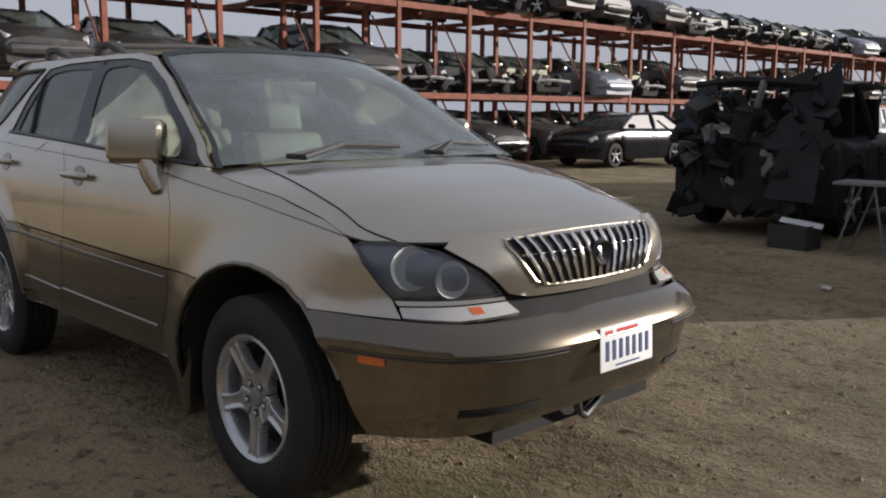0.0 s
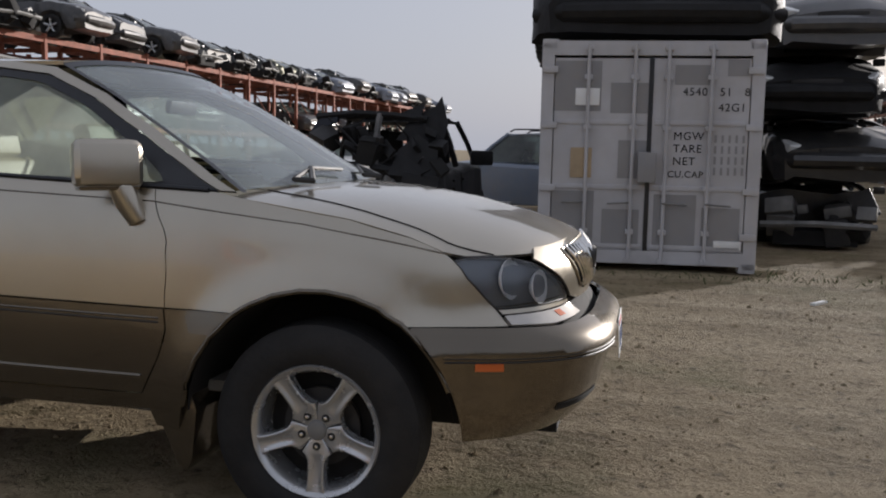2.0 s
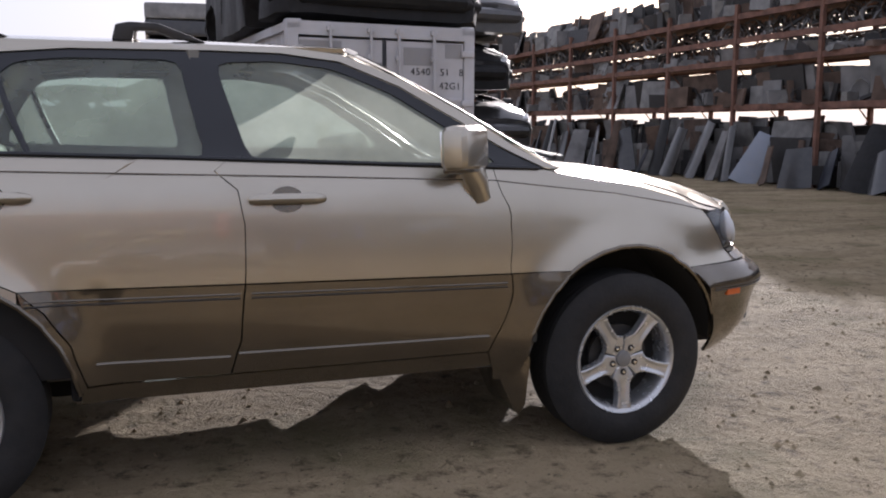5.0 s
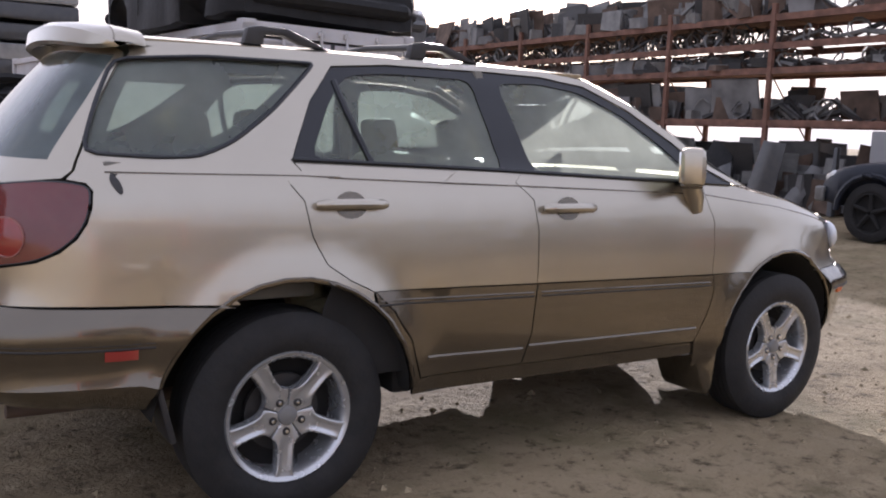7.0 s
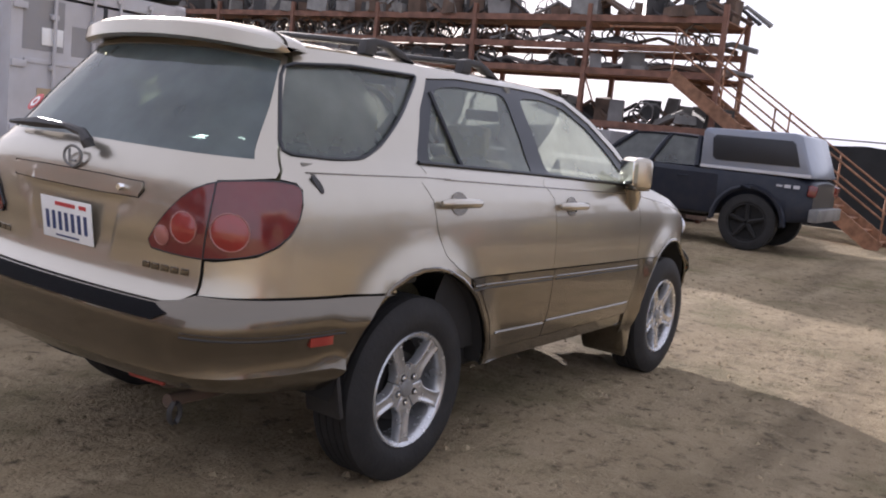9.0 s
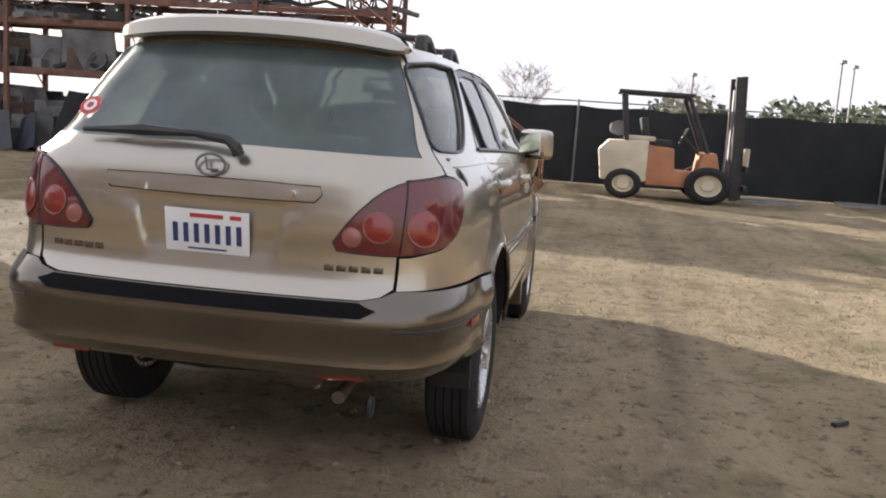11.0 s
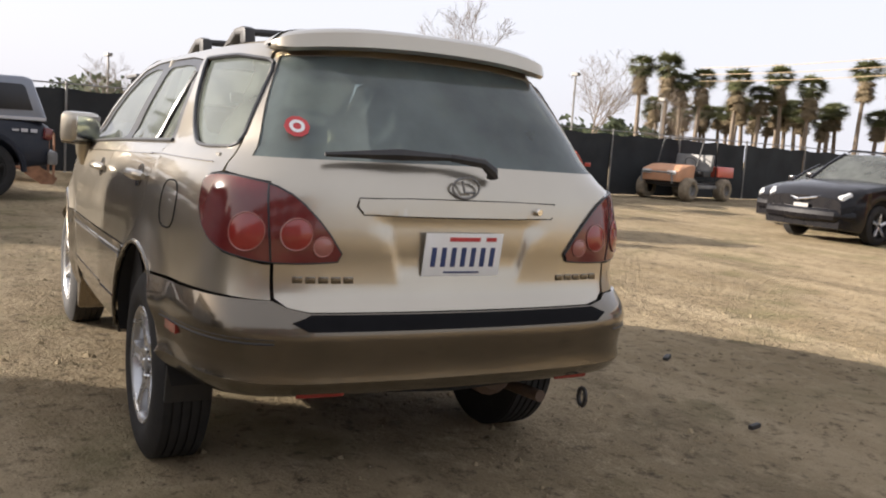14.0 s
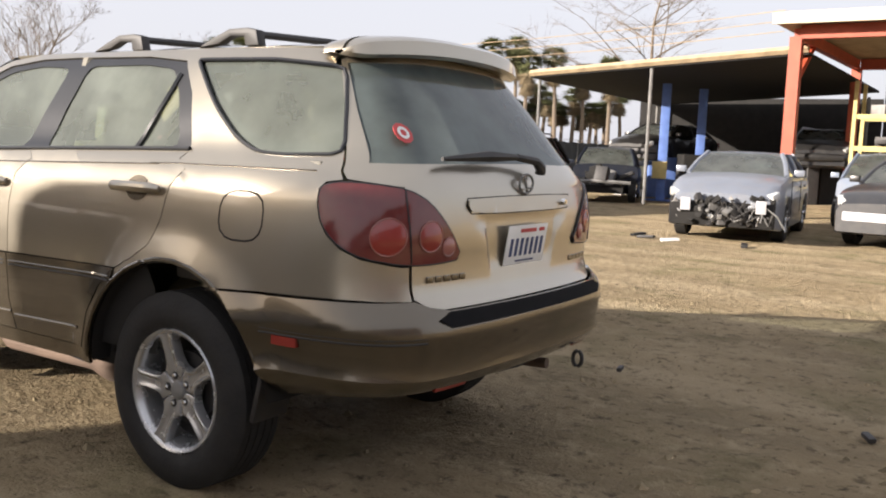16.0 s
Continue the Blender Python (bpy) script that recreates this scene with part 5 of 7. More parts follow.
    # filler boxes and seats, near-black so that cabin shade is in the colour
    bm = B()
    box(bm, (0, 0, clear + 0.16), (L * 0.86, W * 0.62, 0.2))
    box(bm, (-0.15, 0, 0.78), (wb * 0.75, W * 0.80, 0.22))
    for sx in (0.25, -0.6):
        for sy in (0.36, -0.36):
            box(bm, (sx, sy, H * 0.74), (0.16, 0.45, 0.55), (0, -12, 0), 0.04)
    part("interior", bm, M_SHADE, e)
    if hood_on and lamps:
        for sy in (1, -1):
            bm = B()
            box(bm, (half - 0.20, sy * W * 0.345, hood - 0.24), (0.24, 0.36, 0.15), (0, 24, sy * -24), 0.045)
            part("headlight", bm, M_CARLAMP, e)
        bm = B()
        box(bm, (half - 0.035, 0, hood - 0.30), (0.06, W * 0.38, 0.13), (0, 8, 0), 0.03)
        part("grille", bm, M_BLACK, e)
    elif not hood_on:
        rng = np.random.default_rng(int(L * 100) + int(H * 1000))
        for k in range(16):
            bm = B()
            s = rng.uniform(0.08, 0.42, 3)
            box(bm, (half * rng.uniform(0.5, 0.92), W * rng.uniform(-0.40, 0.40), rng.uniform(0.38, 0.85)), s, rng.uniform(-30, 30, 3), 0.02)
            part("engine_piece", bm, M_STEEL if k % 3 == 0 else M_SHADE if k % 3 == 1 else M_BLACK, e)
        bm = tube(B(), [(half * 0.93, -W * 0.42, 0.55), (half * 0.97, 0, 0.58), (half * 0.93, W * 0.42, 0.55)], 0.05, 6)
        part("crash_bar", bm, M_STEEL, e)
    for sy in (1, -1) if tails else ():
        bm = B()
        box(bm, (-half + 0.06, sy * W * 0.37, deck - 0.20), (0.14, 0.30, 0.18), (0, -8, sy * 20), 0.04)
        part("tail_light", bm, M_RED, e)
    if bumper:
        for sx in (1, -1):
            if sx > 0 and not hood_on:
                continue
            pts = [(sx * (half - 0.28), -W * 0.47, 0.50), (sx * (half - 0.02), -W * 0.36, 0.50), (sx * (half + 0.05), 0, 0.50), (sx * (half - 0.02), W * 0.36, 0.50), (sx * (half - 0.28), W * 0.47, 0.50)]
            bm = tube(B(), pts, [0.09, 0.12, 0.12, 0.12, 0.09], 10)
            part("bumper", bm, paint, e)
    if rail:
        for sy in (1, -1):
            part("roof_rail", tube(B(), [(b, sy * wr * 0.9, H), (b + 0.1, sy * wr * 0.9, H + 0.05), (c - 0.1, sy * wr * 0.9, H + 0.05), (c, sy * wr * 0.9, H)], 0.018, 6), M_BLACK, e)
    if wheels:
        first = None
        for sx in (wb / 2, -wb / 2):
            for sy in (1, -1):
                m = pose(sx, sy * (W / 2 - 0.12), r, 0, 0, 0 if sy < 0 else 180)
                if first is None:
                    first = new("wheel")
                    first.parent = e
                    bm = lathe(B(), [(-0.08, r * 0.64), (-0.105, r * 0.72), (-0.105, r * 0.9), (-0.08, r), (0.08, r), (0.10, r * 0.9), (0.09, r * 0.6)], 28, "y")
                    part("tyre", bm, M_TYRE, first)
                    bm = lathe(B(), [(-0.10, r * 0.62), (-0.098, r * 0.68), (-0.04, r * 0.60), (-0.03, 0.02), (-0.025, 0.001)], 24, "y")
                    rim = part("rim", bm, M_SHADE, first)
                    for k in range(5):
                        q = radians(90 + 72 * k)
                        bm = tube(B(), [(0.03 * math.cos(q), -0.075, 0.03 * math.sin(q)), (r * 0.64 * math.cos(q), -0.098, r * 0.64 * math.sin(q))], [0.04, 0.03], 6)
                        part("spoke", bm, rim_mat or M_ALLOY, rim)
                    first.matrix_basis = m
                else:
                    copy_thing(first, m)
    return e


M_CARGLASS = glass("car_window_glass", (0.30, 0.36, 0.35), 0.30, (0.44, 0.47, 0.43))
M_CARLAMP = material("clear_headlight", (0.62, 0.62, 0.60), 0.15, 0.2, 0.1, 6, coat=0.8)


def car_paint(name, c, rv=0.0, dirt=0.25):
    return material(name, c, 0.35, 0.25, 0.06, 2.5, coat=0.5, coat_rough=0.12, dirt=dirt, dirt_colour=(0.30, 0.26, 0.20), random_value=rv)


P_BLACK = material("black_car_paint", (0.005, 0.005, 0.007), 0.20, 0.0, 0.06, 2.5, coat=0.12, coat_rough=0.1, dirt=0.02, spec=0.2)
P_WRECK = material("charred_black_paint", (0.008, 0.0085, 0.010), 0.55, 0.0, 0.4, 5, bump=0.3, bump_scale=12, dirt=0.025, spec=0.25)
P_NAVY = material("dark_blue_car_paint", (0.005, 0.009, 0.019), 0.42, 0.0, 0.06, 2.5, coat=0.12, coat_rough=0.12, dirt=0.04, spec=0.25)
P_SILVER = car_paint("silver_car_paint", (0.19, 0.215, 0.265), 0.0, 0.2)
P_GREY = car_paint("graphite_car_paint", (0.045, 0.046, 0.05), 0.6, 0.16)
P_WHITE = car_paint("white_car_paint", (0.62, 0.62, 0.60), 0.2)
P_TAN = car_paint("faded_green_tan_paint", (0.22, 0.22, 0.15), 0.3)
P_DARK = car_paint("dark_car_paint", (0.015, 0.016, 0.019), 0.6, 0.09)
P_BLUE = car_paint("pale_blue_car_paint", (0.17, 0.21, 0.28), 0.2)
P_RED = car_paint("faded_red_car_paint", (0.55, 0.07, 0.04), 0.0, 0.15)


# ---- shipping container ----
CX0, CX1, CY, CL, CH = 1.17, 3.61, 6.62, 12.19, 2.60
CTURN = Matrix.Translation((CX0, CY, 0)) @ Matrix.Rotation(radians(4.5), 4, "Z") @ Matrix.Translation((-CX0, -CY, 0))


def text_on(body, m, size, mat, parent):
    cu = bpy.data.curves.new("stencil", "FONT")
    cu.body, cu.size, cu.extrude = body, size, 0.002
    cu.space_character = 1.1
    tmp = new("stencil_tmp", cu)
    dg = bpy.context.evaluated_depsgraph_get()
    me = bpy.data.meshes.new_from_object(tmp.evaluated_get(dg))
    bpy.data.objects.remove(tmp)
    me.materials.clear()
    me.materials.append(mat)
    o = new("stencil", me)
    o.parent = parent
    o.matrix_basis = m
    return o


def build_container():
    e = thing("shipping_container", "faded white steel shipping container with grey patches and stencilled numbers", "container")
    e.matrix_basis = CTURN
    w = CX1 - CX0
    mid = (CX0 + CX1) / 2
    bm = B()
    for x in (CX0 + 0.07, CX1 - 0.07):
        box(bm, (x, CY + 0.07, CH / 2), (0.14, 0.14, CH - 0.1))
        box(bm, (x, CY + CL - 0.07, CH / 2), (0.14, 0.14, CH - 0.1))
    for y in (CY + 0.07, CY + CL - 0.07):
        box(bm, (mid, y, CH - 0.10), (w - 0.28, 0.14, 0.16))
        box(bm, (mid, y, 0.16), (w - 0.28, 0.14, 0.15))
    for x in (CX0 + 0.05, CX1 - 0.05):
        box(bm, (x, CY + CL / 2, CH - 0.08), (0.08, CL - 0.28, 0.10))
        box(bm, (x, CY + CL / 2, 0.15), (0.08, CL - 0.28, 0.14))
    for x in (CX0 + 0.09, CX1 - 0.09):
        for y in (CY + 0.085, CY + CL - 0.085):
            for z in (0.07, CH - 0.06):
                box(bm, (x, y, z), (0.178, 0.17, 0.118), (0, 0, 0), 0.012)
    part("frame", bm, M_CONT, e)
    for x, sg in ((CX0 + 0.05, -1), (CX1 - 0.05, 1)):
        rows = [[], []]
        y, k = CY + 0.14, 0
        while y < CY + CL - 0.14:
            for d, o in ((0.0, 0.0), (0.07, 0.0), (0.14, -0.036), (0.21, -0.036)):
                if y + d < CY + CL - 0.14:
                    for row, z in zip(rows, (0.2, CH - 0.12)):
                        row.append((x + sg * o, y + d, z))
            y += 0.28
        part("corrugated_wall", sheet(B(), rows, 0.003), M_CONT, e, angle=20)
    bm = B()
    box(bm, (mid, CY + CL / 2, CH - 0.07), (w - 0.2, CL - 0.3, 0.03))
    box(bm, (mid, CY + CL - 0.10, CH / 2), (w - 0.3, 0.04, CH - 0.4))
    part("roof", bm, M_CONT, e)
    # two doors, each with a sunk field of panels, bars, handles, hinges
    for side in (0, 1):
        x0 = CX0 + 0.15 if side == 0 else mid + 0.025
        x1 = mid - 0.025 if side == 0 else CX1 - 0.15
        bm = B()
        box(bm, ((x0 + x1) / 2, CY + 0.045, CH / 2 + 0.015), (x1 - x0, 0.045, CH - 0.45))
        door = part("door", bm, M_CONT, e, "white container door with bars")
        zs = [0.26, 0.93, 1.66, CH - 0.21]
        for z0, z1 in zip(zs, zs[1:]):
            bm = B()
            box(bm, ((x0 + x1) / 2, CY + 0.016, z0 + 0.02), (x1 - x0 - 0.06, 0.02, 0.05), (0, 0, 0), 0.006)
            part("door_rib", bm, M_CONT, door)
        patches = [(0.0, 0.5, 1.80, 2.36), (0.60, 1.0, 1.78, 2.12), (0.0, 0.46, 0.25, 0.90), (0.70, 1.0, 1.05, 1.48), (0.55, 0.95, 0.28, 0.70)] if side == 0 else \
                  [(0.22, 0.58, 2.10, 2.32), (0.76, 0.98, 2.2, 2.38), (0.05, 0.5, 0.27, 0.88), (0.56, 0.96, 0.30, 0.74)]
        for a, c, z0, z1 in patches:
            bm = B()
            box(bm, (x0 + (a + c) / 2 * (x1 - x0), CY + 0.0205, (z0 + z1) / 2), ((c - a) * (x1 - x0), 0.004, z1 - z0))
            part("paint_patch", bm, M_CONT_GREY, door)
        for f in (0.36, 0.85) if side == 0 else (0.15, 0.60):
            x = x0 + f * (x1 - x0)
            bar = part("locking_bar", tube(B(), [(x, CY - 0.025, 0.13), (x, CY - 0.025, CH - 0.06)], 0.020, 8), M_CONT, door)
            for z in (0.12, 0.45, 0.95, 1.62, 2.18, CH - 0.10):
                bm = B()
                box(bm, (x, CY - 0.01, z), (0.09, 0.05, 0.055), (0, 0, 0), 0.008)
                part("bar_bracket", bm, M_CONT, bar)
            bm = tube(B(), [(x - 0.02, CY - 0.045, 0.78), (x + (0.26 if side else -0.26), CY - 0.05, 0.765)], 0.012, 6)
            part("bar_handle", bm, M_STEEL, bar)
        for z in (0.42, 0.93, 1.64, 2.26):
            bm = B()
            xx = CX0 + 0.10 if side == 0 else CX1 - 0.10
            box(bm, (xx, CY - 0.012, z), (0.17, 0.03, 0.075), (0, 0, 0), 0.006)
            part("hinge", bm, M_CONT, door)
    bm = B()
    box(bm, (mid, CY + 0.02, CH / 2), (0.05, 0.02, CH - 0.4))
    part("door_seal", bm, M_TRIM, e)
    bm = B()
    box(bm, (mid - 0.02, CY - 0.05, 1.18), (0.20, 0.09, 0.34), (0, 0, 0), 0.01)
    part("lock_box", bm, M_CONT_GREY, e)
    dx = mid + 0.025
    W = Matrix.Rotation(radians(90), 4, "X")
    for body, x, z, size in (("4540", dx + 0.32, 1.985, 0.125), ("51", dx + 0.72, 1.985, 0.125), ("8", dx + 0.985, 1.985, 0.125), ("42G1", dx + 0.71, 1.815, 0.125), ("MGW", dx + 0.24, 1.495, 0.125), ("TARE", dx + 0.24, 1.355, 0.125), ("NET", dx + 0.24, 1.215, 0.125), ("CU.CAP", dx + 0.19, 1.075, 0.104)):
        text_on(body, Matrix.Translation((x, CY + 0.017, z)) @ W, size, M_LETTER, e)
    for i in range(5):
        for j in range(4):
            bm = B()
            box(bm, (dx + 0.70 + 0.075 * i, CY + 0.018, 1.15 + 0.12 * j), (0.026, 0.004, 0.085))
            part("faded_mark", bm, M_CONT_GREY, e)
    for x, z, ww, hh, mat in ((CX0 + 0.52, 1.96, 0.27, 0.19, M_WHITE), (CX0 + 0.47, 1.22, 0.24, 0.34, M_WOOD), (dx + 0.88, 0.32, 0.30, 0.10, M_WHITE)):
        bm = B()
        box(bm, (x, CY + 0.012, z), (ww, 0.012, hh), (0, 0, 0), 0.003)
        part("notice_plate", bm, mat, e)


build_container()

# ---- racks of cars along the yard ----
random.seed(5)
SEDAN = dict(L=4.5, W=1.74, H=1.40)
WRECKS = [
    make_car("dark scrapped saloon car without wheels on a steel rack", P_DARK, 4.5, 1.74, 1.40, wheels=False, name="scrapped_car", crush=0.045),
    make_car("scrapped car with its engine bay laid open on a steel rack", P_DARK, 4.4, 1.74, 1.42, hood_on=False, wheels=False, name="scrapped_car", crush=0.045),
    make_car("dusty grey scrapped car on a steel rack", P_GREY, 4.5, 1.76, 1.42, name="scrapped_car", crush=0.045),
    make_car("tall dark scrapped off-road car on a steel rack", P_DARK, 4.4, 1.80, 1.62, deck=1.06, hood=1.05, r=0.34, clear=0.25, cabin_at=(-2.0, -1.7, 0.25, 0.85), name="scrapped_car", crush=0.045),
    make_car("faded green scrapped car on a steel rack", P_TAN, 4.4, 1.74, 1.40, wheels=False, hood_on=False, name="scrapped_car", crush=0.045),
    make_car("pale silver scrapped car on a steel rack", P_SILVER, 4.5, 1.75, 1.42, wheels=False, name="scrapped_car", crush=0.045),
]
ORDER = [0, 2, 1, 3, 4, 2, 0, 5, 1, 2, 4, 0, 3, 1, 5, 2]
used = set()
RACK_X, BAY, TIERS = -13.0, 2.45, (1.86, 4.05)


def put_car(kind, m, group):
    if kind not in used:
        used.add(kind)
        WRECKS[kind].matrix_basis = m
        return tagged(WRECKS[kind], group=group)
    return copy_thing(WRECKS[kind], m)


def build_car_rack(n0, n1):
    e = thing("car_rack", "long orange steel rack holding two tiers of scrapped cars", "rack", pose(RACK_X, 0, 0))
    post = part("post", box(B(), (0, 0, 2.06), (0.11, 0.11, 4.12)), M_ORANGE, e)
    post.location = (0, n0 * BAY, 0)
    beam = part("beam", box(B(), (0, BAY / 2, 0), (0.07, BAY - 0.12, 0.15)), M_ORANGE, e)
    beam.location = (0, n0 * BAY, TIERS[0] - 0.08)
    arm = part("arm", box(B(), (-2.1, 0, 0), (4.1, 0.06, 0.12)), M_ORANGE, e)
    arm.location = (0, n0 * BAY, TIERS[0] - 0.085)
    brace = part("brace", tube(B(), [(0, 0, 0.2), (-1.0, 0, 1.7)], 0.025, 6), M_ORANGE, e)
    brace.location = (0, n0 * BAY, 0)
    for i in range(n0, n1 + 1):
        for x in (0, -1.3, -4.2):
            if (i, x) != (n0, 0):
                shared("post", post, e, pose(x, i * BAY, 0))
        for z in TIERS:
            if (i, z) != (n0, TIERS[0]):
                shared("arm", arm, e, pose(0, i * BAY, z - 0.085))
            if i < n1:
                for x in (0, -1.3, -4.2):
                    if (i, z, x) != (n0, TIERS[0], 0):
                        shared("beam", beam, e, pose(x, i * BAY, z - 0.08))
        if i > n0:
            shared("brace", brace, e, pose(0, i * BAY, 0))
        shared("brace", brace, e, pose(0, i * BAY, 2.05))
    for i in range(n0, n1):
        for t, z in enumerate((0.0, *TIERS)):
            k = ORDER[(i * 3 + t * 5 + (i * i) % 7) % len(ORDER)]
            if k == 3 and t == 0:
                k = 2
            lift = -0.19 if k in (0, 1, 4, 5) else 0.0
            put_car(k, pose(RACK_X - 1.75 + random.uniform(-0.3, 0.25), (i + 0.5) * BAY, z + (lift if t else (0.0 if not lift else -0.15)), 0, random.uniform(-1.5, 1.0), random.uniform(-8, 8)), "cars on the rack")


build_car_rack(0, 26)


# ---- single cars about the yard ----
def head(x, y, deg, z=0.0, rx=0, ry=0):
    """A pose with the nose turned deg from +x."""
    return pose(x, y, z, rx, ry, deg)


wreck = make_car("burnt black off-road car shell with its tailgate gone", P_WRECK, 4.75, 1.88, 1.78, deck=1.10, hood=1.08, wb=2.8, r=0.36, clear=0.26, cabin_at=(-2.25, -2.0, 0.45, 1.05), windows=False, hood_on=False, tails=False, bumper=False, name="wrecked_car", crush=0.035)
wreck.matrix_basis = head(-1.12, 9.35, 92)
# rear face: wide pillar, belt rail, roof rail, middle strut, ragged torn corner
def yz_plate(poly, x, thick, amount=0.02):
    bm = B()
    vs = [[bm.verts.new((x + dx + 0.32 * (z - 1.1), y, z)) for y, z in poly] for dx in (0, thick)]
    for ring in vs:
        bm.faces.new(ring)
    for k in range(len(poly)):
        bm.faces.new((vs[0][k], vs[0][(k + 1) % len(poly)], vs[1][(k + 1) % len(poly)], vs[1][k]))
    bmesh.ops.recalc_face_normals(bm, faces=bm.faces)
    dent(bm, amount, 3.7)
    return bm


part("rear_pillar", yz_plate([(0.93, 1.05), (0.42, 1.06), (0.50, 1.16), (0.60, 1.26), (0.63, 1.42), (0.56, 1.60), (0.40, 1.66), (0.42, 1.74), (0.66, 1.72), (0.78, 1.50)], -2.34, 0.06), P_NAVY, wreck)
part("roof_rail", tube(B(), [(-2.12, 0.70, 1.72), (-2.10, 0.2, 1.77), (-2.08, -0.3, 1.75), (-2.05, -0.72, 1.70)], 0.05, 6), P_WRECK, wreck)
part("belt_rail", tube(B(), [(-2.34, 0.86, 1.08), (-2.38, 0.1, 1.12), (-2.32, -0.5, 1.04), (-2.2, -0.86, 1.10)], [0.05, 0.06, 0.07, 0.05], 6), P_WRECK, wreck)
part("middle_strut", tube(B(), [(-2.34, -0.12, 1.10), (-2.24, -0.10, 1.4), (-2.10, -0.12, 1.76)], 0.045, 6), M_DULL, wreck)
for poly, x, tilt in (([(-0.30, 1.45), (-0.92, 1.40), (-0.98, 1.66), (-0.86, 2.02), (-0.80, 1.86), (-0.55, 1.78)], -2.20, 0), ([(-0.32, 1.02), (-0.95, 1.0), (-0.90, 1.30), (-0.62, 1.52), (-0.40, 1.34)], -2.42, 0),
                      ([(0.1, 1.66), (-0.62, 1.70), (-0.70, 1.88), (-0.34, 1.80), (0.0, 1.78)], -2.28, 0), ([(-0.42, 0.50), (-0.96, 0.46), (-0.98, 1.02), (-0.5, 1.06)], -2.44, 0)):
    part("torn_sheet", yz_plate(poly, x, 0.02, 0.07), P_WRECK, wreck, "torn sheet metal standing up")
part("door_mirror_arm", box(B(), (0.35, -1.06, 1.22), (0.22, 0.34, 0.22), (0, 0, 12), 0.05), P_WRECK, wreck)
for i, (x, y, z) in enumerate(((-2.3, 0.6, 0.9), (-2.35, -0.3, 0.95), (-2.35, -0.65, 0.72), (-2.36, 0.1, 0.62), (-2.32, -0.75, 1.05))):
    bm = box(B(), (x, y, z), (0.10, 0.12, 0.09), (10 * i, 20, 30), 0.02)
    part("broken_bracket", bm, M_STEEL, wreck)
brng = np.random.default_rng(31)
for i in range(70):
    y, z = float(brng.uniform(-0.95, 0.90)), float(brng.uniform(0.28, 1.55))
    c = (-2.42 + 0.25 * max(0.0, z - 1.0) + float(brng.uniform(-0.10, 0.12)), y, z)
    if i % 3 == 0:
        d = Vector(brng.uniform(-1, 1, 3)) * 0.22
        bm = tube(B(), [Vector(c) - d, Vector(c) + Vector(brng.uniform(-0.06, 0.06, 3)), Vector(c) + d], 0.013, 5)
    else:
        bm = box(B(), c, brng.uniform(0.02, 0.30, 3), brng.uniform(-60, 60, 3), 0.008)
        dent(bm, 0.05, i)
    part("torn_piece", bm, (P_WRECK, M_SHADE, P_WRECK, M_BLACK, M_DULL if i % 4 == 0 else P_WRECK)[i % 5], wreck)
bm = sheet(B(), [[(-2.18, 0.80, 1.10), (-1.5, 0.84, 1.10)], [(-2.05, 0.66, 1.66), (-1.5, 0.68, 1.68)]])
part("side_glass", bm, M_CARGLASS, wreck)

make_car("black two-door coupe with alloy wheels parked beside the rack", P_BLACK, 4.44, 1.70, 1.40, name="parked_coupe").matrix_basis = head(-10.3, 17.9, -92)
make_car("white car with a damaged nose under the rack", P_WHITE, 4.6, 1.8, 1.6, deck=1.05, hood=1.02, cabin_at=(-2.0, -1.6, 0.25, 0.9), name="parked_car").matrix_basis = head(-5.9, 22.0, -80)
make_car("blue grey off-road car standing behind the wreck", P_BLUE, 4.7, 1.85, 1.72, deck=1.08, hood=1.06, wb=2.75, r=0.35, clear=0.25, cabin_at=(-2.2, -1.9, 0.35, 1.0), name="parked_car", rail=True).matrix_basis = head(0.05, 15.2, 170)
make_car("dark scrapped van body lying on the container roof", P_WRECK, 4.9, 2.92, 1.58, deck=1.15, hood=1.00, wb=2.9, r=0.34, cabin_at=(-2.3, -2.15, 0.6, 1.25), wheels=False, name="scrapped_van", crush=0.05).matrix_basis = CTURN @ head(2.45, 9.2, -90, CH - 0.19)
for i, (z, deg, mat, hd) in enumerate(((0.0, -92, P_DARK, False), (0.97, -87, P_DARK, True), (1.93, -93, P_WRECK, True), (2.88, -89, P_GREY, True))):
    make_car("dark crushed car stacked beside the container", mat, 4.4, 1.85, (1.18, 1.17, 1.16, 1.28)[i], deck=0.98, hood=0.93, wheels=False, hood_on=hd, windows=i == 3, name="stacked_car", clear=0.19, crush=0.09).matrix_basis = head(4.84 + (0.0, 0.12, -0.06, 0.1)[i], 11.95 + 0.12 * i, deg, z - 0.19)
e = thing("scrap_stack", "tall stack of dark flattened body panels", "scrap")
for i in range(10):
    wide = 0.78 if i < 6 else 1.9
    bm = box(B(), (-0.05 + wide / 2 + random.uniform(-0.05, 0.05), 21.2, 0.22 + 0.44 * i), (wide + random.uniform(-0.12, 0.06), 2.6, 0.40), (random.uniform(-2, 2), random.uniform(-2, 2), random.uniform(-4, 4)), 0.07)
    part("flattened_panel", bm, P_DARK if i % 3 else M_STEEL, e)

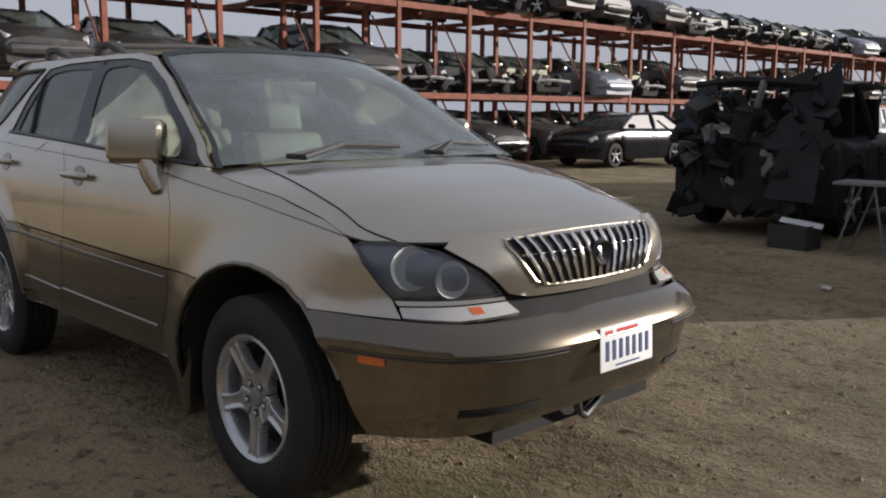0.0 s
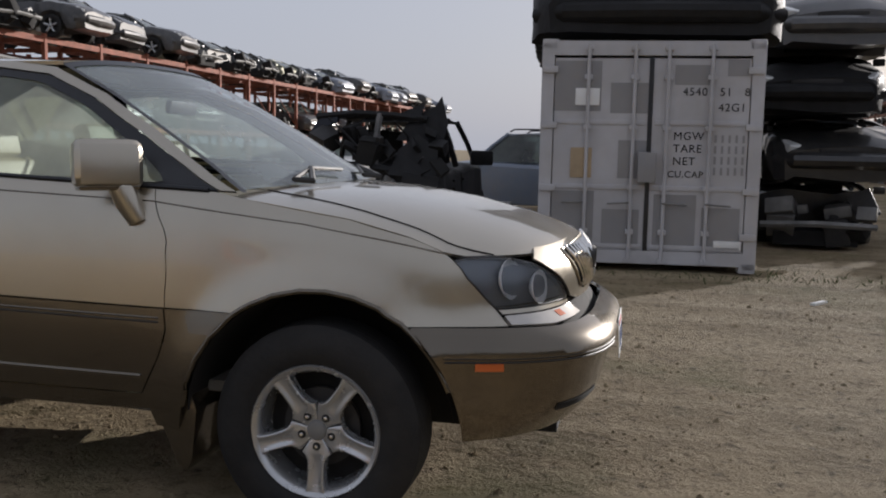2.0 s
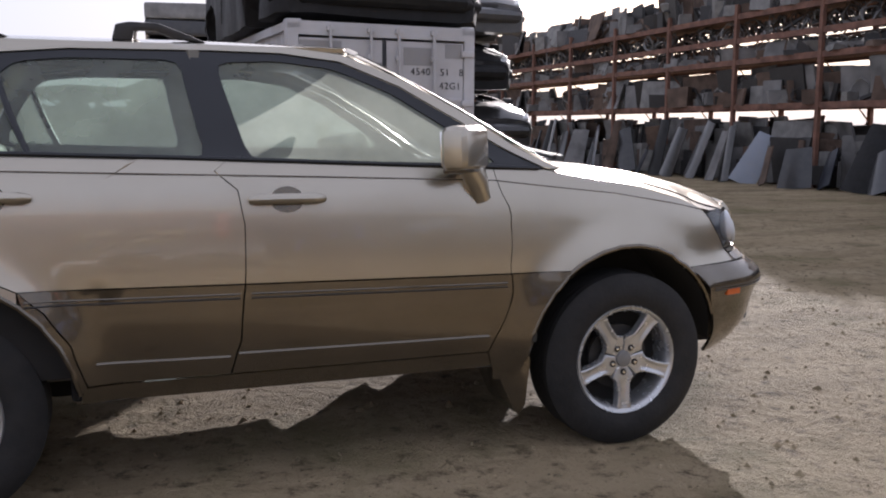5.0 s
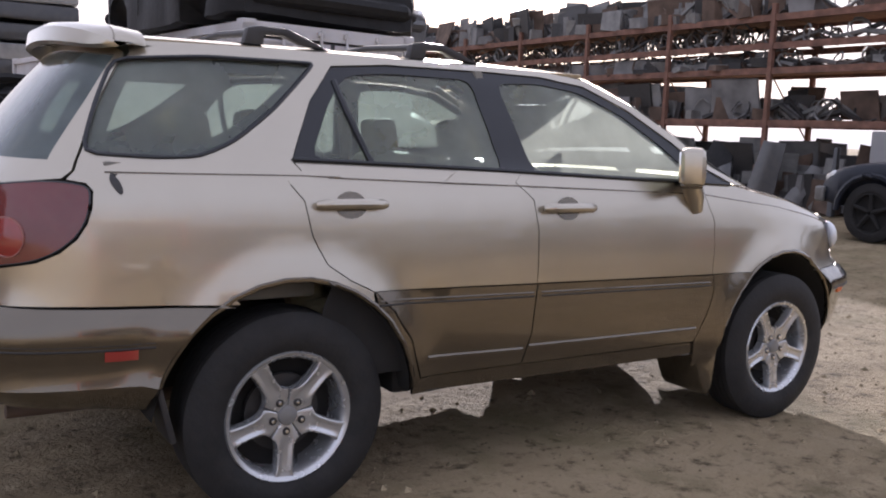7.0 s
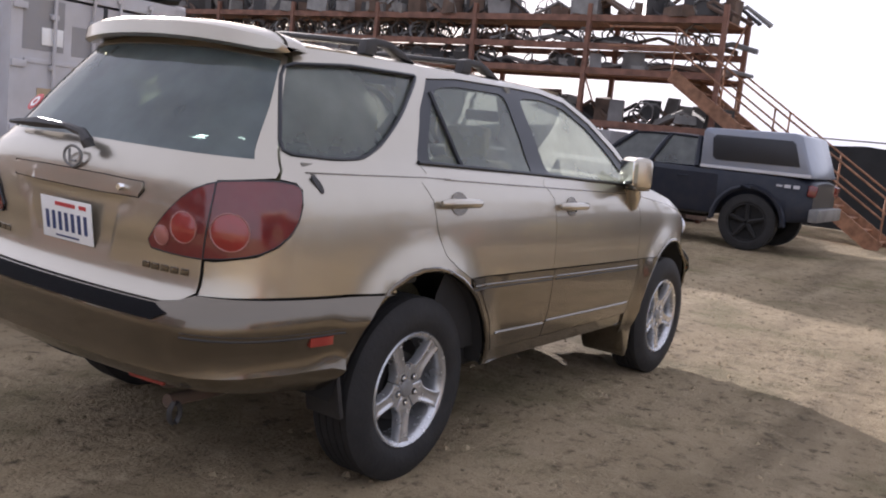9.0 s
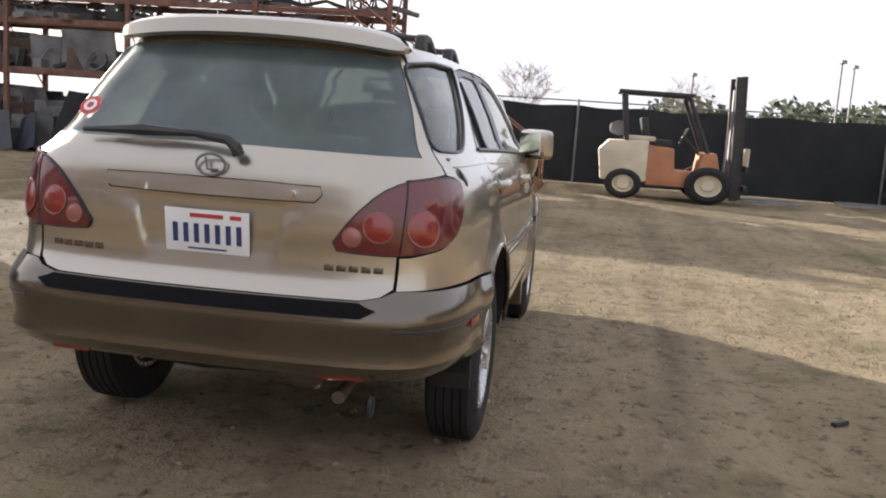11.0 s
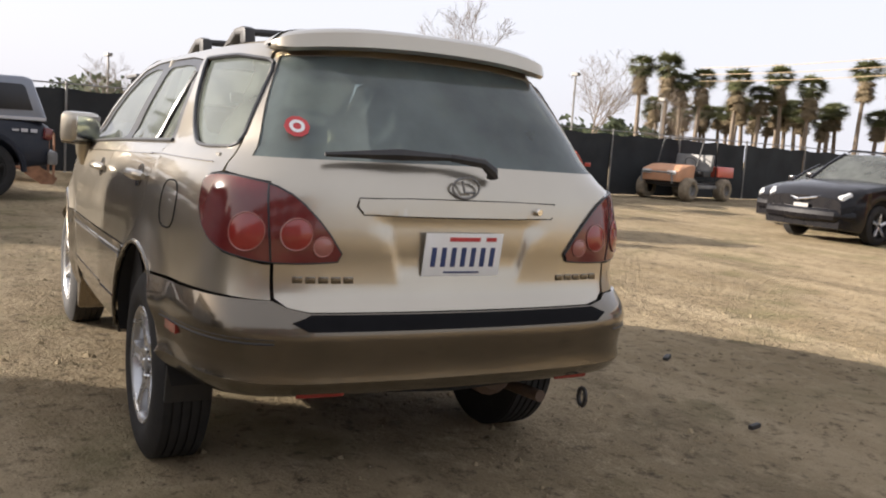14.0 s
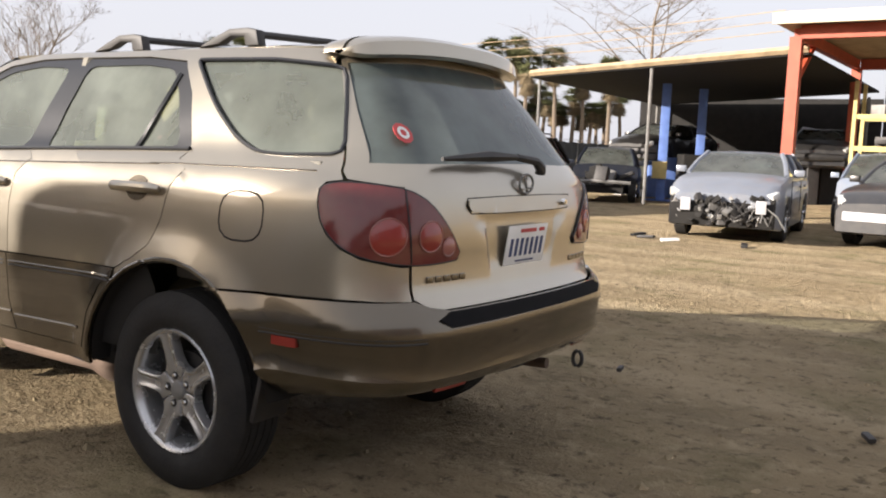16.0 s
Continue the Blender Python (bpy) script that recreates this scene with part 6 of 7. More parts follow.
# folding table and crate beside the wreck
e = thing("folding_table", "small folding table, its top greyed for the shade on it, with thin steel legs", "table")
# white top coloured grey, with the shade it stands in put into the colour
part("tabletop", box(B(), (0.52, 6.78, 0.715), (0.62, 0.50, 0.03), (0, 0, 6), 0.006), M_DULL, e)
for x0, x1 in ((0.27, 0.50), (0.77, 0.62)):
    for y in (6.58, 6.98):
        part("leg", tube(B(), [(x0, y, 0.0), (x1, y, 0.70)], 0.012, 6), M_STEEL, e)
e = thing("plastic_crate", "plastic crate blackened for the shade on it, with scrap, on the dirt", "crate")
bm = B()
for x in (-0.36, 0.04):
    box(bm, (x, 6.6, 0.13), (0.02, 0.36, 0.25))
for y in (6.43, 6.77):
    box(bm, (-0.16, y, 0.13), (0.38, 0.02, 0.25))
box(bm, (-0.16, 6.6, 0.02), (0.38, 0.33, 0.02))
# tub taken from grey to black to hold the shade beside the wreck
part("tub", bm, M_BLACK, e)
part("scrap_sheet", box(B(), (-0.1, 6.62, 0.27), (0.42, 0.22, 0.015), (4, 8, 20)), M_WHITE, e)

# ---- parts rack with stairs ----
PX, PY0, PY1 = 14.0, 3.3, 51.3
LEVELS = (1.85, 2.97, 3.50, 4.10)
rack = thing("parts_rack", "tall rusty steel racking full of salvaged car parts", "rack", pose(PX, 0, 0))
N = 16
pitch = (PY1 - PY0) / N
bm = B()
box(bm, (0, 0, 2.2), (0.10, 0.10, 4.4))
post = part("post", bm, M_RACKRUST, rack)
post.location = (0, PY0, 0)
beam = part("beam", box(B(), (0, pitch / 2, 0), (0.06, pitch - 0.11, 0.14)), M_RACKRUST, rack)
beam.location = (0, PY0, LEVELS[0])
deckp = part("deck", box(B(), (0.75, pitch / 2, 0.02), (1.4, pitch - 0.1, 0.03)), M_RUST, rack)
deckp.location = (0, PY0, LEVELS[0])
brace = part("brace", tube(B(), [(0.05, 0, 0.1), (1.45, 0, 1.5), (0.05, 0, 2.9), (1.45, 0, 4.3)], 0.022, 5), M_RUST, rack)
brace.location = (0, PY0, 0)
for i in range(N + 1):
    for x in (0, 1.5):
        if (i, x) != (0, 0):
            shared("post", post, rack, pose(x, PY0 + i * pitch, 0))
    if i:
        shared("brace", brace, rack, pose(0, PY0 + i * pitch, 0))
    if i < N:
        for z in LEVELS:
            for x in (0, 1.5):
                if (i, z, x) != (0, LEVELS[0], 0):
                    shared("beam", beam, rack, pose(x, PY0 + i * pitch, z))
            if (i, z) != (0, LEVELS[0]) and z != LEVELS[2]:
                shared("deck", deckp, rack, pose(0, PY0 + i * pitch, z))
rng = np.random.default_rng(11)
PILE = [(M_DULL, "grey"), (M_BLACK, "black"), (M_RUSTDARK, "rusty"), (M_STEEL, "bare steel")]
for lv, (z, hmax) in enumerate(((0.0, 1.6), (LEVELS[0], 0.95), (LEVELS[1], 0.42), (LEVELS[2], 0.5), (LEVELS[3], 1.0))):
    bms = [B() for _ in PILE]
    for k in range(1150 if lv else 1300):
        y = rng.uniform(PY0 + 0.1, PY1 - 0.1)
        b = bms[int(rng.integers(0, 4))]
        x = rng.uniform(0.1, 1.35)
        if lv and y < 9.0 and rng.random() < 0.6:
            continue
        kind = ((0, 2, 3, 0, 3, 1, 0, 1) if y > 10 else (0, 2, 3, 2, 3, 1, 2, 1))[int(rng.integers(0, 8))] if lv else int(rng.integers(0, 2))
        hh = hmax * rng.uniform(0.35, 1.0)
        if lv == 3 and kind < 2:
            kind = 3
        if kind == 0:
            box(b, (x, y, z + 0.05 + hh / 2), (0.05, rng.uniform(0.25, 0.9) * (1.7 if y > 10 else 1.0), hh * (1.0 if y > 10 else rng.uniform(0.5, 1.0))), (0, rng.uniform(-18, 18), rng.uniform(-25, 25)))
        elif kind == 1:
            box(b, (x, y, z + 0.05 + hh * 0.3), (rng.uniform(0.2, 0.6), rng.uniform(0.2, 0.7), hh * 0.6), (0, 0, rng.uniform(0, 90)))
        elif kind == 2:
            tube(b, [(x, y - 0.6, z + 0.1), (x + 0.1, y, z + 0.12 + hh * 0.5), (x, y + 0.6, z + 0.12)], 0.05, 5)
        else:
            r = rng.uniform(0.14, 0.24)
            tl = rng.uniform(0, 6)
            tube(b, [(x + 0.1 * math.cos(q + tl), y + r * math.cos(q), z + 0.08 + r + r * math.sin(q)) for q in (2 * math.pi * j / 10 for j in range(10))], 0.022, 4, True)
    for b, (mat, word) in zip(bms, PILE):
        dent(b, 0.07, lv)
        o = part("salvaged_parts", b, mat)
        o.location = (PX, 0, 0)
        tagged(o, f"heap of {word} salvaged car parts on the steel rack", "car parts", kind="stuff")
panel_mats = [P_DARK, M_DULL, P_GREY, P_DARK, P_WRECK, P_NAVY, P_DARK, M_RUSTDARK, P_SILVER]
for k in range(34):
    y = 7.4 + k * 0.82 + rng.uniform(-0.2, 0.2)
    bm = B()
    w, h = rng.uniform(0.12, 0.8), rng.uniform(0.8, 1.7)
    rows = [[((0.10 - 0.06 * (2 * j / 4 - 1) ** 2) - 0.30 * (i / 6), -w / 2 + w * j / 4 * (1 - 0.25 * i / 6), h * i / 6) for j in range(5)] for i in range(7)]
    sheet(bm, [[(-p[0], p[1], p[2]) for p in r] for r in rows], 0.02)
    o = part("leaning_panel", bm, panel_mats[k % 9])
    o.matrix_basis = pose(PX - 0.42 + rng.uniform(-0.25, 0.15), y, 0, rng.uniform(-24, 24), rng.uniform(-6, 10), rng.uniform(-40, 40))
    tagged(o, "loose car body panel leaning against the rack", "car panel", "panels leaning on the rack")
# stairs down from the rack's end
st = thing("steel_stairs", "rusty steel stairs with pipe handrails at the rack", "stairs")
top, foot = Vector((14.2, PY0 + 0.9, 2.95)), Vector((14.2, -0.15, 0.0))
for x in (13.8, 14.9):
    bm = B()
    d = foot - top
    for off in (0,):
        box(bm, ((top.x + x - 14.2), (top.y + foot.y) / 2, (top.z + foot.z) / 2), (0.06, d.length, 0.26), (math.degrees(math.atan2(-d.z, -d.y)), 0, 0))
    part("stringer", bm, M_RUST, st)
    for hgt in (0.55, 0.95):
        part("handrail", tube(B(), [(x, top.y + 1.5, top.z + hgt), (x, top.y, top.z + hgt), (x, foot.y, foot.z + hgt)], 0.022, 6), M_RUST, st)
    for f in (0.0, 0.25, 0.5, 0.75, 1.0):
        p = top + (foot - top) * f
        part("baluster", tube(B(), [(x, p.y, p.z), (x, p.y, p.z + 0.95)], 0.02, 6), M_RUST, st)
for i in range(15):
    p = top + (foot - top) * ((i + 0.5) / 15)
    part("tread", box(B(), (14.35, p.y, p.z), (1.05, 0.24, 0.03)), M_RUST, st)
o = thing("steel_tank", "pale grey steel cabinet standing before the rack", "cabinet")
part("body", box(B(), (13.2, 5.45, 0.85), (0.9, 1.1, 1.7), (0, 0, 0), 0.03), M_CONT_GREY, o)


# ---- pickup with a canopy ----
def pickup():
    e = make_car("dark blue lifted pickup truck with a silver canopy on its bed", P_NAVY, 4.75, 1.76, 1.73, deck=1.22, hood=1.17, wb=2.95, r=0.44, clear=0.50, cabin_at=(-0.56, -0.50, 0.58, 1.12), name="pickup_truck", category="truck", rim_mat=M_SHADE, bumper=False)
    a, c = -2.34, -0.60
    cn = part("canopy", prism(B(), [(a, 1.20), (a + 0.04, 1.34), (a + 0.22, 1.83), (a + 0.34, 1.86), (c - 0.04, 1.84), (c, 1.78), (c, 1.20)], -0.80, 0.80, 0.05), P_SILVER, e, "silver bed canopy with dark windows")
    for sy in (1, -1):
        bm = prism(B(), [(a + 0.20, 1.36), (a + 0.31, 1.70), (a + 0.36, 1.74), (c - 0.22, 1.74), (c - 0.17, 1.68), (c - 0.20, 1.40), (c - 0.26, 1.35)], sy * 0.796, sy * 0.812, 0.003)
        part("canopy_window", bm, M_TRIM, cn)
        part("trim_strip", box(B(), ((a + c) / 2, sy * 0.812, 1.235), (1.70, 0.03, 0.05), (0, 0, 0), 0.01), M_CONT, cn)
        for k, x in enumerate((-2.15, -2.02, -1.90)):
            part("decal_bar", box(B(), (x, sy * 0.885, 1.06), (0.09, 0.008, 0.05 if k < 2 else 0.03)), M_CONT, e)
        for x in (1.475, -1.475):
            part("arch_flare", tube(B(), [(x + 0.55 * math.cos(q), sy * 0.88, 0.44 + 0.55 * math.sin(q)) for q in (math.pi * i / 12 for i in range(13))], 0.045, 6), P_NAVY, e)
        part("rocker", box(B(), (0.0, sy * 0.80, 0.56), (1.7, 0.10, 0.16), (0, 0, 0), 0.03), M_BLACK, e)
    part("rear_bumper", box(B(), (-2.42, 0, 0.66), (0.14, 1.62, 0.20), (0, 0, 0), 0.03), M_STEEL, e)
    part("front_bumper", box(B(), (2.38, 0, 0.66), (0.16, 1.66, 0.24), (0, 0, 0), 0.05), M_STEEL, e)
    part("spare_tank", box(B(), (-0.2, 0.3, 0.52), (1.0, 0.5, 0.22), (0, 0, 0), 0.04), M_SHADE, e)
    return e


pickup().matrix_basis = head(10.78, 2.63, 90)


# ---- forklifts ----
def forklift(label, body_mat, weight_mat):
    """Nose, mast and forks towards +x."""
    e = thing("forklift", label, "forklift")
    bm = prism(B(), [(-1.10, 0.35), (-1.16, 0.95), (-1.0, 1.16), (-0.35, 1.18), (-0.35, 0.35)], -0.55, 0.55, 0.05)
    part("counterweight", bm, weight_mat, e)
    bm = prism(B(), [(-0.36, 0.30), (-0.36, 1.10), (0.05, 1.06), (0.08, 0.62), (0.45, 0.60), (0.50, 1.0), (0.72, 1.02), (0.80, 0.62), (0.80, 0.30)], -0.53, 0.53, 0.03)
    part("chassis", bm, body_mat, e)
    bm = box(B(), (-0.50, 0, 1.22), (0.50, 0.8, 0.10), (0, 0, 0), 0.03)
    part("engine_cover", bm, weight_mat, e)
    s = part("seat", box(B(), (-0.20, 0, 1.15), (0.45, 0.5, 0.14), (0, 0, 0), 0.04), M_BLACK, e)
    part("backrest", box(B(), (-0.42, 0, 1.42), (0.12, 0.46, 0.46), (0, -10, 0), 0.04), M_BLACK, s)
    for sy in (1, -1):
        part("guard_post", tube(B(), [(0.58, sy * 0.48, 1.0), (0.22, sy * 0.46, 2.08)], 0.04, 6), M_BLACK, e)
        part("guard_post", tube(B(), [(-0.72, sy * 0.48, 1.15), (-0.80, sy * 0.46, 2.10)], 0.045, 6), M_BLACK, e)
    gd = part("overhead_guard", box(B(), (-0.30, 0, 2.13), (1.22, 1.0, 0.07), (0, 1, 0), 0.02), M_BLACK, e)
    part("steering_wheel", tube(B(), [(0.22 + 0.06 * math.cos(q), 0.18 * math.sin(q), 1.32 + 0.16 * math.cos(q)) for q in (2 * math.pi * i / 14 for i in range(14))], 0.015, 5, True), M_BLACK, e)
    part("steering_column", tube(B(), [(0.22, 0, 1.32), (0.50, 0, 0.95)], 0.03, 6), M_BLACK, e)
    for sy in (1, -1):
        bm = B()
        box(bm, (1.02, sy * 0.34, 1.32), (0.12, 0.09, 2.45), (0, -2, 0))
        box(bm, (1.10, sy * 0.26, 1.34), (0.09, 0.07, 2.45), (0, -2, 0))
        part("mast_rail", bm, M_BLACK, e)
    for z in (0.35, 1.3, 2.45):
        part("mast_crossbar", box(B(), (1.02, 0, z), (0.08, 0.72, 0.12)), M_BLACK, e)
    part("lift_cylinder", tube(B(), [(1.0, 0, 0.3), (0.98, 0, 2.3)], 0.05, 8), M_STEEL, e)
    for z in (0.35, 0.75):
        part("carriage_bar", box(B(), (1.22, 0, z), (0.06, 0.95, 0.10)), M_BLACK, e)
    for i in range(7):
        part("load_guard_bar", tube(B(), [(1.22, -0.45 + 0.15 * i, 0.7), (1.22, -0.45 + 0.15 * i, 1.15)], 0.015, 5), weight_mat, e)
    for sy in (1, -1):
        part("fork", box(B(), (1.70, sy * 0.28, 0.10), (0.95, 0.11, 0.05)), M_STEEL, e)
    for x, y, r, w in ((0.62, 0.52, 0.37, 0.24), (-0.72, 0.48, 0.30, 0.2)):
        for sy in (1, -1):
            wh = new("wheel")
            wh.parent = e
            wh.matrix_basis = pose(x, sy * y, r, 0, 0, 0 if sy < 0 else 180)
            part("tyre", lathe(B(), [(-w / 2, r * 0.58), (-w / 2 - 0.01, r * 0.8), (-w / 2 + 0.03, r), (w / 2 - 0.03, r), (w / 2, r * 0.8), (w / 2, r * 0.5)], 24, "y"), M_TYRE, wh)
            part("rim", lathe(B(), [(-w / 2, r * 0.60), (-w / 2 + 0.05, r * 0.50), (-w / 2 + 0.06, 0.12), (-w / 2 + 0.02, 0.10), (-w / 2 + 0.02, 0.001)], 20, "y"), M_CREAMPAINT, wh)
    part("gas_bottle", tube(B(), [(-0.85, -0.40, 1.40), (-0.85, 0.40, 1.40)], 0.15, 14), M_YELLOW if weight_mat is M_YELLOW else M_STEEL, e)
    return e


forklift("orange and cream forklift with an overhead guard, by the fence", M_ORANGEM, M_CREAMPAINT).matrix_basis = head(14.55, -2.80, -90) @ Matrix.Diagonal((1.27, 1.2, 1.03, 1))
forklift("yellow forklift with a raised mast, parked by the fence", M_YELLOW, M_YELLOW).matrix_basis = head(16.05, -9.15, 90) @ Matrix.Diagonal((1.12, 1.12, 1.0, 1))

# ---- fence ----
fence = thing("fence", "black screened chain-link fence with steel posts", "fence", kind="")
pts = [(18.0, 6.5), (17.6, -8.0), (18.2, -20.0), (19.6, -34.0), (21.0, -60.0)]
for (x0, y0), (x1, y1) in zip(pts, pts[1:]):
    n = max(1, int(math.hypot(x1 - x0, y1 - y0) / 3.0))
    for i in range(n):
        a, c = i / n, (i + 1) / n
        p, q = Vector((x0 + (x1 - x0) * a, y0 + (y1 - y0) * a)), Vector((x0 + (x1 - x0) * c, y0 + (y1 - y0) * c))
        part("fence_post", tube(B(), [(p.x - 0.04, p.y, 0), (p.x - 0.04, p.y, 2.10)], 0.03, 6), M_STEEL, fence)
        rows = []
        for k in range(5):
            z = 0.02 + 1.90 * k / 4
            rows.append([(p.x + (q.x - p.x) * j / 8 + 0.05 * math.sin(j * 2.1 + i + k), p.y + (q.y - p.y) * j / 8, z + (0.03 * math.sin(j * 1.7 + i) if k == 4 else 0)) for j in range(9)])
        part("screen", sheet(B(), rows), M_FENCE, fence)
        part("top_rail", tube(B(), [(p.x, p.y, 2.05), (q.x, q.y, 2.05)], 0.018, 5), M_STEEL, fence)

# ---- stripped red shell, small utility vehicle, damaged cars ----
red = make_car("stripped red hatchback shell with a burnt front, by the fence", P_RED, 3.9, 1.66, 1.42, deck=1.0, hood=0.95, wb=2.4, r=0.29, cabin_at=(-1.85, -1.6, 0.2, 0.8), wheels=False, hood_on=False, windows=False, name="stripped_car")
red.matrix_basis = head(16.75, -13.9, -48, -0.17) @ Matrix.Diagonal((0.72, 1.0, 1.05, 1))
part("back_window", sheet(B(), [[(-1.93, -0.60, 1.02), (-1.93, 0.60, 1.02)], [(-1.72, -0.5, 1.34), (-1.72, 0.5, 1.34)]]), M_CARGLASS, red)
part("burnt_door", box(B(), (0.2, -0.845, 0.62), (1.1, 0.02, 0.6), (0, 0, 0), 0.005), M_SHADE, red)
part("burnt_door", box(B(), (0.2, 0.845, 0.62), (1.1, 0.02, 0.6), (0, 0, 0), 0.005), M_SHADE, red)


def utility_vehicle():
    e = thing("utility_vehicle", "small open utility vehicle, dusty red, with a roll cage", "utility vehicle")
    part("bonnet", prism(B(), [(0.55, 0.55), (0.50, 1.05), (0.9, 1.02), (1.35, 0.88), (1.42, 0.55)], -0.55, 0.55, 0.06), M_PEACH, e)
    part("floor", box(B(), (0.0, 0, 0.48), (2.4, 1.1, 0.12), (0, 0, 0), 0.02), M_BLACK, e)
    part("cargo_box", box(B(), (-1.05, 0, 0.88), (0.95, 1.25, 0.32), (0, 0, 0), 0.03), P_RED, e)
    s = part("seat", box(B(), (-0.15, 0, 0.80), (0.45, 1.1, 0.18), (0, 0, 0), 0.05), M_BLACK, e)
    part("backrest", box(B(), (-0.42, 0, 1.12), (0.12, 1.1, 0.50), (0, -8, 0), 0.05), M_STEEL, s)
    for sy in (1, -1):
        part("cage_tube", tube(B(), [(0.55, sy * 0.58, 0.95), (0.25, sy * 0.58, 1.80), (-0.50, sy * 0.58, 1.82), (-0.55, sy * 0.58, 0.6)], 0.025, 6), M_BLACK, e)
        part("headlight", box(B(), (1.40, sy * 0.36, 0.80), (0.06, 0.24, 0.12), (0, 0, 0), 0.02), M_CARLAMP, e)
        for x in (0.95, -0.95):
            w = new("wheel")
            w.parent = e
            w.matrix_basis = pose(x, sy * 0.62, 0.34, 0, 0, 0 if sy < 0 else 180)
            part("tyre", lathe(B(), [(-0.13, 0.16), (-0.15, 0.25), (-0.11, 0.325), (-0.09, 0.34), (0.09, 0.34), (0.13, 0.30), (0.13, 0.16)], 20, "y"), M_DUSTTYRE, w)
            part("rim", lathe(B(), [(-0.12, 0.17), (-0.06, 0.14), (-0.05, 0.001)], 16, "y"), M_STEEL, w)
    part("brush_guard", tube(B(), [(1.50, -0.45, 0.5), (1.52, -0.42, 0.80), (1.52, 0.42, 0.80), (1.50, 0.45, 0.5)], 0.03, 6), M_STEEL, e)
    part("side_sill", box(B(), (0.0, 0, 0.42), (1.1, 1.3, 0.10), (0, 0, 0), 0.02), M_STEEL, e)
    for x in (0.25, -0.50):
        part("cage_crossbar", tube(B(), [(x, -0.58, 1.81), (x, 0.58, 1.81)], 0.025, 6), M_BLACK, e)
    part("steering_wheel", tube(B(), [(0.32 + 0.05 * math.cos(q), 0.28 + 0.16 * math.sin(q), 1.12 + 0.14 * math.cos(q)) for q in (2 * math.pi * i / 12 for i in range(12))], 0.015, 5, True), M_BLACK, e)
    return e


utility_vehicle().matrix_basis = head(17.0, -19.3, 108) @ Matrix.Diagonal((1.2, 1.2, 1.08, 1))

bx = make_car("black crossover with a cracked bonnet and alloy wheels, parked on dirt", P_BLACK, 4.73, 1.84, 1.66, deck=1.08, hood=1.06, wb=2.72, r=0.36, clear=0.22, cabin_at=(-2.2, -1.7, 0.30, 1.05), name="parked_crossover", rail=True)
bx.matrix_basis = head(6.42, -14.35, 94)
for sy in (1, -1):
    part("lower_lamp", box(B(), (2.34, sy * 0.62, 0.46), (0.06, 0.20, 0.08), (0, 0, -sy * 18), 0.02), M_CARLAMP, bx)
part("plate", box(B(), (2.42, 0, 0.62), (0.01, 0.3, 0.12)), M_STEEL, bx)
part("bent_grille", tube(B(), [(2.33, -0.32, 0.80), (2.39, -0.1, 0.74), (2.40, 0.1, 0.77), (2.33, 0.33, 0.82)], 0.022, 6), M_CHROME, bx)
c2 = make_car("black car with broad white stripes on its nose", P_BLACK, 4.6, 1.8, 1.42, name="parked_car")
c2.matrix_basis = head(8.45, -16.2, 95)
for y in (-0.5, -0.15, 0.35):
    part("white_stripe", prism(B(), [(2.24, 0.45), (2.30, 0.58), (2.15, 0.80), (2.10, 0.80), (2.22, 0.58), (2.20, 0.45)], y, y + 0.2), M_WHITE, c2)
make_car("black car with a crumpled front parked near the canopy", P_NAVY, 4.6, 1.8, 1.50, hood_on=False, name="damaged_car").matrix_basis = head(6.85, -21.4, 110)
jt = make_car("silver saloon car with its bumper torn off, engine parts showing", P_SILVER, 4.62, 1.78, 1.45, deck=1.04, hood=1.0, wb=2.65, r=0.32, bumper=False, lamps=False, name="damaged_car")
jt.matrix_basis = head(0.62, -13.35, 97)
rng = np.random.default_rng(8)
# solid near-black block over the nose, painted as the shade of an open bay
part("nose_shade_block", prism(B(), [(1.90, 0.22), (2.33, 0.24), (2.36, 0.50), (2.26, 0.76), (1.95, 0.80)], -0.80, 0.80, 0.04), M_SHADE, jt, "near-black block standing in for the shaded engine bay")
for k in range(44):
    y = rng.uniform(-0.80, 0.80)
    bm = box(B(), (2.40 + rng.uniform(-0.06, 0.05) - 0.2 * abs(y) ** 2, y, rng.uniform(0.26, 0.72)), rng.uniform(0.03, 0.15, 3), rng.uniform(-45, 45, 3), 0.008)
    dent(bm, 0.02, k)
    part("broken_piece", bm, (M_SHADE, M_BLACK, M_DULL, M_STEEL, M_SHADE, M_ALLOY)[k % 6], jt)
for k in range(9):
    y = rng.uniform(-0.7, 0.6)
    pts = [(2.42 + rng.uniform(-0.04, 0.06), y + 0.12 * q + rng.uniform(-0.05, 0.05), rng.uniform(0.25, 0.7)) for q in range(4)]
    part("loose_hose", tube(B(), pts, 0.014, 6), M_BLACK if k % 3 else M_STEEL, jt)
for y in (-0.52, 0.62):
    part("bumper_bracket", box(B(), (2.43, y, 0.58), (0.04, 0.15, 0.20), (0, 6, 8), 0.01), M_CONT, jt)
part("crash_bar", box(B(), (2.34, 0, 0.52), (0.06, 1.25, 0.09), (3, 0, 0), 0.01), M_SHADE, jt)
for sy in (1, -1):
    part("headlight", box(B(), (2.14, sy * 0.66, 0.74), (0.2, 0.34, 0.13), (0, 20, -sy * 26), 0.03), M_CARLAMP, jt)
part("paper_sheet", box(B(), (0.78, 0.35, 1.20), (0.24, 0.30, 0.004), (0, 32, 0)), M_WHITE, jt)
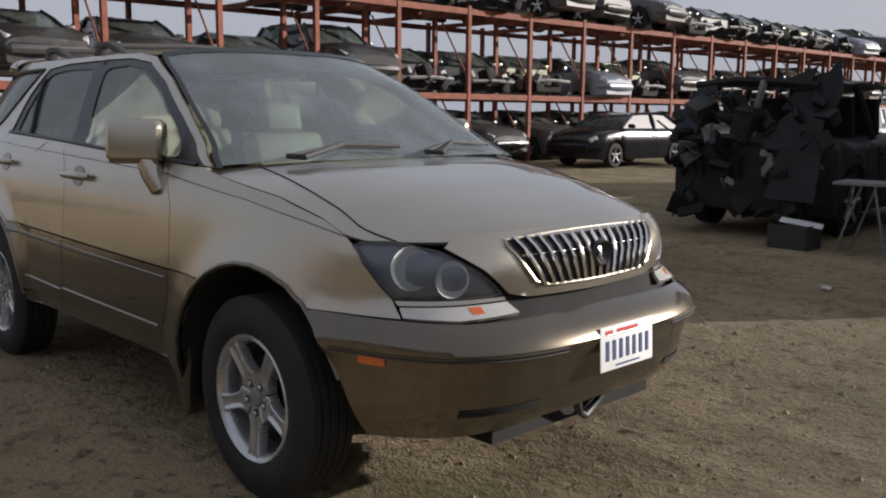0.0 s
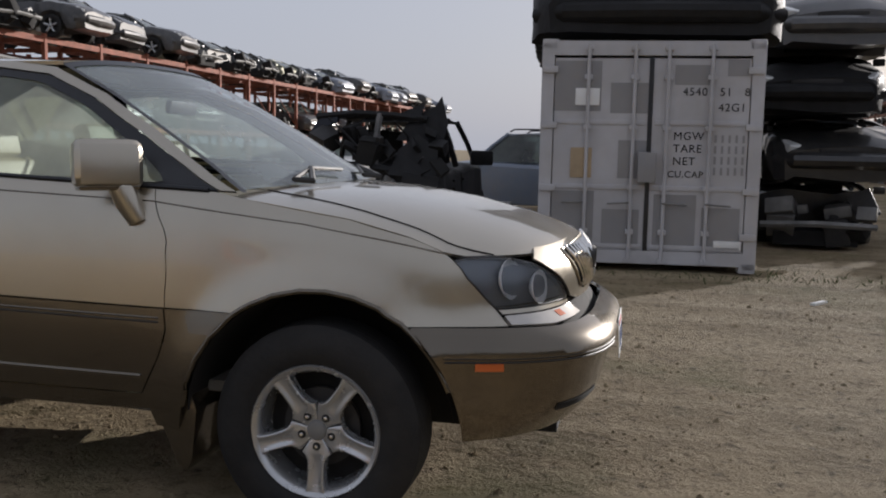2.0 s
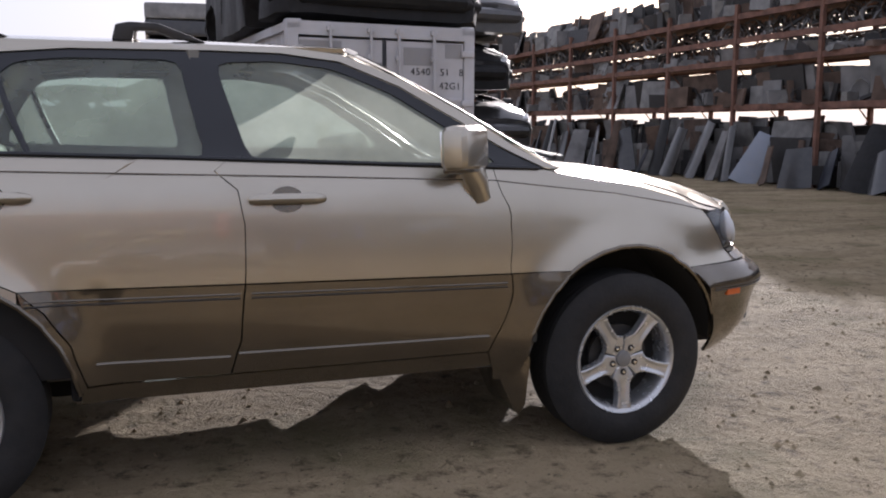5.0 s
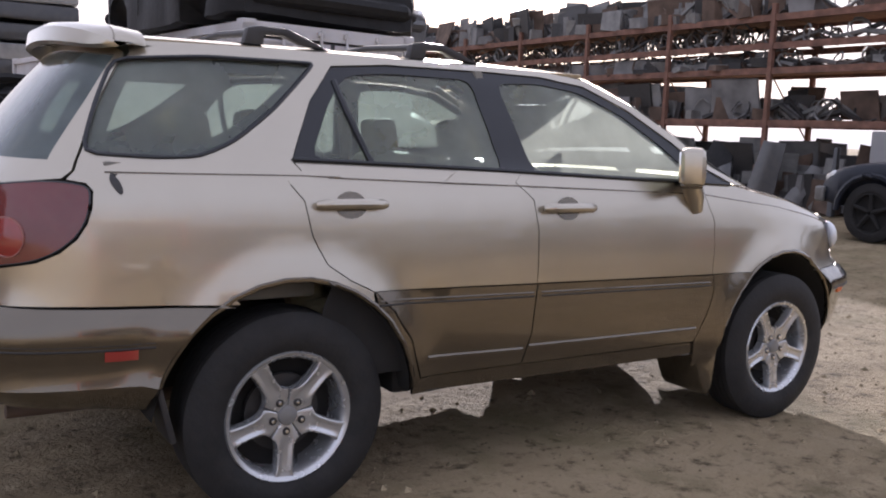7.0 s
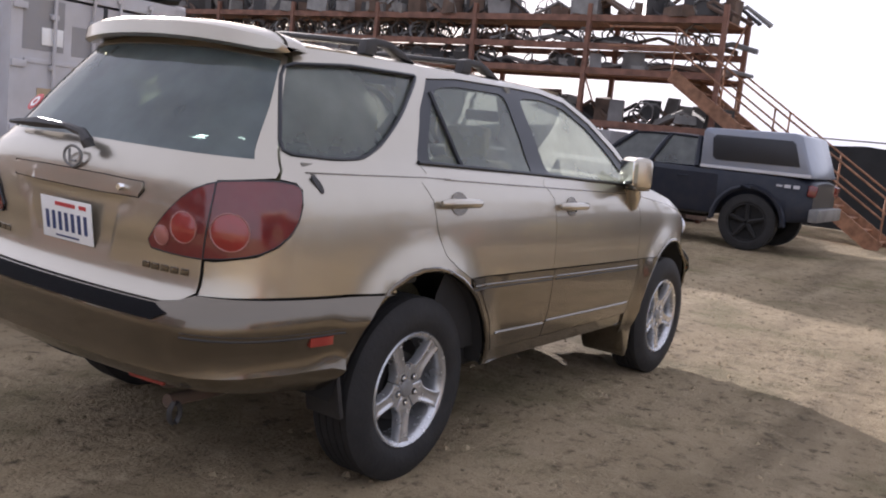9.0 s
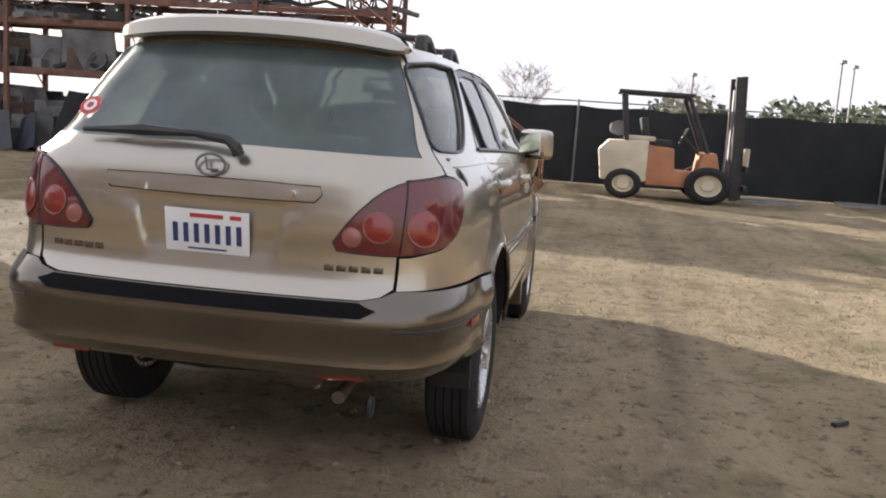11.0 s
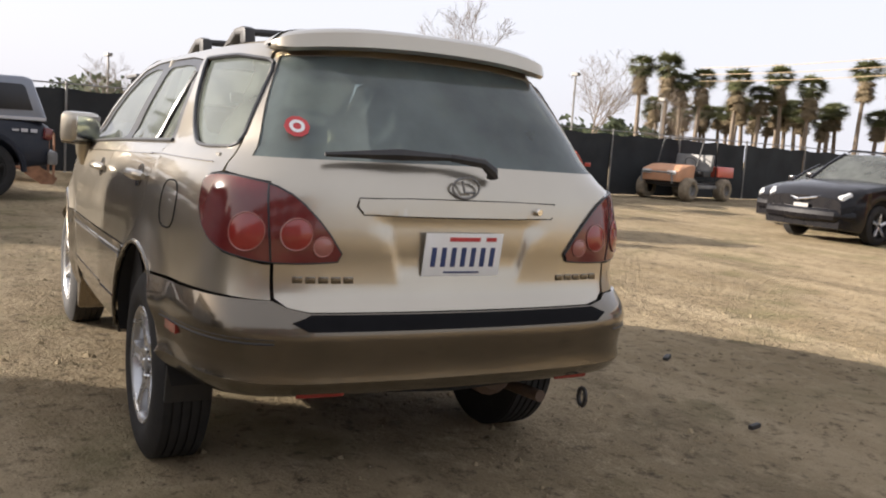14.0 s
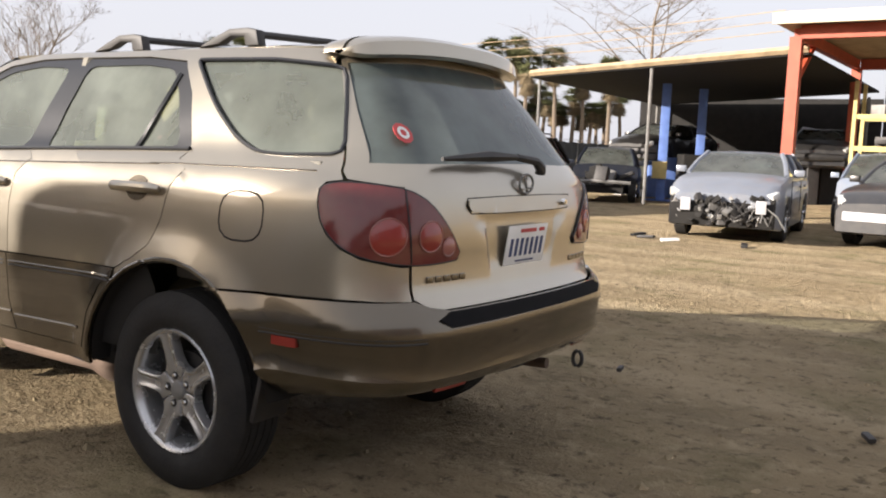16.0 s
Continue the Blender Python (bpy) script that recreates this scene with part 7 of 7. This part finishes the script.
for k, (x, y) in enumerate(((1.35, -10.6), (0.9, -10.45), (1.6, -10.9), (-0.2, -10.6))):
    o = part("debris", box(B(), (x, y, 0.025), (0.28, 0.1, 0.04), (0, 4, 35 * k), 0.008), (M_BLACK, M_WHITE, M_SHADE, M_BLACK)[k])
    tagged(o, "broken plastic piece lying on the dirt", "debris", "broken pieces by the silver car")
make_car("pale blue car with a damaged front under the canopy edge", P_BLUE, 4.6, 1.8, 1.55, hood_on=False, name="damaged_car").matrix_basis = head(-1.05, -18.2, 92)
c5 = make_car("dark grey car with a broken bumper, paper on its windscreen", P_DARK, 4.6, 1.8, 1.42, bumper=False, name="damaged_car")
c5.matrix_basis = head(-2.25, -14.1, 82)
part("crash_bar", box(B(), (2.3, 0, 0.50), (0.08, 1.3, 0.14), (0, 0, 0), 0.02), M_CONT, c5)
part("paper_sheet", box(B(), (0.78, 0.2, 1.19), (0.26, 0.24, 0.004), (0, 32, 0)), M_WHITE, c5)

# ---- canopies of the workshop ----
cp = thing("workshop_canopy", "open workshop canopy on red steel posts, wooden fascia", "canopy")
for x, y in ((1.2, -18.6), (1.2, -26.0), (-6.0, -18.6), (-6.0, -26.0)):
    part("red_post", box(B(), (x, y, 2.05), (0.26, 0.26, 4.1)), M_REDSTEEL, cp)
for y in (-18.6, -26.0):
    part("red_beam", box(B(), (-2.5, y, 4.20), (7.2, 0.24, 0.30)), M_REDSTEEL, cp)
for x in (1.2, -2.5, -6.0):
    part("red_rafter", box(B(), (x, -22.3, 4.18), (0.2, 7.1, 0.26)), M_REDSTEEL, cp)
part("knee_brace", tube(B(), [(1.2, -18.9, 3.2), (1.2, -20.2, 4.05)], 0.09, 6), M_REDSTEEL, cp)
part("roof_sheet", box(B(), (-2.5, -22.4, 4.42), (8.2, 8.8, 0.10)), M_WOOD, cp)
part("fascia", box(B(), (-2.5, -17.98, 4.45), (8.2, 0.06, 0.26)), M_CREAMPAINT, cp)
lean = thing("lean_to_roof", "low lean-to roof with a pale wooden edge over car lifts", "canopy")
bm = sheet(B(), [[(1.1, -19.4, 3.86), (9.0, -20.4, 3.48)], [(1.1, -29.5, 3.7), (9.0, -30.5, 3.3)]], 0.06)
# roof sheet is near-black: the shade beneath it is put into its colour
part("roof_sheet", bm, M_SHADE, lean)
bm = tube(B(), [(1.1, -19.36, 3.93), (9.0, -20.36, 3.55)], 0.09, 4)
part("fascia", bm, M_WOOD, lean)
for x, y, h in ((5.15, -20.0, 3.6), (8.8, -20.6, 3.4), (8.8, -30.0, 3.2), (4.0, -29.8, 3.4), (1.4, -29.6, 3.5)):
    part("pole", tube(B(), [(x, y, 0), (x, y, h)], 0.05, 8), M_STEEL, lean)
# near-black sheets added behind, standing in for the deep shade under the roofs
part("shade_backdrop", box(B(), (5.4, -30.6, 1.75), (8.6, 0.12, 3.5)), M_SHADE, lean)
part("shade_backdrop", box(B(), (-3.5, -30.6, 2.2), (9.1, 0.12, 4.4)), M_SHADE, lean)
for x, y in ((5.64, -22.5), (5.25, -24.6)):
    lift = thing("car_lift_column", "blue steel car lift column", "car lift")
    part("column", box(B(), (x, y, 1.70), (0.26, 0.22, 3.4), (0, 0, 20), 0.02), M_BLUE, lift)
    part("foot_plate", box(B(), (x, y, 0.02), (0.7, 0.6, 0.04)), M_BLUE, lift)
    part("carriage", box(B(), (x, y + 0.2, 0.9), (0.42, 0.14, 0.5), (0, 0, 20), 0.01), M_YELLOW, lift)
sh = thing("pallet_shelf", "yellow steel shelving loaded with timber and parts", "shelf")
for x in (0.45, -2.15):
    for y in (-22.0, -23.2):
        part("upright", box(B(), (x, y, 1.7), (0.09, 0.09, 3.4)), M_YELLOW, sh)
for z in (0.9, 1.7, 2.5):
    for y in (-22.0, -23.2):
        part("beam", box(B(), (-0.85, y, z), (2.6, 0.06, 0.12)), M_YELLOW, sh)
for k in range(22):
    bm = box(B(), (-0.85 + rng.uniform(-1.0, 1.0), -22.5 + rng.uniform(-0.3, 0.3), (0.98, 1.78, 2.58)[k % 3] + 0.1), (rng.uniform(0.3, 1.0), rng.uniform(0.3, 0.8), rng.uniform(0.08, 0.3)), (0, 0, rng.uniform(-20, 20)), 0.01)
    o = part("stored_part", bm, (M_STEEL, M_WOOD, M_CREAMPAINT, M_BLACK)[k % 4])
    tagged(o, "loose part lying on the yellow shelving", "car part", "parts on the shelving")
for k in range(26):
    bm = box(B(), (rng.uniform(1.5, 8.2), rng.uniform(-29, -24), 0), (rng.uniform(0.3, 1.4), rng.uniform(0.3, 0.9), rng.uniform(0.3, 1.6)), (0, 0, rng.uniform(0, 90)), 0.05)
    for v in bm.verts:
        v.co.z += 0.62
    o = part("workshop_clutter", bm, (M_SHADE, M_STEEL, M_BLACK, M_WHITE, P_TAN, M_BLUE)[k % 6])
    tagged(o, "heap of workshop scrap under the lean-to roof", "scrap", "scrap under the lean-to")
for x, y, dg in ((6.9, -26.0, 80), (2.2, -27.0, 100)):
    copy_thing(WRECKS[0], head(x, y, dg, 0.95))


# ---- trees, poles, distance ----
def palm(h, seed):
    r = np.random.default_rng(seed)
    e = thing("palm_tree", "tall fan palm with a dry skirt under green fronds", "tree", group="palms beyond the fence")
    lean = r.uniform(-0.3, 0.3, 2)
    part("trunk", tube(B(), [(lean[0] * f * f, lean[1] * f * f, h * f) for f in (0, 0.3, 0.6, 0.85, 1.0)], [0.24, 0.17, 0.14, 0.13, 0.16], 8), M_BARK, e)
    for name, n, mat, size in (("crown", 120, M_PALM, 1.25), ("skirt", 90, M_PALMDRY, 0.95)):
        bm = B()
        for k in range(n):
            az = r.uniform(0, 2 * math.pi)
            el = math.asin(r.uniform(-0.95, 1.0)) if name == "crown" else radians(r.uniform(-80, -35))
            d = Vector((math.cos(az) * math.cos(el), math.sin(az) * math.cos(el), math.sin(el)))
            s = d.cross(Vector((0.01, 0, 1))).normalized()
            base = Vector((lean[0], lean[1], h + 0.2 - (r.uniform(0.6, 2.3) if name == "skirt" else 0)))
            L = size * r.uniform(0.8, 1.15)
            c = base + d * L * 0.55
            up = s.cross(d)
            for t in range(9):
                q = radians(-80 + 160 * t / 8)
                tip = c + (d * math.cos(q) + s * math.sin(q) + up * r.uniform(-0.25, 0.25)) * L * r.uniform(0.50, 0.62) - Vector((0, 0, 0.12 * L))
                w = (s * math.cos(q) - d * math.sin(q)) * 0.06
                bm.faces.new([bm.verts.new(v) for v in (c + w, c - w, tip)])
            bm.faces.new([bm.verts.new(v) for v in (base + s * 0.03, base - s * 0.03, c)])
        part(name, bm, mat, e)
    return e


def bare_tree(h, seed, spread=0.55, label="leafless tree with many fine upswept twigs"):
    """A leader that bends as it rises, with limbs that leave it at an angle and curve up or droop."""
    r = random.Random(seed)
    e = thing("bare_tree", label, "tree")
    bms = [B(), B(), B()]

    def grow(p, d, L, rad, depth):
        n = 5 if depth < 2 else 4
        pts, dirs = [p], [d]
        for _ in range(n):
            d = (d + Vector((r.uniform(-1, 1), r.uniform(-1, 1), r.uniform(-0.5, 0.9 - spread * 0.5))) * 0.20).normalized()
            pts.append(pts[-1] + d * L / n)
            dirs.append(d)
        tube(bms[min(depth, 2)], pts, [rad * (1 - 0.75 * i / n) for i in range(n + 1)], 7 if depth == 0 else 4 if depth < 3 else 3, caps=False)
        if depth >= 4:
            return
        for k in range((11, 7, 5, 3)[depth]):
            f = r.uniform(0.30 if depth == 0 else 0.2, 1.0)
            i = min(n - 1, int(f * n))
            q = pts[i] + (pts[i + 1] - pts[i]) * (f * n - i)
            side = Vector((r.uniform(-1, 1), r.uniform(-1, 1), r.uniform(-0.2, 0.5))).normalized()
            grow(q, (dirs[i] + side * (0.55 + spread)).normalized(), L * r.uniform(0.42, 0.68) * (1.15 - 0.45 * f), max(rad * 0.45 * (1.1 - 0.6 * f), 0.006), depth + 1)
    grow(Vector((0, 0, 0)), Vector((0.05, 0.02, 1)).normalized(), h * 0.80, h * 0.012, 0)
    for name, bm in zip(("trunk", "branchwork", "crown"), bms):
        part(name, bm, M_BARK, e)
    return e


CROWN_RISE = 1.1
base_palms = [palm(10.2, 1), palm(9.0, 2), palm(11.2, 3)]
prng = random.Random(4)
# tall palms one by one (bearing, height of the top), then the low ones between them
tall = ((-130.5, 9.1), (-132.1, 9.3), (-133.0, 7.8), (-134.0, 8.2), (-136.1, 8.3), (-137.5, 7.2), (-138.8, 8.9), (-140.2, 8.15), (-142.95, 9.4),
        (-144.6, 9.5), (-146.05, 8.95), (-147.4, 10.1), (-149.1, 10.4), (-149.7, 9.3), (-151.65, 9.6), (-153.4, 8.6), (-155.0, 9.2))
spots = [(az, 74.5 + prng.uniform(-1.5, 1.5), top, 1.12) for az, top in tall]
for k in range(44):
    az = -131.2 - 24.5 * (k + prng.uniform(-0.35, 0.35)) / 43
    if not -149.0 < az < -147.9 and not -143.6 < az < -142.3:
        spots.append((az, prng.uniform(78, 92), prng.uniform(5.4, 7.2), 1.15))
for i, (az, d, top, wide) in enumerate(spots):
    base, tip = base_palms[i % 3], (10.2, 9.0, 11.2)[i % 3] + CROWN_RISE
    m = pose(-4.8 - math.sin(radians(az)) * d, 1.8 + math.cos(radians(az)) * d, 0, 0, 0, prng.uniform(0, 360)) @ Matrix.Diagonal((wide, wide, top / tip, 1))
    if i < len(spots) - 3:
        copy_thing(base, m)
    else:
        base.matrix_basis = m


def at_yaw(deg, d, eye=(-5.2, 0.7)):
    return eye[0] - math.sin(radians(deg)) * d, eye[1] + math.cos(radians(deg)) * d


for deg, d, h, seed, sp in ((-116.6, 38, 6.9, 7, 0.30), (-126.5, 46, 6.6, 9, 0.4), (-88.2, 40, 3.6, 12, 0.4), (-97.0, 60, 5.0, 15, 0.5), (-132.0, 60, 5.5, 18, 0.45)):
    x, y = at_yaw(deg, d)
    bare_tree(h, seed, sp).matrix_basis = pose(x, y, 0)
x, y = at_yaw(-159.4, 44, (-4.0, 3.1))
bare_tree(11.5, 23, 0.95, "large leafless tree behind the workshop roof").matrix_basis = pose(x, y, 0)
for deg, d, h in ((-105.4, 60, 6.2), (-105.9, 66, 6.4), (-125.5, 58, 6.0), (-131.0, 62, 5.0), (-97.2, 62, 5.2)):
    x, y = at_yaw(deg, d)
    e = thing("light_pole", "slim steel pole in the distance", "pole")
    part("pole", tube(B(), [(x, y, 0), (x, y, h)], 0.07, 6), M_STEEL, e)
    part("head", box(B(), (x, y, h + 0.1), (0.5, 0.35, 0.22), (0, 0, 20), 0.04), M_STEEL, e)
for i, z in enumerate((6.1, 6.5, 6.9)):
    e = thing("power_cable", "thin slack power cable before the palms", "cable")
    p, q = at_yaw(-133, 58), at_yaw(-163, 36)
    pts = [(p[0] + (q[0] - p[0]) * f, p[1] + (q[1] - p[1]) * f, z - 1.6 * f * (1 - f) + 0.2 * f) for f in (k / 20 for k in range(21))]
    part("cable", tube(B(), pts, 0.016, 4), M_WOOD, e)


def bush(seed, w, h):
    r = np.random.default_rng(seed)
    bm = B()
    for k in range(620):
        v = r.normal(size=3)
        v /= np.linalg.norm(v)
        c = Vector((v[0] * w, v[1] * w, h * 0.55 + v[2] * h * 0.5)) * float(r.uniform(0.6, 1.0))
        s = float(r.uniform(0.22, 0.55))
        d = Vector(r.normal(size=3)).normalized()
        u = d.orthogonal().normalized() * s
        bm.faces.new([bm.verts.new(c + p) for p in (u, d * s, -u)])
    return bm


bushes = thing("far_bushes", "dusty dark bushes beyond the fence", "bushes", kind="stuff")
for k in range(26):
    deg = -94 - 36 * k / 25
    x, y = at_yaw(deg, prng.uniform(75, 95))
    o = part("bush", bush(k, prng.uniform(1.4, 3.6), prng.uniform(3.2, 5.0)), M_LEAF, bushes)
    o.location = (x, y, 0)

# ---- loose stones, clods and litter on the dirt ----
rng = np.random.default_rng(21)
bm = B()
for k in range(11000):
    x, y = (rng.uniform(-9, 11), rng.uniform(-9, 9.5)) if k % 3 == 0 else (rng.uniform(-5.5, 6), rng.uniform(-5.5, 6))
    s = float(np.clip(rng.lognormal(-4.75, 0.5), 0.005, 0.030))
    c = Vector((x, y, lie(x, y)))
    a = rng.uniform(0, 6.28)
    ring = [bm.verts.new(c + Vector((math.cos(a + q) * s * rng.uniform(0.7, 1.3), math.sin(a + q) * s * rng.uniform(0.7, 1.3), -0.003))) for q in (0, 1.26, 2.51, 3.77, 5.03)]
    tp = bm.verts.new(c + Vector((rng.uniform(-0.3, 0.3) * s, rng.uniform(-0.3, 0.3) * s, s * rng.uniform(0.45, 0.9))))
    for i in range(5):
        bm.faces.new((ring[i], ring[(i + 1) % 5], tp))
M_STONE = material("dirt_clods", (0.24, 0.19, 0.118), 0.95, 0, 0.45, 3.0, spec=0.1)
tagged(part("loose_stones", bm, M_STONE), "small stones and clods scattered over the dirt", "stones", kind="stuff")
bm = B()
for k in range(420):
    x, y = (rng.normal(3.2, 0.9), rng.normal(6.6, 0.25)) if k < 300 else (rng.uniform(0.6, 5.8), rng.uniform(6.2, 7.3))
    if CX0 < x < CX1 and y > CY - 0.02:
        continue
    h, a = rng.uniform(0.02, 0.09), rng.uniform(0, 6.28)
    d = Vector((math.cos(a), math.sin(a), 0)) * 0.01
    bm.faces.new([bm.verts.new(Vector((x, y, -0.02)) + p) for p in (d, -d, Vector((rng.normal(0, 0.05), rng.normal(0, 0.05), h)))])
tagged(part("weeds", bm, M_WEED), "low green weeds at the foot of the container", "weeds", kind="stuff")
for x, y, s, mat in ((3.95, 4.9, 0.16, M_WHITE), (1.05, 4.6, 0.10, M_WHITE), (6.6, 8.4, 0.35, M_STEEL), (5.4, 7.4, 0.2, M_BLACK), (-3.35, -1.55, 0.09, M_BLACK), (-3.2, 0.35, 0.11, M_SHADE), (-1.9, -2.0, 0.07, M_BLACK), (0.9, 1.4, 0.15, M_WHITE), (-0.6, -2.6, 0.09, M_BLACK)):
    o = part("litter", box(B(), (0, 0, 0.018), (s, s * 0.4, 0.025), (4, 6, 0), 0.006), mat)
    o.matrix_basis = pose(x, y, 0, 0, 0, 137 * s * 10)
    tagged(o, "small scrap of plastic lying on the dirt", "litter", "litter on the dirt")
